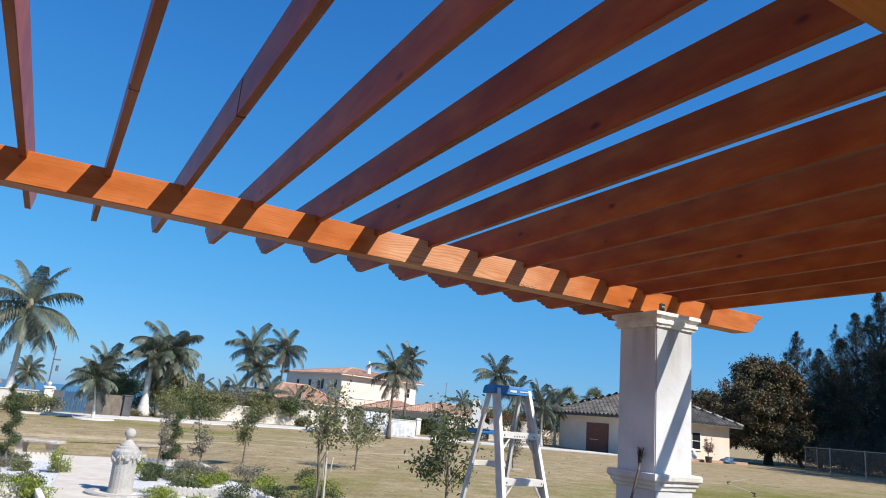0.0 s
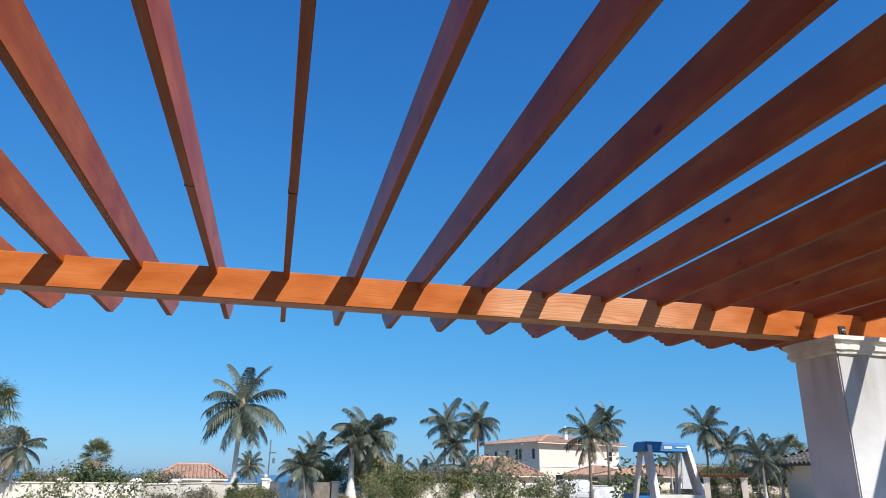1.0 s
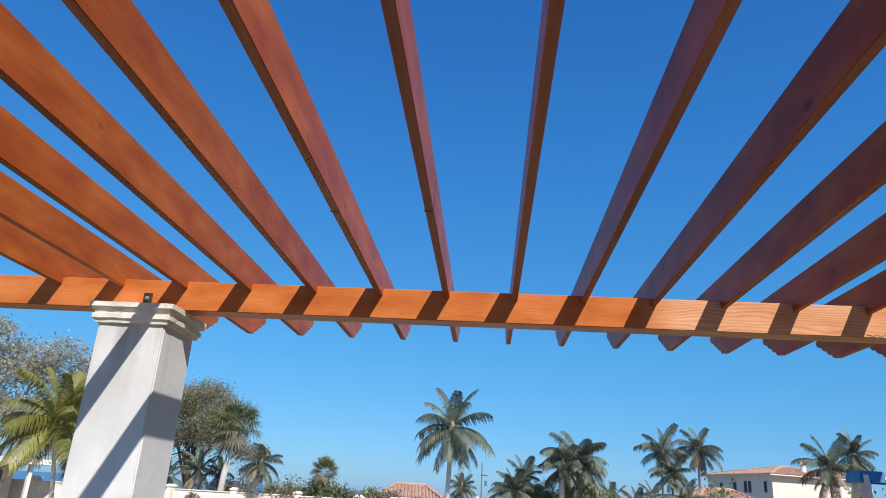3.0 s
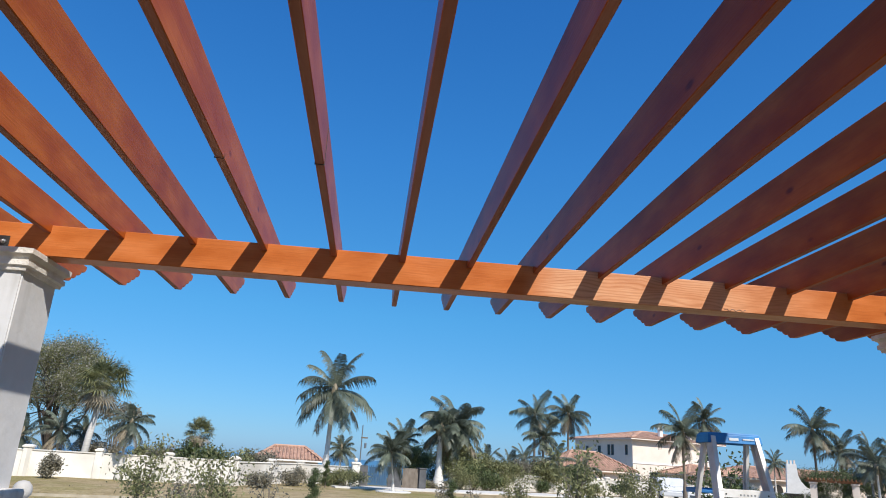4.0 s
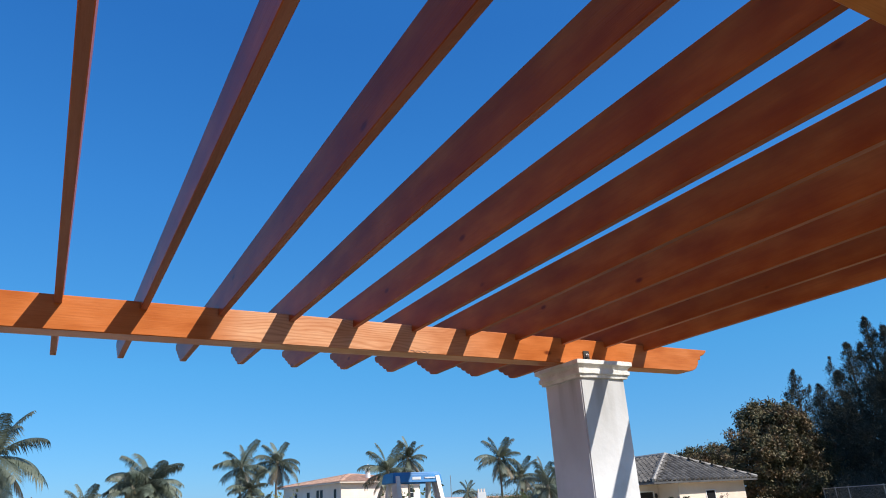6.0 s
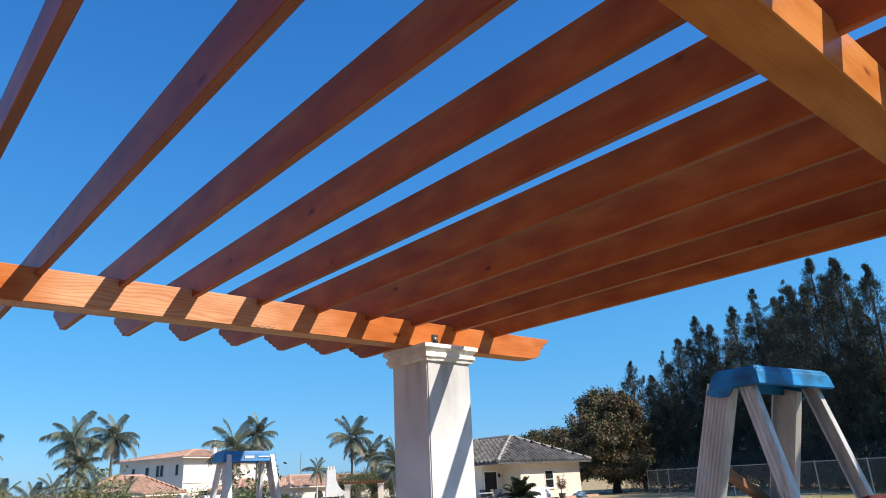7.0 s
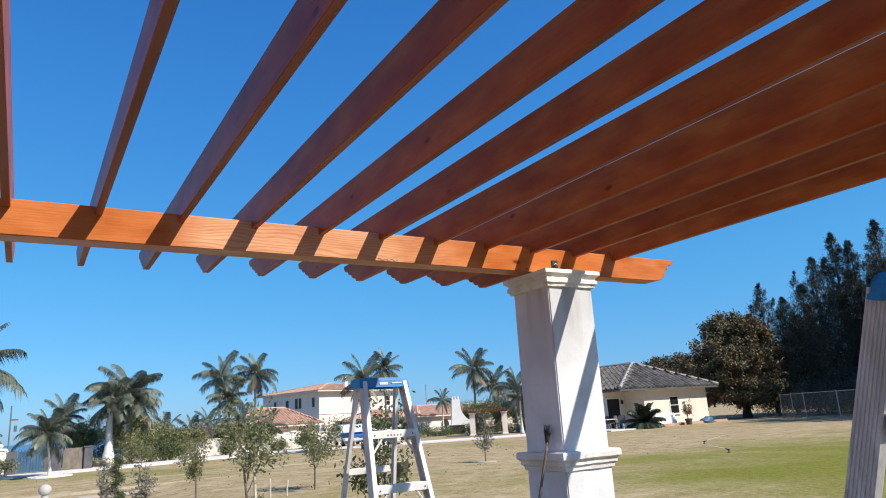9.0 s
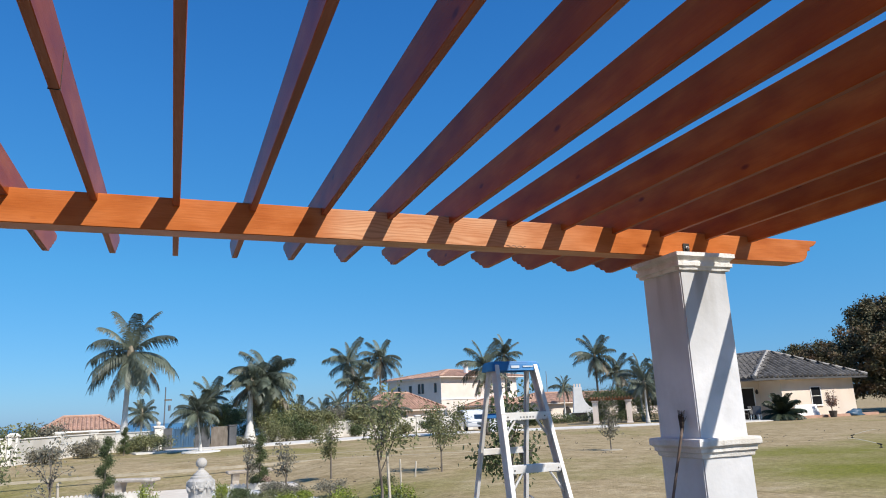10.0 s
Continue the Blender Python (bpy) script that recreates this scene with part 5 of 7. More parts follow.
def fan_palm(x, y, top, size, seed, base=None, ground_z=0.0, label="", dry=10, material=None):
    """A cabbage palm: round head of split fan leaves over a skirt of dead ones."""
    rng = random.Random(seed)
    bx, by = base if base else (x, y)
    ob = empty("fan_palm", pose(bx, by, ground_z), label or "cabbage palm with a round head of fan leaves", "palm tree", "fan palms")
    tx, ty, tz = x - bx, y - by, top - ground_z
    part("trunk", tube(bmesh.new(), [(0, 0, 0), (tx * 0.4, ty * 0.4, tz * 0.5), (tx, ty, tz - 0.25)], [0.2, 0.16, 0.13], 9), PALEBARK, ob, smooth=True)
    for kind_i, (count, lo, hi, mt) in enumerate(((34, -0.35, 1.0, material or LEAFOLIVE), (dry, -1.0, -0.45, FRONDDRY))):
        verts, faces = [], []
        for k in range(count):
            z = rng.uniform(lo, hi)
            a = rng.uniform(0, 2 * math.pi)
            r = math.sqrt(max(0.0, 1 - z * z))
            d = Vector((r * math.cos(a), r * math.sin(a), z))
            c = Vector((tx, ty, tz)) + d * size * 0.55
            up = d.cross(Vector((0, 0, 1)))
            up = up.normalized() if up.length > 0.01 else Vector((1, 0, 0))
            i = len(verts)
            verts += [Vector((tx, ty, tz)), c + up * 0.015, c - up * 0.015]
            faces.append((i, i + 1, i + 2))
            for j in range(17):
                b = radians(-125 + 250 * j / 16)
                v = d * math.cos(b) + up * math.sin(b)
                tip = c + v * size * rng.uniform(0.42, 0.56) + Vector((0, 0, -size * 0.16 * abs(math.sin(b)) - size * 0.1 * rng.random()))
                side = v.cross(d.cross(up)).normalized() * size * 0.022
                mid = c + v * size * 0.26
                i = len(verts)
                verts += [c, mid + side, tip, mid - side]
                faces.append((i, i + 1, i + 2, i + 3))
        cloud("leaf_head" if kind_i == 0 else "dead_leaf_skirt", verts, faces, mt, ob)
    return ob


def leaves(rng, centres, spread, n, size, up=0.4):
    """Diamond-shaped leaves scattered round clump centres."""
    c = np.array(centres)[rng.integers(0, len(centres), n)]
    pos = c + rng.normal(0, 1, (n, 3)) * np.array(spread)
    d = rng.normal(0, 1, (n, 3))
    d[:, 2] += up * 0.2
    d /= np.linalg.norm(d, axis=1)[:, None]
    e = rng.normal(0, 1, (n, 3))
    e = np.cross(d, e)
    e /= np.linalg.norm(e, axis=1)[:, None] + 1e-9
    L = (size * rng.uniform(0.6, 1.3, n))[:, None]
    v = np.empty((n, 4, 3))
    v[:, 0] = pos - d * L
    v[:, 1] = pos + e * L * 0.45
    v[:, 2] = pos + d * L
    v[:, 3] = pos - e * L * 0.45
    faces = np.arange(n * 4).reshape(n, 4)
    return v.reshape(-1, 3), faces


def leafy_mesh(name, v, f, material, parent, label=""):
    me = bpy.data.meshes.new(name)
    me.vertices.add(len(v))
    me.vertices.foreach_set("co", v.astype(np.float32).ravel())
    me.loops.add(f.size)
    me.loops.foreach_set("vertex_index", f.astype(np.int32).ravel())
    me.polygons.add(len(f))
    me.polygons.foreach_set("loop_start", np.arange(0, f.size, f.shape[1], dtype=np.int32))
    me.polygons.foreach_set("loop_total", np.full(len(f), f.shape[1], dtype=np.int32))
    me.update(calc_edges=True)
    me.materials.append(material)
    ob = new(name, me)
    ob.parent = parent
    if label:
        tagged(ob, label)
    return ob


def tree(x, y, blobs, n, leaf, material, bark, trunk_r, seed, label, ground_z=0.0, clumps=14, tight=0.2, limbs=10, fork=0.35, second=None, group=""):
    """A broadleaf tree: tapered trunk, limbs out to leaf clumps, crown of many small leaves. Blobs: (dx, dy, z, rx, ry, rz)."""
    rng = np.random.default_rng(seed)
    ob = empty("tree", pose(x, y, ground_z), label, "tree", group)
    centres, spreads = [], []
    for bx, by, bz, rx, ry, rz in blobs:
        for _ in range(clumps):
            d = rng.normal(0, 1, 3)
            d /= np.linalg.norm(d)
            r = rng.uniform(0.35, 0.95)
            centres.append((bx + d[0] * rx * r, by + d[1] * ry * r, bz - ground_z + d[2] * rz * r))
    mean = np.mean([b[3:6] for b in blobs], axis=0)
    top = np.mean([(b[0], b[1], b[2] - ground_z) for b in blobs], axis=0)
    bm = bmesh.new()
    h = top[2] * fork + 0.02
    tube(bm, [(0, 0, -0.1), (top[0] * 0.1, top[1] * 0.1, h * 0.5), (top[0] * 0.2, top[1] * 0.2, h)], [trunk_r * 1.25, trunk_r, trunk_r * 0.8], 9)
    tr = part("trunk", bm, bark, ob, smooth=True)
    order = rng.permutation(len(centres))[:limbs]
    for k in order:
        c = Vector(centres[k])
        s = Vector((top[0] * 0.2, top[1] * 0.2, h * rng.uniform(0.75, 1.0)))
        mid = s.lerp(c, 0.4) + Vector(rng.normal(0, 0.13, 3)) * mean[0] + Vector((0, 0, 0.12 * mean[2]))
        mid2 = s.lerp(c, 0.72) + Vector(rng.normal(0, 0.12, 3)) * mean[0]
        limb = tube(bmesh.new(), [s, mid, mid2, c], [trunk_r * 0.40, trunk_r * 0.24, trunk_r * 0.14, trunk_r * 0.05], 6)
        for _ in range(5):
            t0 = mid.lerp(c, rng.uniform(0, 0.8))
            t1 = t0 + Vector(rng.normal(0, 0.42, 3)) * mean[0] + Vector((0, 0, 0.18 * mean[2]))
            tube(limb, [t0, t0.lerp(t1, 0.5) + Vector(rng.normal(0, 0.06, 3)) * mean[0], t1], [trunk_r * 0.11, trunk_r * 0.07, trunk_r * 0.02], 5)
        part("limb", limb, bark, tr)
    v, f = leaves(rng, centres, mean * tight, n, leaf)
    if second:
        half = rng.random(len(f)) < second[1]
        for name, pick, mt in (("crown", ~half, material), ("crown", half, second[0])):
            fs = f[pick]
            leafy_mesh(name, v[fs.ravel()], np.arange(fs.size).reshape(-1, 4), mt, ob)
    else:
        leafy_mesh("crown", v, f, material, ob)
    return ob


def casuarina(x, y, height, radius, seed, n=7000, material=None, ground_z=0.0, low=0.6):
    """A feathery conifer-like tree: leaning tip, short branches and hanging needle tufts."""
    rng = np.random.default_rng(seed)
    ob = empty("casuarina_tree", pose(x, y, ground_z), "tall dark feathery casuarina behind the fence", "tree", "casuarina row")
    lean = rng.normal(0, 0.02, 2)
    part("trunk", tube(bmesh.new(), [(0, 0, -0.1), (lean[0] * height * 0.5, lean[1] * height * 0.5, height * 0.5), (lean[0] * height, lean[1] * height, height)], [0.22, 0.14, 0.02], 7), DARKBARK, ob)
    # pointed plumes: one leader over several lower ones, each a spindle of small tufts
    nl = 9
    lead = np.stack([rng.normal(0, 0.46, nl) * radius, rng.normal(0, 0.46, nl) * radius, height * rng.uniform(0.50, 0.95, nl)], 1)
    lead[0] = (0, 0, height)
    wide = radius * rng.uniform(0.46, 0.72, nl)
    wide[0] = 0.80 * radius
    nb = 520
    pick = rng.choice(nl, nb, p=np.r_[0.32, np.full(nl - 1, 0.68 / (nl - 1))])
    tops = lead[pick, 2]
    down = rng.random(nb) ** 1.3
    hb = tops - (tops - low) * down
    shape = np.clip(down * 2.4, 0.02, 1) ** 0.85 * (1 - 0.35 * np.clip(down - 0.6, 0, 1))
    env = wide[pick] * shape * rng.uniform(0.7, 1.2, nb)
    ab, rr = rng.random(nb) * 2 * np.pi, np.sqrt(rng.random(nb))
    mid = np.stack([lean[0] * hb + lead[pick, 0] * (1 - 0.5 * down) + np.cos(ab) * env * rr, lean[1] * hb + lead[pick, 1] * (1 - 0.5 * down) + np.sin(ab) * env * rr, hb], 1)
    bm = bmesh.new()
    for k in range(0, nb, 5):
        q = Vector(mid[k])
        tube(bm, [Vector((q.x * 0.4, q.y * 0.4, max(0.2, q.z - 0.5 * env[k] - 0.4))), q], [0.04, 0.01], 4, False)
    tagged(part("branch_work", bm, DARKBARK, ob), kind="stuff")
    b = rng.integers(0, nb, n)
    puff = 0.05 + 0.115 * env[b]
    base = mid[b] + rng.normal(0, 1, (n, 3)) * np.stack([puff, puff, puff * 1.35], 1)
    d = rng.normal(0, 1, (n, 3)) * 0.6
    d[:, 0] += np.cos(ab[b]) * 0.5
    d[:, 1] += np.sin(ab[b]) * 0.5
    d[:, 2] += 0.75
    d /= np.linalg.norm(d, axis=1)[:, None]
    e = np.cross(d, rng.normal(0, 1, (n, 3)))
    e /= np.linalg.norm(e, axis=1)[:, None] + 1e-9
    L = (rng.uniform(0.16, 0.40, n) * (0.55 + 0.45 * np.clip(2.0 * env[b] / radius, 0, 1)))[:, None]
    v = np.empty((n, 4, 3))
    v[:, 0] = base
    v[:, 1] = base + d * L * 0.5 + e * 0.019
    v[:, 2] = base + d * L
    v[:, 3] = base + d * L * 0.5 - e * 0.019
    leafy_mesh("crown", v.reshape(-1, 3), np.arange(n * 4).reshape(n, 4), material or NEEDLE, ob)
    return ob


def bush(x, y, w, h, n, leaf, material, seed, label, ground_z=0.0, category="bush", group="", clumps=16, tight=0.22):
    rng = np.random.default_rng(seed)
    ob = empty("bush", pose(x, y, ground_z), label, category, group)
    cs = []
    for _ in range(clumps):
        a, r = rng.random() * 6.283, math.sqrt(rng.random())
        z = rng.uniform(0.18, 0.82) * h
        k = math.sqrt(max(0.05, 1 - (2 * z / h - 0.9) ** 2))
        cs.append((math.cos(a) * r * w / 2 * k, math.sin(a) * r * w / 2 * k, z))
    bm = bmesh.new()
    for c in cs[::2]:
        tube(bm, [(0, 0, -0.05), (c[0] * 0.4, c[1] * 0.4, c[2] * 0.5), c], [0.012 + 0.01 * h, 0.008 + 0.006 * h, 0.004], 5)
    tagged(part("branch_work", bm, BARK, ob), kind="stuff")
    v, f = leaves(rng, cs, (w * tight * 0.5, w * tight * 0.5, h * tight * 0.6), n, leaf)
    v[:, 2] = np.maximum(v[:, 2], 0.01)
    leafy_mesh("foliage", v, f, material, ob)
    return ob


def sapling(x, y, h, w, n, seed, material, label="young broadleaf tree with thin trunk planted in the lawn", stake=False, group="young trees", trunk=0.02, leaf=0.05, low=0.42):
    """A young planted tree: several thin stems and small sparse leaves."""
    rng = np.random.default_rng(seed)
    ob = empty("young_tree", pose(x, y, ground_height(x, y)), label, "tree", group)
    bm = bmesh.new()
    tube(bm, [(0, 0, -0.03), (rng.normal(0, 0.02), rng.normal(0, 0.02), h * 0.3), (rng.normal(0, 0.03), 0, h * 0.6)], [trunk * 1.3, trunk, trunk * 0.7], 6)
    tr = part("trunk", bm, BARK, ob)
    cs = []
    for k in range(13):
        a = rng.random() * 6.283
        z0 = h * rng.uniform(low * 0.7, 0.62)
        r = w / 2 * rng.uniform(0.3, 1.0)
        z1 = h * rng.uniform(low, 1.0)
        r *= math.sqrt(max(0.08, 1 - ((z1 / h - 0.66) / 0.42) ** 2))
        tip = Vector((math.cos(a) * r, math.sin(a) * r, z1))
        part("branch", tube(bmesh.new(), [(0, 0, z0), tuple(Vector((0, 0, z0)).lerp(tip, 0.5) + Vector((0, 0, 0.04))), tuple(tip)], [trunk * 0.5, trunk * 0.3, trunk * 0.12], 5), BARK, tr)
        for t in (0.55, 0.8, 1.0):
            cs.append(tuple(Vector((0, 0, z0)).lerp(tip, t)))
    v, f = leaves(rng, cs, (w * 0.07, w * 0.07, h * 0.045), int(n * 3.2), leaf * 0.72)
    leafy_mesh("foliage", v, f, material, ob)
    if stake:
        part("stake", tube(bmesh.new(), [(0.16, 0.05, 0), (0.10, 0.02, h * 0.55)], [0.022, 0.02], 6), STAKE, ob, "pale wooden support stake")
    return ob


# --- palms, from the gate round to the bungalow
x, y = polar(-3.0, 43)
palm(x, y, 5.3, 2.8, base=polar(-3.15, 43), trunk=0.23, count=19, dry=3, levels=(0, 1, 2, 3, 4, 4, 5, 5), trunk_mat=WHITEBARK, seed=2, label="tall coconut palm with pale trunk and grey dry fronds", wind=(0.02, 0.0))
x, y = polar(5.8, 46)
palm(x, y, 3.55, 1.8, base=polar(5.85, 46), trunk=0.3, trunk_mat=WHITEBARK, levels=(0, 2, 3, 4), count=13, dry=3, seed=3, label="palm with a swollen white trunk and ragged fronds", wind=(0.3, 0))
x, y = polar(6.95, 47)
palm(x, y, 3.9, 2.5, trunk=0.16, count=34, dry=6, seed=4, levels=(1, 2, 3, 3, 4, 5), label="full green palm beside the garden wall", wind=(0.3, 0))
x, y = polar(1.96, 36)
palm(x, y, 1.75, 1.45, base=polar(2.3, 36), trunk=0.075, count=22, dry=1, seed=5, label="small green palm at the edge of the drive", group="small palms")
x, y = polar(2.8, 49)
palm(x, y, 2.7, 1.7, trunk=0.12, count=18, dry=3, seed=26, label="small dark palm behind the wall", group="small palms")
x, y = polar(-2.0, 54)
palm(x, y, 1.95, 1.35, trunk=0.14, count=20, dry=2, seed=7, label="short bushy palm behind the wall", group="small palms", ground_z=-1)
for k, (az, dist, top, length) in enumerate(((13.4, 75, 6.8, 2.9), (16.05, 76, 7.2, 2.7), (14.1, 70, 4.4, 2.2), (24.7, 41, 3.75, 1.7), (26.3, 88, 7.9, 2.7), (33.6, 82, 6.8, 3.0), (35.2, 84, 5.0, 2.6))):
    x, y = polar(az, dist)
    palm(x, y, top, length, trunk=0.2 if dist > 65 else 0.12, count=17, dry=4, levels=(0, 1, 2, 3, 3, 4, 5), seed=30 + k, wind=(0.28, -0.06), trunk_mat=BARK, label="tall palm with wind-blown dark fronds near the villa")
for k, (az, dist, top, length, key) in enumerate(((9.6, 52, 1.5, 1.6, "green"), (11.4, 55, 1.4, 1.5, "green"), (12.6, 56, 2.1, 1.4, "green"), (15.0, 52, 1.9, 1.7, "green"), (17.2, 54, 1.6, 1.4, "green"), (30.9, 80, 3.4, 1.6, "green"), (37.25, 52, 2.7, 1.6, "green"), (36.9, 60, 3.3, 2.2, "green"), (38.4, 58, 3.0, 2.2, "green"))):
    x, y = polar(az, dist)
    palm(x, y, top, length, trunk=0.12, count=14, dry=2, seed=60 + k, key=key, wind=(0.3, -0.05), label="medium palm among the garden planting", group="small palms")
# --- palms on the side of the flat-roofed house
x, y = polar(-32.6, 22)
palm(x, y, 2.65, 1.75, base=polar(-31.6, 22), trunk=0.10, levels=(0, 1, 2, 3, 4, 5), count=26, dry=1, seed=90, key="yellow", label="yellow-green areca palm in front of the trees", group="small palms", ground_z=-0.3)
x, y = polar(-17.8, 34)
palm(x, y, 2.35, 1.2, base=polar(-18.1, 34), trunk=0.1, count=16, dry=5, seed=91, levels=(1, 2, 3, 4, 5, 6), label="drooping palm behind the garden wall", group="small palms")
for k, (az, dist, top, length) in enumerate(((-22.3, 40, 1.9, 1.2), (-24.6, 38, 1.5, 1.2), (-20.8, 42, 1.9, 1.1))):
    x, y = polar(az, dist)
    palm(x, y, top, length, trunk=0.1, count=15, dry=3, seed=95 + k, label="small palm behind the garden wall", group="small palms", ground_z=-0.5)
x, y = polar(-20.1, 38)
fan_palm(x, y, 4.2, 1.6, 3, base=polar(-20.7, 38), dry=9, material=LEAFOLIVE, label="cabbage palm with a shaggy head of fan leaves", ground_z=-0.6)
x, y = polar(-12.9, 36)
fan_palm(x, y, 2.25, 0.85, 4, dry=14, label="short cabbage palm behind the garden wall")
x, y = polar(39.3, 74)
fan_palm(x, y, 4.2, 1.9, 5, label="cabbage palm behind the bungalow")
x, y = polar(41.4, 78)
fan_palm(x, y, 5.0, 1.5, 6, label="cabbage palm behind the bungalow")

# --- broadleaf trees
for k, (az, dist, w, h, mt) in enumerate(((-12.7, 35.8, 2.0, 1.95, LEAF), (-10.2, 37, 2.4, 1.55, LEAFOLIVE), (-8.0, 38, 2.0, 1.6, LEAFGREY), (-14.8, 38, 2.2, 1.5, LEAFGREY), (-16.4, 39, 1.8, 1.5, LEAFOLIVE), (-19.4, 40, 2.4, 1.6, LEAFGREY))):
    bush(*polar(az, dist), w, h, 5200, 0.075, mt, 410 + k, "leafy shrub behind the cream garden wall", group="shrubs behind the wall", tight=0.19, clumps=26)
x, y = polar(-43.2, 27)
tree(x, y, [(-1.4, 0, 4.9, 2.0, 1.9, 1.3), (1.0, 0, 5.1, 1.8, 1.6, 1.2), (-3.0, 0.6, 3.6, 1.8, 1.6, 1.4), (1.0, 0, 3.5, 1.9, 1.6, 1.3)], 27000, 0.058, TREEOLIVE, BARK, 0.17, 11, "thin-leaved tree with grey limbs beside the flat-roofed house", ground_z=-0.9, clumps=46, limbs=13, tight=0.16, fork=0.34, second=(TREEGREY, 0.45))
x, y = polar(-36.2, 28)
tree(x, y, [(-0.9, 0, 5.2, 1.9, 1.7, 1.3), (1.5, 0.3, 4.8, 1.8, 1.7, 1.2), (-1.2, 0, 3.5, 1.7, 1.5, 1.2), (1.8, 0, 3.2, 1.7, 1.5, 1.2)], 26000, 0.056, TREEGREY, BARK, 0.17, 12, "half-bare tree with grey-brown leaves", ground_z=-0.9, clumps=46, limbs=13, tight=0.14, fork=0.32, second=(TREEOLIVE, 0.2))
x, y = polar(-46.5, 24)
tree(x, y, [(0, 0, 1.9, 1.3, 1.3, 0.7)], 2000, 0.08, LEAFOLIVE, BARK, 0.08, 13, "small tree beside the flat-roofed house", ground_z=-0.8, limbs=8)
x, y = polar(-23.0, 44)
tree(x, y, [(-1.0, 0, 5.0, 2.4, 2.0, 1.8), (1.3, 0, 4.6, 2.0, 1.9, 1.7), (0.0, 0, 6.0, 1.8, 1.6, 1.1)], 52000, 0.052, LEAFOLIVE, DARKBARK, 0.3, 14, "spreading olive-green tree with dark limbs", ground_z=-1.0, clumps=26, limbs=14, tight=0.2, second=(TREEGREY, 0.35))
x, y = polar(-18.8, 43)
tree(x, y, [(0.3, 0, 3.0, 1.2, 1.2, 1.1)], 900, 0.1, LEAFGREY, BARK, 0.1, 15, "bare twiggy tree beside a cabbage palm", ground_z=-0.5, limbs=20, tight=0.16)
for k, (az, dist, w, h, mt) in enumerate(((4.2, 50, 2.4, 2.7, TREEOLIVE), (7.1, 47.5, 3.4, 3.0, TREEOLIVE), (9.0, 49, 2.8, 2.1, LEAFOLIVE), (11.0, 50, 3.0, 1.8, LEAFOLIVE), (12.8, 52, 3.0, 2.1, LEAFGREY), (14.6, 51, 2.6, 2.0, LEAFOLIVE), (16.4, 52, 2.8, 1.8, LEAF), (35.6, 70, 3.6, 3.2, LEAF), (37.4, 68, 3.6, 3.4, LEAF), (39.6, 66, 3.0, 2.8, LEAF), (33.4, 74, 3.4, 3.0, LEAF))):
    x, y = polar(az, dist)
    tree(x, y, [(0, 0, h * 0.62, w * 0.5, w * 0.5, h * 0.42)], 7000, 0.075, mt, DARKBARK, 0.1, 120 + k, "dense green garden tree", limbs=6, clumps=40, tight=0.17, fork=0.3, group="garden trees")
x, y = polar(54.2, 65)
tree(x, y, [(0, 0, 5.1, 4.4, 3.6, 3.2), (-2.9, 0, 4.0, 3.3, 2.9, 2.9), (2.9, 0, 3.9, 3.4, 2.9, 2.9), (0.1, 0, 6.9, 3.1, 2.8, 2.1), (-0.5, -0.5, 2.3, 3.6, 3.0, 1.5)], 100000, 0.125, LEAFDARK, DARKBARK, 0.36, 16, "broad dark mango tree with bronze-tinted leaves", clumps=130, limbs=12, tight=0.085, fork=0.2)
x, y = polar(49.6, 78)
tree(x, y, [(0.5, 0, 5.3, 3.2, 2.6, 2.0), (-2.6, 0, 4.6, 2.1, 1.8, 1.7)], 30000, 0.11, LEAFDARK, DARKBARK, 0.22, 17, "lower dark tree behind the bungalow", clumps=90, limbs=8, tight=0.10, fork=0.25)
for k, (az, dist, el, r, n) in enumerate(((56.3, 78, 8.4, 2.6, 9000), (57.6, 76, 7.2, 2.8, 9000), (59.0, 74, 8.0, 2.8, 9000), (60.2, 72, 9.8, 2.8, 10000), (61.7, 68, 11.4, 2.6, 11000), (63.2, 68, 10.6, 3.0, 11000), (64.5, 66, 11.8, 2.8, 11000), (65.8, 62, 12.8, 2.6, 12000), (67.3, 60, 12.0, 3.0, 12000),
                                        (68.8, 56, 12.6, 3.0, 12000), (70.5, 52, 14.3, 2.6, 13000), (72.2, 50, 14.0, 2.6, 13000), (73.7, 48, 13.2, 1.8, 12000), (75.9, 46, 10.6, 0.95, 2600), (62.4, 74, 8.6, 3.6, 9000), (66.6, 66, 9.6, 3.6, 9000), (69.6, 58, 9.8, 3.4, 9000), (74.2, 52, 6.8, 2.4, 8000), (58.2, 82, 6.0, 3.6, 7000))):
    x, y = polar(az, dist)
    casuarina(x, y, 1.46 + dist * math.tan(radians(el)), r, 200 + k, int(n * 3.6))
for k, (az, dist, top) in enumerate(((77.6, 46, 6.3), (79.5, 45, 8.0), (83, 44, 8.4))):
    x, y = polar(az, dist)
    casuarina(x, y, top, 1.8, 230 + k, 6000, NEEDLELIGHT)
for k, az in enumerate((56.5, 59.5, 62, 64.5, 67, 69.5, 72, 74.5, 77, 79.5)):
    x, y = polar(az, (66, 62, 60, 58, 54, 50, 47, 45, 43, 42)[k])
    bush(x, y, 4.6, 2.8, 12000, 0.06, NEEDLE, 250 + k, "dark undergrowth below the casuarina trees", group="undergrowth", category="undergrowth")


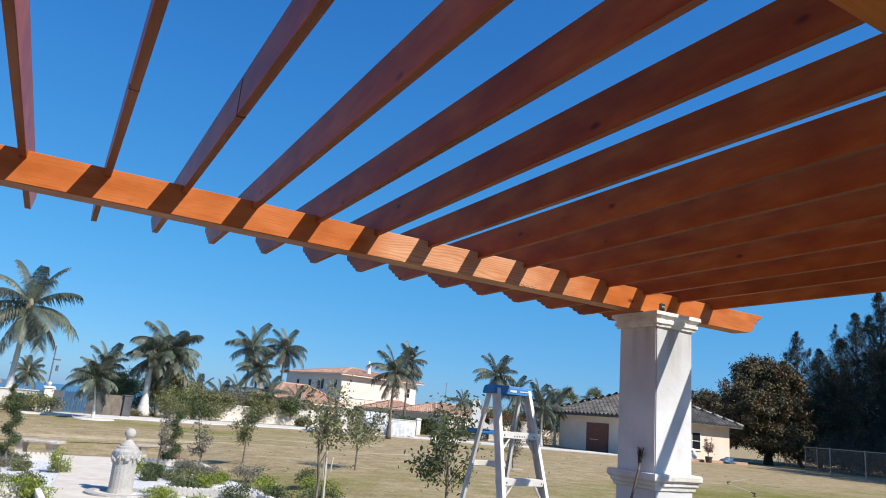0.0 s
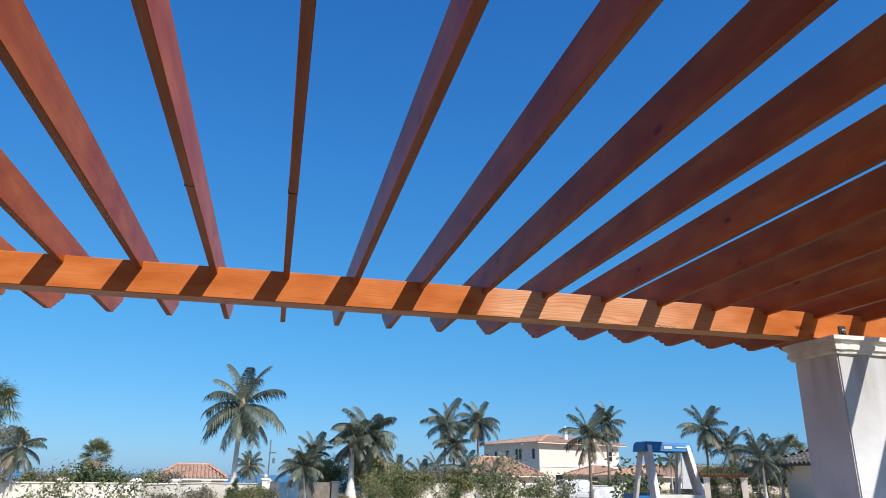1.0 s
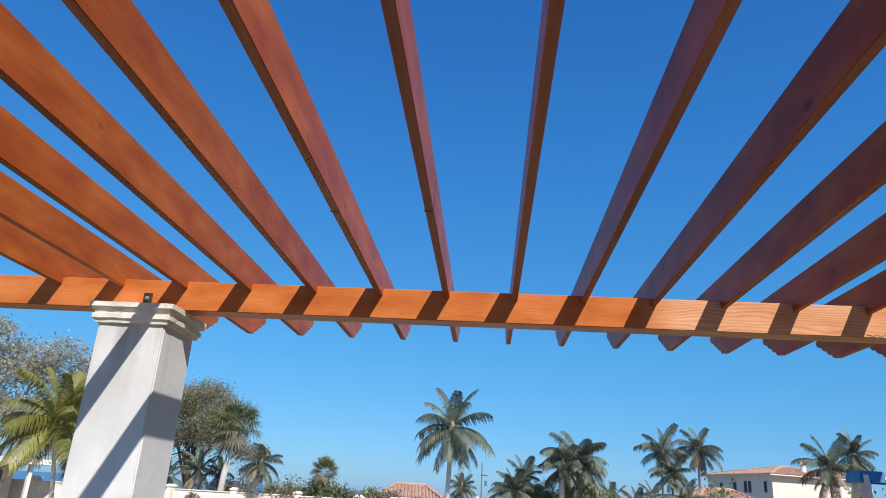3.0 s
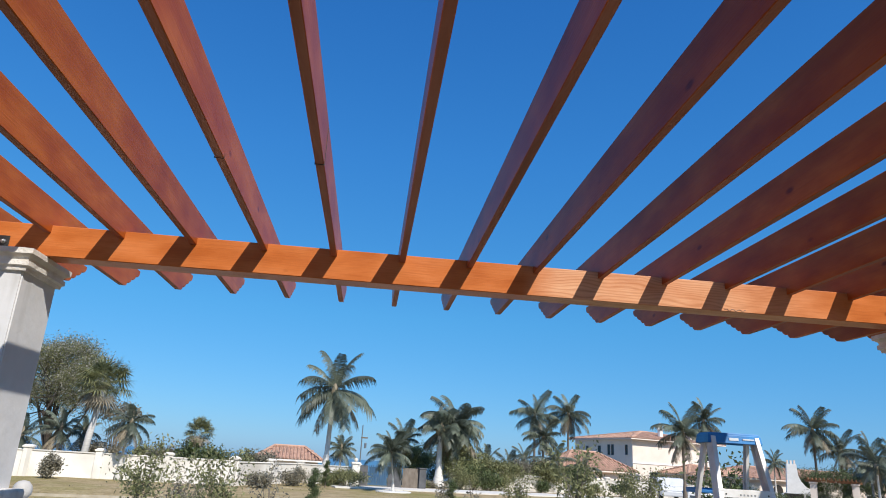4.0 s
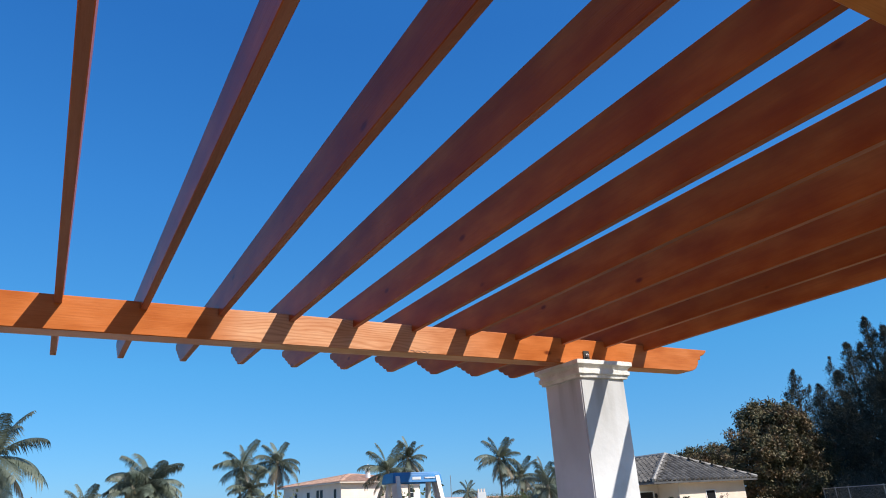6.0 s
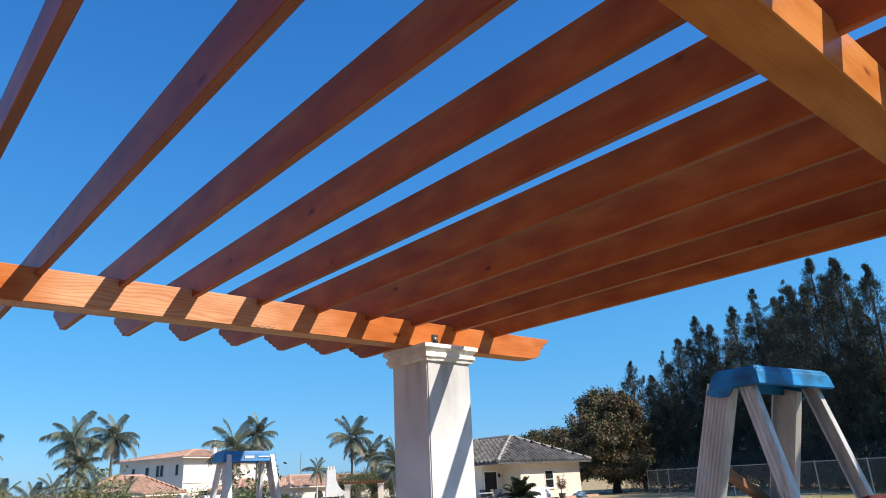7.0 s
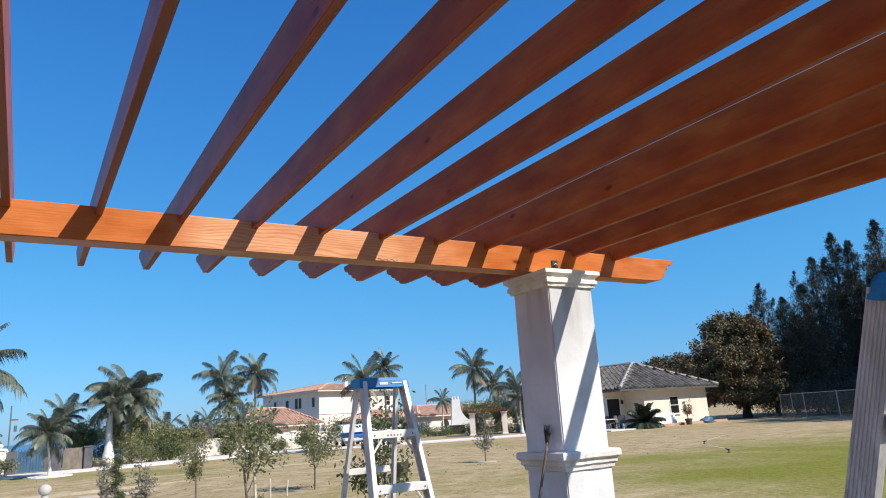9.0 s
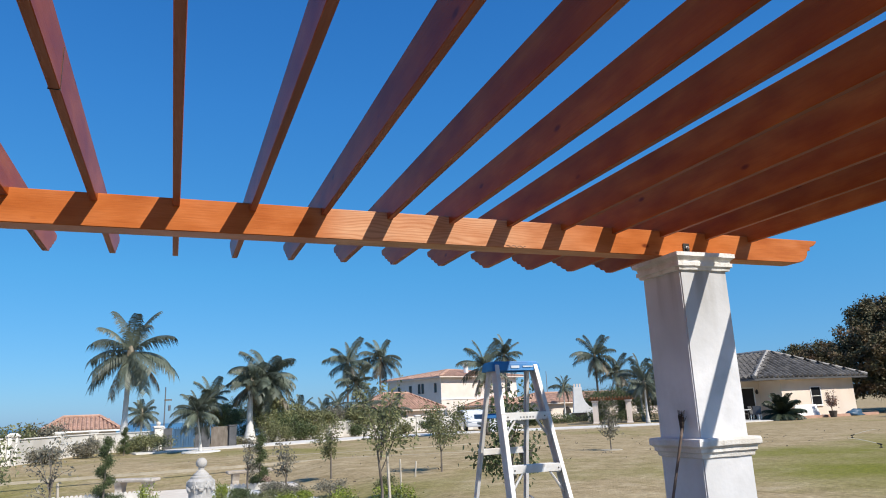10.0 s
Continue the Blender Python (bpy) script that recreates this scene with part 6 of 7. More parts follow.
# ---------------------------------------------------------------- lawn trees and garden
for k, (x, y, h, w, n, mt, st) in enumerate(((3.25, 14.2, 1.55, 0.8, 420, LEAFOLIVE, False), (2.2, 5.9, 2.15, 1.1, 360, LEAFOLIVE, True), (5.65, 12.6, 1.62, 1.6, 720, LEAFOLIVE, False),
                                             (3.65, 4.63, 1.75, 1.45, 480, LEAF, False), (12.5, 15.4, 1.6, 0.95, 260, LEAFGREY, False), (1.9, 12.9, 1.35, 0.6, 180, LEAFGREY, False),
                                             (1.15, 13.6, 1.3, 0.6, 160, LEAFGREY, False))):
    sapling(x, y, h, w, n, 300 + k, mt, stake=st, low=0.6 if st else 0.2 if x > 12 else 0.38)
for k, (az, d, h, w, n, st) in enumerate(((-16.3, 12.6, 1.85, 1.5, 480, False), (-11.2, 12.6, 1.72, 1.4, 420, True), (-7.2, 13.4, 1.5, 0.8, 60, True), (-13.6, 17.0, 1.5, 1.1, 220, False))):
    x, y = polar(az, d)
    sapling(x, y, h, w, n, 320 + k, LEAFGREY if k > 1 else LEAFOLIVE, stake=st, label="young sparse tree tied to a pale stake" if st else "young twiggy tree with olive leaves")
tagged(part("mulch_ring", lathe(bmesh.new(), [(0.36, -0.02), (0.34, 0.03), (0.24, 0.035), (0.02, 0.03)], 20, pose(12.5, 15.4, 0)), LAWNEDGE), "ring of pale gravel round a young tree", "mulch ring")
tagged(part("mulch_ring", lathe(bmesh.new(), [(0.9, -0.02), (0.88, 0.05), (0.6, 0.06), (0.02, 0.05)], 20, pose(*polar(2.35, 36), 0)), GRAVEL), "ring of white gravel round a small palm", "mulch ring")


def garden_stake(x, y, h, r, lean, material, label):
    """A short stake driven into the lawn, with a chamfered top."""
    z = ground_height(x, y)
    ob = part("garden_stake", tube(bmesh.new(), [(0, 0, -0.1), (lean * 0.5, 0, h * 0.5), (lean, 0, h - 0.02), (lean, 0, h)], [r, r, r, r * 0.5], 7), material)
    ob.location = (x, y, z)
    tagged(ob, label, "stake", "garden stakes")


garden_stake(3.5, 9.1, 0.62, 0.018, -0.01, STAKE, "thin grey wooden stake standing in the lawn")
garden_stake(4.69, 11.8, 0.34, 0.02, 0.03, STAKE, "short pale marker stake in the lawn")


def plant_pot(x, y, r, h):
    p = empty("plant_pot", pose(x, y, 0), "dark round plant pot on the lawn", "pot")
    part("body", lathe(bmesh.new(), [(r * 0.7, 0), (r * 0.95, h * 0.8), (r, h * 0.85), (r, h), (r * 0.88, h), (r * 0.85, h * 0.9)], 14), POTCLAY, p)
    return p


plant_pot(8.3, 13.2, 0.2, 0.38)
plant_pot(40.4, 30.55, 0.26, 0.42)


def spiral_topiary(x, y, h, seed):
    """A clipped spiral: a rising helix of leaves round a thin stem."""
    rng = np.random.default_rng(seed)
    ob = empty("spiral_topiary", pose(x, y, ground_height(x, y)), "dark green clipped spiral topiary", "topiary", "spiral topiaries")
    part("stem", tube(bmesh.new(), [(0, 0, -0.02), (0.01, 0, h)], [0.025, 0.008], 6), BARK, ob)
    cs = []
    for k in range(150):
        t = k / 149
        r = 0.15 * (1 - t) + 0.03
        a = t * 2 * math.pi * 3.2
        cs.append((math.cos(a) * r, math.sin(a) * r, 0.12 + (h - 0.14) * t))
    v, f = leaves(rng, cs, (0.055, 0.055, 0.042), 9000, 0.017)
    leafy_mesh("foliage", v, f, LEAF, ob)


spiral_topiary(*polar(-3.95, 17.6), 1.46, 1)
spiral_topiary(*polar(6.87, 18.0), 1.35, 2)
spiral_topiary(*polar(-3.0, 37), 1.3, 3)


def bench(x, y, turn):
    b = empty("stone_bench", pose(x, y, ground_height(x, y), 0, 0, turn), "pale cast-stone garden bench with curved legs", "bench", "garden benches")
    bm = box(bmesh.new(), -0.58, 0.58, -0.19, 0.19, 0.375, 0.45, 0.02)
    part("seat", bm, BENCHSTONE, b)
    for s in (-0.36, 0.36):
        prof = [(-0.15, 0), (-0.17, 0.05), (-0.11, 0.09), (-0.09, 0.2), (-0.12, 0.3), (-0.17, 0.375), (0.17, 0.375), (0.12, 0.3), (0.09, 0.2), (0.11, 0.09), (0.17, 0.05), (0.15, 0)]
        bm = extrude_profile(bmesh.new(), prof, 0.17, "X")
        l = part("leg", bm, BENCHSTONE, b)
        l.location = (s, 0, 0)
    return b


bench(1.37, 15.5, 6)
bench(-1.36, 15.1, -30)

# carved finial on its pedestal, with the low basin round it
fx, fy = -0.08, 8.9
fin = empty("garden_finial", pose(fx, fy, 0), "carved pale stone finial topped by a ball", "garden ornament")
part("ball", lathe(bmesh.new(), [(0.02, 0.665), (0.05, 0.675), (0.08, 0.70), (0.092, 0.745), (0.08, 0.79), (0.05, 0.82), (0.01, 0.832)], 20), STONE, fin, smooth=True)
part("neck", lathe(bmesh.new(), [(0.17, 0.50), (0.165, 0.53), (0.13, 0.545), (0.125, 0.57), (0.10, 0.585), (0.07, 0.62), (0.045, 0.64), (0.05, 0.668)], 20), STONE, fin)
part("body", lathe(bmesh.new(), [(0.205, -0.28), (0.2, -0.2), (0.188, -0.12), (0.186, 0.1), (0.19, 0.25), (0.20, 0.34), (0.215, 0.40), (0.218, 0.46), (0.20, 0.48), (0.175, 0.502)], 20), STONE, fin)
bm = bmesh.new()
for k in range(6):
    a0, a1 = math.pi * k / 3, math.pi * (k + 1) / 3
    # festoon, rosette and hanging leaf
    line = [(0.212 * math.cos(a0 + (a1 - a0) * q), 0.212 * math.sin(a0 + (a1 - a0) * q), 0.425 - 0.10 * math.sin(math.pi * q)) for q in (0, 0.2, 0.4, 0.6, 0.8, 1)]
    tube(bm, line, [0.014, 0.024, 0.033, 0.033, 0.024, 0.014], 7)
    lathe(bm, [(0.005, -0.014), (0.036, -0.006), (0.030, 0.010), (0.012, 0.014)], 7, pose(0.216 * math.cos(a0), 0.216 * math.sin(a0), 0.432, 0, 90, math.degrees(a0)))
    tube(bm, [(0.212 * math.cos(a0), 0.212 * math.sin(a0), 0.42), (0.210 * math.cos(a0), 0.210 * math.sin(a0), 0.35), (0.198 * math.cos(a0), 0.198 * math.sin(a0), 0.27)], [0.016, 0.024, 0.004], 6)
part("swag", bm, STONE, fin, "carved leaf swags")
part("foot", square_loft(bmesh.new(), [(0.22, -0.4), (0.22, -0.3), (0.18, -0.27)]), STONE, fin)
bm = bmesh.new()
for r0, r1, z0, z1 in ((0.40, 0.52, -0.03, 0.13),):
    lathe(bm, [(r1, z0), (r1 + 0.02, z1 - 0.04), (r1 + 0.02, z1), (r0, z1), (r0 - 0.02, z1 - 0.05), (r0 - 0.02, 0.03)], 28)
tagged(part("basin", bm, STONE), "low round stone basin below the finial", "basin").location = (fx, fy - 0.1, Z_BED)

# stone ball on a low pier
px, py = polar(-24.0, 11.6)
pier = empty("ball_pier", pose(px, py, 0), "low stone pier topped by a grey stone ball", "garden ornament")
part("pier", square_loft(bmesh.new(), [(0.16, -0.05), (0.16, 0.55), (0.22, 0.57), (0.22, 0.63), (0.1, 0.66)]), STONE, pier)
part("ball", lathe(bmesh.new(), [(0.03, 0.65), (0.09, 0.675), (0.125, 0.73), (0.13, 0.78), (0.115, 0.84), (0.07, 0.89), (0.01, 0.905)], 20), STONE, pier, smooth=True)

# gravel beds, borders and the sandy path
bm = bmesh.new()
bm.faces.new([bm.verts.new((x, y, Z_BED + 0.09)) for x, y in ((-6.0, 5.2), (2.4, 5.0), (2.5, 9.8), (1.9, 14.2), (-5.0, 14.2))])
ret = bmesh.ops.extrude_face_region(bm, geom=bm.faces[:])
bmesh.ops.translate(bm, vec=(0, 0, -0.12), verts=[v for v in ret["geom"] if isinstance(v, bmesh.types.BMVert)])
bmesh.ops.recalc_face_normals(bm, faces=bm.faces[:])
tagged(part("gravel_bed", bm, GRAVEL), "bed of white gravel planted with small shrubs", "gravel bed", kind="structure")
tagged(part("path", ribbon(bmesh.new(), smooth_line([(-7, 14.9), (-2, 14.9), (1.6, 14.9), (2.6, 14.6)]), 1.5, Z_BED - 0.05, Z_BED + 0.075), SAND), "sandy path in front of the benches", "path", kind="structure")
tagged(part("path", ribbon(bmesh.new(), smooth_line([(-0.35, 14.3), (-0.4, 12), (-0.6, 9.0), (-0.9, 6.0)]), 1.0, Z_BED - 0.05, Z_BED + 0.1), SAND), "sandy path between the gravel beds", "path", kind="structure")


def border(p, q):
    """Bed edging of small rounded concrete pieces."""
    m, length = frame_to(p, q)
    b = empty("bed_border", Matrix.Translation((0, 0, Z_BED)) @ m, "white scalloped concrete bed edging", "edging", "bed borders")
    part("footing", box(bmesh.new(), 0, length, -0.035, 0.035, 0.0, 0.2, 0.008), KERB, b)
    n = int(length / 0.09)
    bm = tube(bmesh.new(), [(0, -0.04, 0.205), (0, 0.04, 0.205)], [0.04, 0.04], 8)
    me = bpy.data.meshes.new("edging_piece")
    bm.to_mesh(me)
    bm.free()
    me.materials.append(KERB)
    for k in range(n):
        e = new("edging_piece", me)
        e.parent = b
        e.location = (0.045 + k * 0.09, 0, 0)


for p, q in (((-3.4, 7.75), (-1.3, 8.35)), ((0.45, 8.9), (2.05, 8.15)), ((2.05, 8.15), (2.25, 6.4)), ((-1.3, 8.35), (-1.2, 6.6)), ((0.5, 14.0), (1.9, 13.9)), ((-4.6, 14.0), (-1.0, 14.1))):
    border(p, q)

for k, (x, y, w, h, mt) in enumerate(((-0.95, 9.5, 0.5, 0.62, LEAFBRIGHT), (0.42, 9.7, 0.42, 0.5, LEAFBRIGHT), (2.4, 8.6, 0.7, 0.42, LEAFBRIGHT), (3.0, 7.6, 0.8, 0.5, LEAFBRIGHT), (1.7, 7.4, 0.7, 0.4, LEAF),
                                      (-1.5, 7.4, 0.8, 0.42, LEAFBRIGHT), (-2.4, 6.9, 0.9, 0.5, LEAF), (-2.1, 8.9, 0.5, 0.35, LEAF), (-3.2, 9.0, 0.7, 0.45, LEAFOLIVE), (0.9, 9.4, 0.5, 0.35, LEAF),
                                      (1.5, 9.2, 0.6, 0.36, LEAFOLIVE), (2.0, 9.8, 0.6, 0.35, LEAFGREY), (3.3, 8.9, 0.6, 0.4, LEAFOLIVE), (1.55, 11.2, 0.5, 0.4, LEAFRED),
                                      (2.7, 6.9, 0.9, 0.45, LEAF), (0.8, 6.6, 0.7, 0.35, LEAFBRIGHT), (-3.8, 7.6, 0.8, 0.5, LEAFBRIGHT), (1.75, 10.6, 0.6, 0.3, LEAFGREY), (2.6, 10.4, 0.8, 0.38, LEAFGREY), (-2.9, 7.9, 0.7, 0.4, LEAFBRIGHT), (-2.0, 7.9, 0.5, 0.3, LEAF), (1.0, 8.2, 0.6, 0.3, LEAF), (1.5, 8.5, 0.5, 0.32, LEAFBRIGHT), (1.7, 10.0, 0.5, 0.35, LEAFGREY), (-1.9, 10.0, 0.6, 0.3, LEAFGREY), (-2.7, 9.9, 0.7, 0.35, LEAF), (2.3, 7.7, 0.6, 0.4, LEAF), (0.5, 7.4, 0.6, 0.28, LEAFBRIGHT), (-3.6, 8.4, 0.6, 0.3, LEAF), (-2.5, 9.4, 0.5, 0.3, LEAFBRIGHT), (-1.6, 9.6, 0.45, 0.28, LEAFOLIVE), (-3.0, 10.4, 0.6, 0.3, LEAFOLIVE), (0.6, 9.0, 0.4, 0.25, LEAF), (1.1, 9.1, 0.5, 0.28, LEAFOLIVE), (1.9, 8.9, 0.5, 0.3, LEAFBRIGHT), (0.8, 10.0, 0.45, 0.3, LEAF), (1.5, 10.2, 0.5, 0.35, LEAFGREY), (-1.4, 8.3, 0.5, 0.3, LEAF))):
    y = 6.0 + (y - 6.0) * (1.6 if x < 2.3 else 1.15)
    bush(x, y, w * 0.8, h * 0.8, 1500, 0.02, mt, 400 + k, {"bright_hedge_leaves": "bright yellow-green clipped shrub in white gravel", "reddish_leaves": "reddish-leaved shrub in the gravel bed"}.get(mt.name, "small green shrub in the gravel bed"), group="bed shrubs", category="shrub", clumps=20, ground_z=ground_height(x, y) + 0.05)

rs = random.Random(8)
for k in range(30):
    x, y = rs.uniform(-5.2, 2.3), rs.uniform(7.0, 13.6)
    if abs(x + 0.45) < 0.75 or (abs(x - fx) < 0.6 and abs(y - fy) < 0.7):
        continue
    w, h = rs.uniform(0.25, 0.5), rs.uniform(0.12, 0.28)
    mt = rs.choice((LEAF, LEAFBRIGHT, LEAFOLIVE, LEAFOLIVE, LEAFGREY, LEAFGREY))
    ob = bush(x, y, w, h, 700, 0.018, mt, 600 + k, {"bright_hedge_leaves": "small yellow-green plant in white gravel", "grey_olive_leaves": "small grey-leaved plant in white gravel"}.get(mt.name, "small green plant in the gravel bed"), group="bed plants", category="plant", clumps=14, ground_z=Z_BED + 0.06)
    if k % 3 == 0:
        g = np.random.default_rng(700 + k)
        cs = [(g.normal(0, w * 0.25), g.normal(0, w * 0.25), h * g.uniform(0.75, 1.05)) for _ in range(7)]
        v, f = leaves(g, cs, (0.012, 0.012, 0.008), 70, 0.016)
        leafy_mesh("blossom", v, f, WHITE, ob, "small white blossoms")

# shrubs along the wall, by the gate and round the bungalow
for k, (az, d, w, h, mt) in enumerate(((-1.4, 39.0, 2.0, 1.0, LEAFOLIVE), (-2.4, 39.5, 1.6, 0.7, LEAFOLIVE), (-5.4, 37.0, 1.2, 0.9, LEAFGREY), (-8.0, 33.0, 1.2, 0.7, LEAFGREY), (4.2, 44, 1.4, 0.5, LEAFOLIVE), (4.9, 45, 1.2, 0.45, LEAFGREY),
                                      (-22.4, 33.0, 0.8, 1.0, LEAFGREY), (10, 47.5, 1.2, 0.8, LEAF), (14, 49, 1.0, 0.7, LEAF), (18, 50, 1.2, 0.8, LEAFOLIVE), (20, 51, 1.6, 0.9, LEAF),
                                      (4.9, 47.5, 1.8, 1.5, LEAF), (6.7, 47.2, 2.2, 1.8, LEAFOLIVE), (7.5, 44.5, 2.2, 1.4, LEAFOLIVE), (8.6, 45.4, 2.0, 1.7, LEAF), (9.7, 46.0, 2.0, 1.3, LEAF), (10.8, 46.8, 1.8, 1.2, LEAFOLIVE), (23.0, 55, 3.4, 1.7, LEAF), (25.0, 58, 3.0, 1.6, LEAF), (28.8, 60, 2.4, 1.2, LEAF), (34.5, 58, 3.0, 1.1, LEAF), (36.5, 58, 3.4, 1.2, LEAF), (30.6, 62, 2.4, 0.9, LEAF), (33, 61, 2.5, 1.0, LEAF))):
    x, y = polar(az, d)
    bush(x, y, w, h, 2600, 0.055, mt, 450 + k, "loose shrub along the garden wall", group="wall shrubs", category="shrub")


def hedge(p, q, deep, h, seed):
    """A clipped hedge: leaves filling a long block."""
    rng = np.random.default_rng(seed)
    m, length = frame_to(p, q)
    ob = empty("hedge", m, "dark green clipped hedge in front of the villa", "hedge")
    cs = np.stack([rng.uniform(0, length, 260), rng.uniform(-deep / 2, deep / 2, 260), rng.uniform(0.1, h, 260)], 1)
    bm = bmesh.new()
    for k in range(int(length / 0.5)):
        tube(bm, [(0.25 + k * 0.5, 0, -0.1), (0.25 + k * 0.5, 0.03, h * 0.8)], [0.03, 0.01], 5)
    tagged(part("branch_work", bm, DARKBARK, ob), kind="stuff")
    v, f = leaves(rng, cs, (0.12, 0.09, 0.07), 9000, 0.06)
    leafy_mesh("foliage", v, f, LEAF, ob)


hedge(polar(25.7, 57), polar(28.8, 57.5), 0.8, 1.25, 91)


def cycad(x, y, r, seed):
    rng = random.Random(seed)
    ob = empty("cycad", pose(x, y, 0), "dark spiky sago cycad beside the bungalow", "shrub")
    part("stem", lathe(bmesh.new(), [(0.2, 0), (0.24, 0.2), (0.15, 0.4)], 8), DARKBARK, ob)
    for k in range(64):
        f = new("frond", FRONDS["dark"][rng.choice((0, 1, 1, 2, 3, 4))])
        f.parent = ob
        s = r * rng.uniform(0.75, 1.1)
        f.matrix_local = Matrix.Translation((0, 0, 0.3)) @ pose(0, 0, 0, 0, 0, k * 137.5) @ Matrix.Diagonal((s, s, s, 1))


cycad(35.8, 30.4, 1.5, 3)
x, y = 40.4, 30.6
sapling(x, y, 1.6, 1.0, 300, 351, LEAFRED, label="small pinkish-leaved tree in front of the bungalow", leaf=0.07, trunk=0.03)

# covered vehicle and dark car by the drive
def covered_cart(m):
    ob = empty("covered_cart", m, "small vehicle under a white crumpled tarpaulin", "vehicle")
    bm = bmesh.new()
    bmesh.ops.create_grid(bm, x_segments=26, y_segments=18, size=0.5)
    for v in bm.verts:
        u, w = v.co.x * 2, v.co.y * 2
        e = max(abs(u), abs(w))
        z = 0.92 * (1 - max(0.0, (e - 0.72) / 0.28) ** 1.5)
        z *= 0.9 + 0.1 * math.cos(u * 2.2)
        f = noise.noise((u * 3.5, w * 3.5, 0.5)) * 0.09 + 0.04 * noise.noise((u * 8, w * 8, 2.5))
        v.co = Vector((u * 0.9 + 0.1 * max(0, e - 0.8) * math.sin(w * 18), w * 0.7 + 0.1 * max(0, e - 0.8) * math.sin(u * 22), max(0.0, z + f)))
    part("tarpaulin", bm, TARP, ob, smooth=True)
    for sx in (-0.6, 0.6):
        for sy in (-0.5, 0.5):
            part("wheel", lathe(bmesh.new(), [(0.05, -0.07), (0.22, -0.06), (0.22, 0.06), (0.05, 0.07)], 14, pose(sx, sy, 0.22, 90)), RUBBER, ob)
    return ob


covered_cart(pose(19.1, 37.3, 0.07, 0, 0, -14))


def parked_car(m):
    ob = empty("car", m, "white parked car on the drive beside a tarpaulin", "car")
    prof = [(-2.1, 0.28), (-2.15, 0.6), (-1.9, 0.85), (-1.25, 0.92), (-0.7, 1.36), (0.75, 1.40), (1.3, 0.98), (2.0, 0.86), (2.15, 0.6), (2.1, 0.28)]
    bm = extrude_profile(bmesh.new(), prof, 1.7, "Y")
    bmesh.ops.bevel(bm, geom=bm.edges[:], offset=0.06, segments=2, affect="EDGES")
    part("body", bm, CARPAINT, ob)
    for s in (-1, 1):
        prof = [(-1.05, 0.95), (-0.65, 1.28), (0.7, 1.32), (1.1, 1.0)]
        bm = extrude_profile(bmesh.new(), prof, 0.02, "Y")
        w = part("side_window", bm, GLASS, ob)
        w.location = (0, s * 0.856, 0)
    for sx in (-1.3, 1.3):
        for sy in (-0.76, 0.76):
            wh = part("wheel", lathe(bmesh.new(), [(0.18, -0.1), (0.32, -0.09), (0.32, 0.09), (0.18, 0.1)], 18, pose(sx, sy, 0.32, 90)), RUBBER, ob)
            part("rim", lathe(bmesh.new(), [(0.02, -0.105), (0.18, -0.101), (0.18, 0.101), (0.02, 0.105)], 12, pose(sx, sy, 0.32, 90)), STEEL, wh)
    for s in (-0.6, 0.6):
        part("headlight", box(bmesh.new(), -2.19, -2.12, s - 0.15, s + 0.15, 0.62, 0.74, 0.01), WHITE, ob)


parked_car(pose(19.0, 41.4, 0.06, 0, 0, 78))

# ---------------------------------------------------------------- things on the near ladder and by the column
def cloth(name, label, material, outline, m, seed, category):
    """Draped cloth: a creased sheet swept along a line of (along, up) points."""
    bm = bmesh.new()
    rows = []
    n = 14
    for i, (u, z, w) in enumerate(outline):
        row = []
        for k in range(n + 1):
            t = k / n - 0.5
            f = noise.noise((t * 7 + seed, i * 0.45, seed)) * 0.022 + 0.012 * math.sin(t * 21 + i * 0.7)
            row.append(bm.verts.new((t * w, u + f, z + 0.4 * f)))
        rows.append(row)
    for r0, r1 in zip(rows, rows[1:]):
        for k in range(n):
            bm.faces.new((r0[k], r0[k + 1], r1[k + 1], r1[k]))
    bmesh.ops.solidify(bm, geom=bm.faces[:], thickness=0.006)
    ob = part(name, bm, material, None, smooth=True)
    ob.matrix_world = m
    return tagged(ob, label, category)


cloth("towel", "pale teal towel hanging over the ladder shelf", TOWEL, [(-0.04, 0.006, 0.09), (-0.01, 0.010, 0.10), (0.012, 0.002, 0.11), (0.022, -0.04, 0.11), (0.026, -0.08, 0.10), (0.034, -0.12, 0.09), (0.036, -0.15, 0.06)], TURN @ pose(1.30, -3.396, 1.40, 0, 0, 176), 2.0, "towel")
cloth("rag", "dark grey-green rag draped over the ladder shelf", DARKRAG, [(-0.06, 0.006, 0.045), (-0.04, 0.026, 0.06), (-0.008, 0.030, 0.065), (0.022, 0.012, 0.062), (0.034, -0.035, 0.05), (0.040, -0.07, 0.035), (0.044, -0.095, 0.015)], TURN @ pose(1.315, -3.392, 1.402, 0, 0, 180), 5.0, "rag")
# crumpled red cloth and orange handle on the shelf
bm = bmesh.new()
bmesh.ops.create_icosphere(bm, subdivisions=4, radius=1.0)
for v in bm.verts:
    r = 1 + 0.35 * noise.noise(v.co * 2.6) + 0.12 * noise.noise(v.co * 7.0)
    v.co = Vector((v.co.x * 0.10 * r, v.co.y * 0.085 * r, max(-0.003, v.co.z * 0.024 * r)))
ob = part("crumpled_cloth", bm, REDCLOTH, None, smooth=True)
ob.matrix_world = TURN @ pose(1.40, -3.285, 1.391, 0, 0, 40)
tagged(ob, "crumpled red-brown cloth lying on the ladder shelf", "cloth")
bm = bmesh.new()
tube(bm, [(0.03 * math.cos(a), 0.022 * math.sin(a), 0) for a in (k * math.pi / 6 for k in range(13))], [0.008] * 13, 6, False)
ob = part("orange_ring", bm, ORANGE, None, smooth=True)
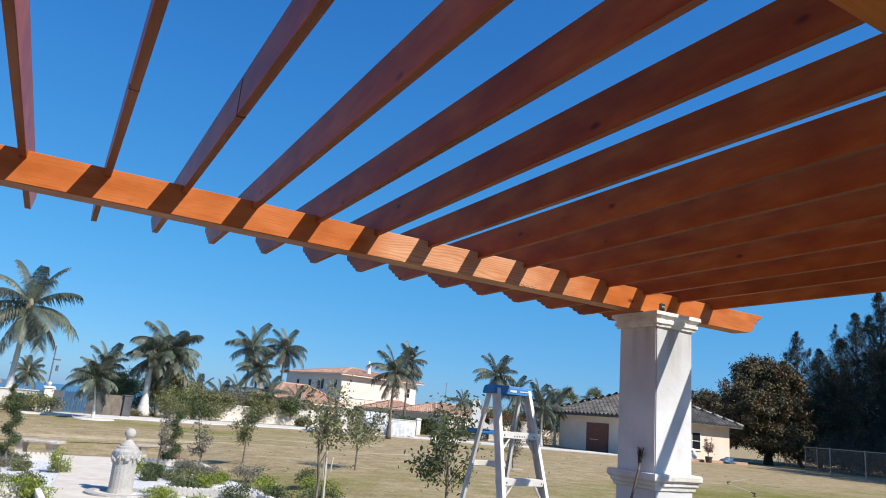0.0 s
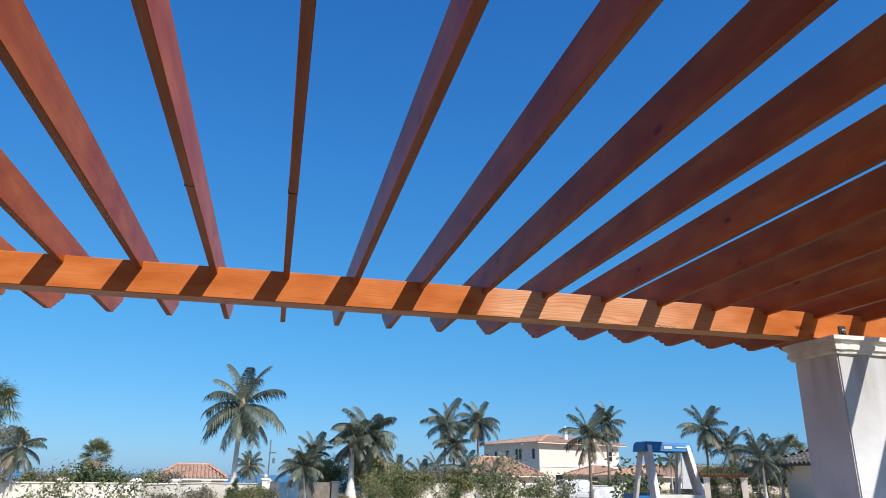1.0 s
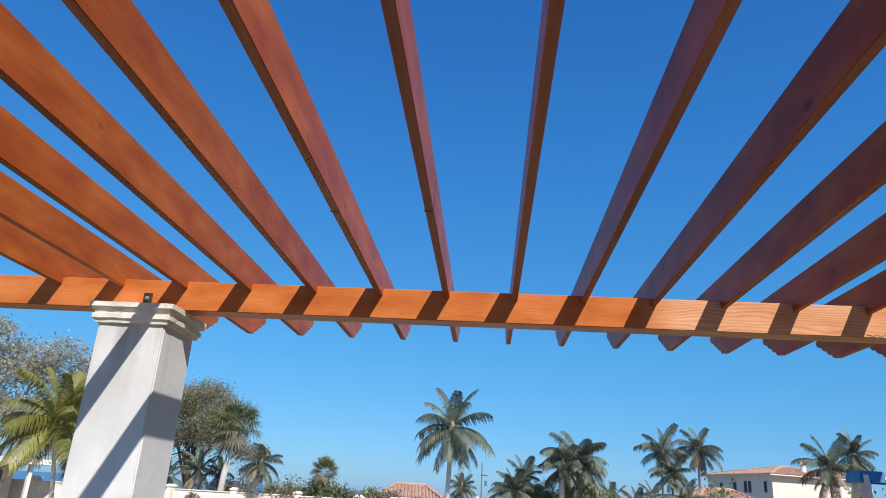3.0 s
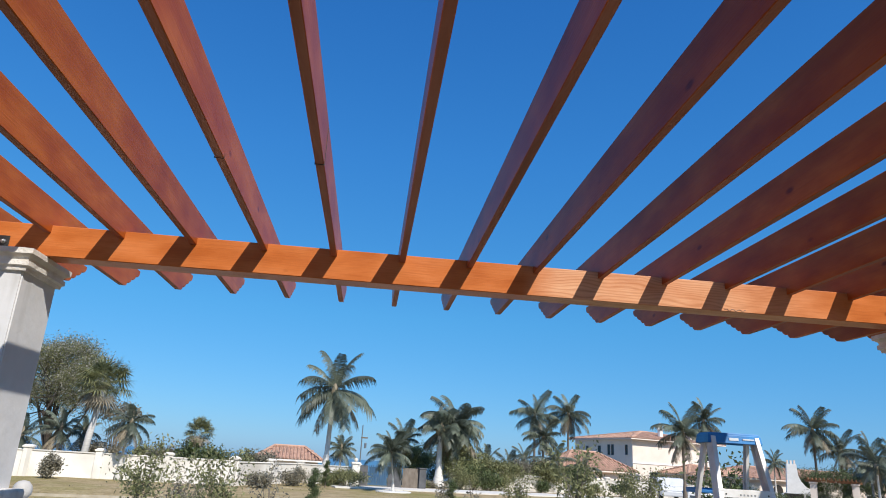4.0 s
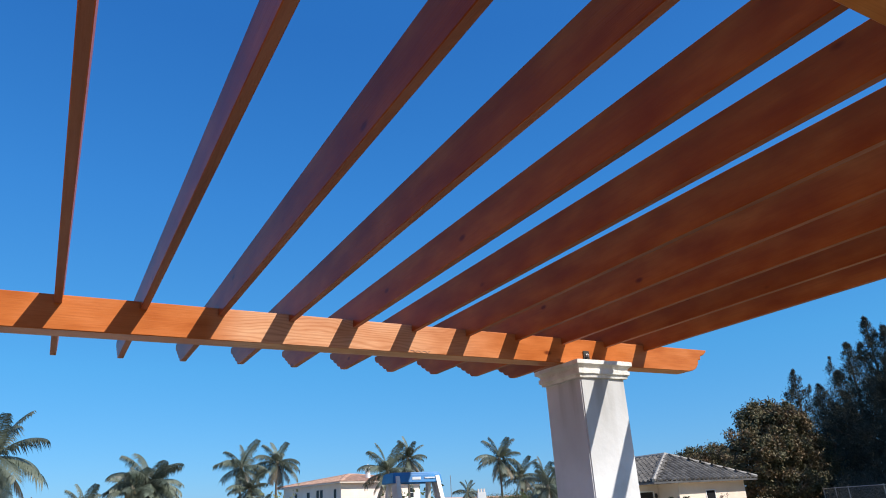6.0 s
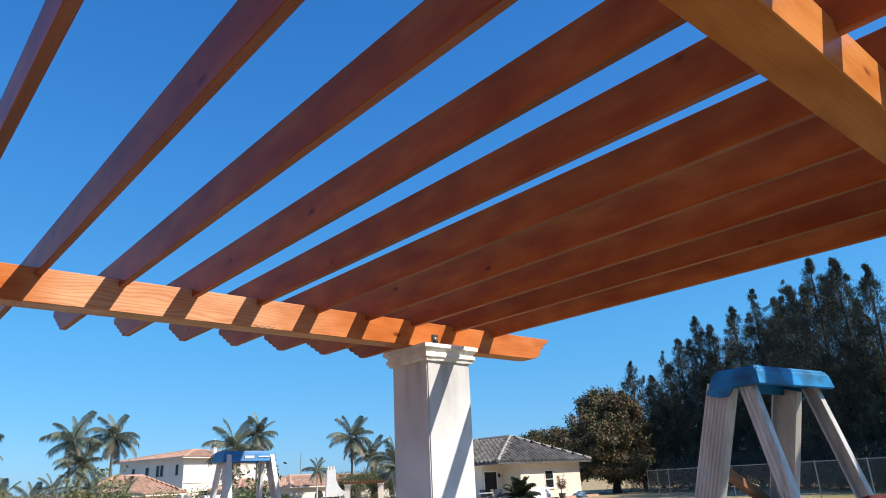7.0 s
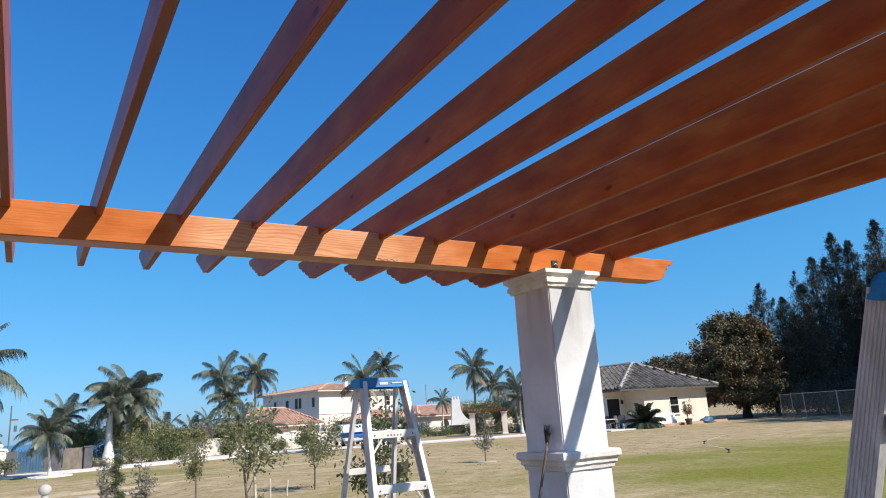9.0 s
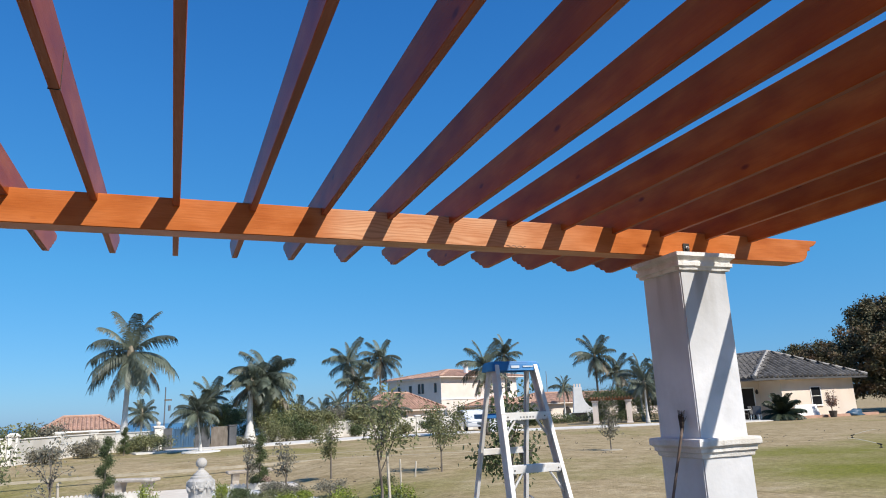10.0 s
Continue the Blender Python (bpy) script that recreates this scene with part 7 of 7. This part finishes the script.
ob.matrix_world = TURN @ pose(1.296, -3.245, 1.398)
tagged(ob, "orange plastic ring handle lying on the shelf", "handle")
# board lying across the ladder
bm = box(bmesh.new(), -0.16, 0.16, -0.012, 0.012, -0.014, 0.014, 0.003)
ob = part("board", bm, RAWWOOD)
ob.matrix_world = TURN @ pose(1.46, -2.86, 1.455, 0, 22, 6)
tagged(ob, "short brown board leaning inside the ladder", "board")
# long-handled brush leaning on the column
brush = empty("brush", pose(2.27, 0.06, 0.0), "worn brush with dark bristles leaning against the column", "brush")
part("handle", tube(bmesh.new(), [(0, 0, 0.02), (0.13, -0.03, 0.5), (0.235, -0.048, 0.86), (0.325, -0.07, 1.2), (0.35, -0.06, 1.25)], [0.009] * 5, 8), STICK, brush)
bm = bmesh.new()
for k in range(60):
    a, q = k * 2.4, math.sqrt(k / 60)
    u, w = math.cos(a) * q * 0.012, math.sin(a) * q * 0.022
    tube(bm, [(0.345 + u * 0.4, -0.058 + w * 0.4, 1.215), (0.358 + u, -0.052 + w, 1.29), (0.366 + u * 1.2, -0.048 + w * (1.6 + 0.5 * math.sin(k * 5.1)), 1.34 + 0.03 * math.sin(k * 3.7))], [0.003, 0.003, 0.0012], 4)
part("bristles", bm, DARKBARK, brush, "matted dark bristles")


def sprinkler(x, y, aim):
    """A small lawn sprinkler with its thin water jet."""
    z = ground_height(x, y)
    ob = empty("lawn_sprinkler", pose(x, y, z, 0, 0, aim) @ Matrix.Diagonal((0.75, 0.75, 0.75, 1)), "small black sprinkler throwing a thin jet of water", "sprinkler", "lawn sprinklers")
    part("base", lathe(bmesh.new(), [(0.06, 0.0), (0.065, 0.02), (0.02, 0.04), (0.018, 0.10)], 10), RUBBER, ob)
    part("nozzle", tube(bmesh.new(), [(-0.05, 0, 0.11), (0.06, 0, 0.13), (0.12, 0, 0.16)], [0.025, 0.025, 0.012], 7), RUBBER, ob)
    part("water_jet", tube(bmesh.new(), [(0.12, 0, 0.16), (0.4, 0, 0.24), (0.7, 0, 0.31), (1.0, 0, 0.36)], [0.006, 0.006, 0.005, 0.002], 5), WHITE, ob, "thin white jet of water")


sprinkler(17.3, 9.85, 135)
sprinkler(20.9, 13.6, -40)

# things against the bungalow's front wall
bm = box(bmesh.new(), -1.0, 1.0, -0.02, 0.02, 0, 0.82, 0.006)
ob = part("white_board", bm, WHITE)
ob.matrix_world = pose(39.3, 31.45, 0.1, -20, 0, 0)
tagged(ob, "white board leaning against the bungalow wall", "board")
bm = bmesh.new()
bmesh.ops.create_icosphere(bm, subdivisions=3, radius=1.0)
for v in bm.verts:
    r = 1 + 0.4 * noise.noise(v.co * 1.8) + 0.15 * noise.noise(v.co * 5.0)
    v.co = Vector((v.co.x * 0.75 * r, v.co.y * 0.35 * r, max(-0.02, v.co.z * 0.42 * r)))
ob = part("tarpaulin", bm, GATEBLUE, None, smooth=True)
ob.location = (43.2, 31.2, 0.03)
tagged(ob, "crumpled blue tarpaulin lying by the bungalow", "tarpaulin")

# dry leaves and twigs lying on the lawn
rng = np.random.default_rng(77)
spots = [(x, y, ground_height(x, y) + 0.02) for x, y in zip(rng.uniform(-12, 26, 260), rng.uniform(12, 34, 260))]
v, f = leaves(rng, spots, (0.10, 0.10, 0.012), 700, 0.032)
litter = leafy_mesh("fallen_leaves", v, f, BARK, None)
tagged(litter, "dry brown leaves and twigs scattered over the lawn", "leaf litter", kind="stuff")
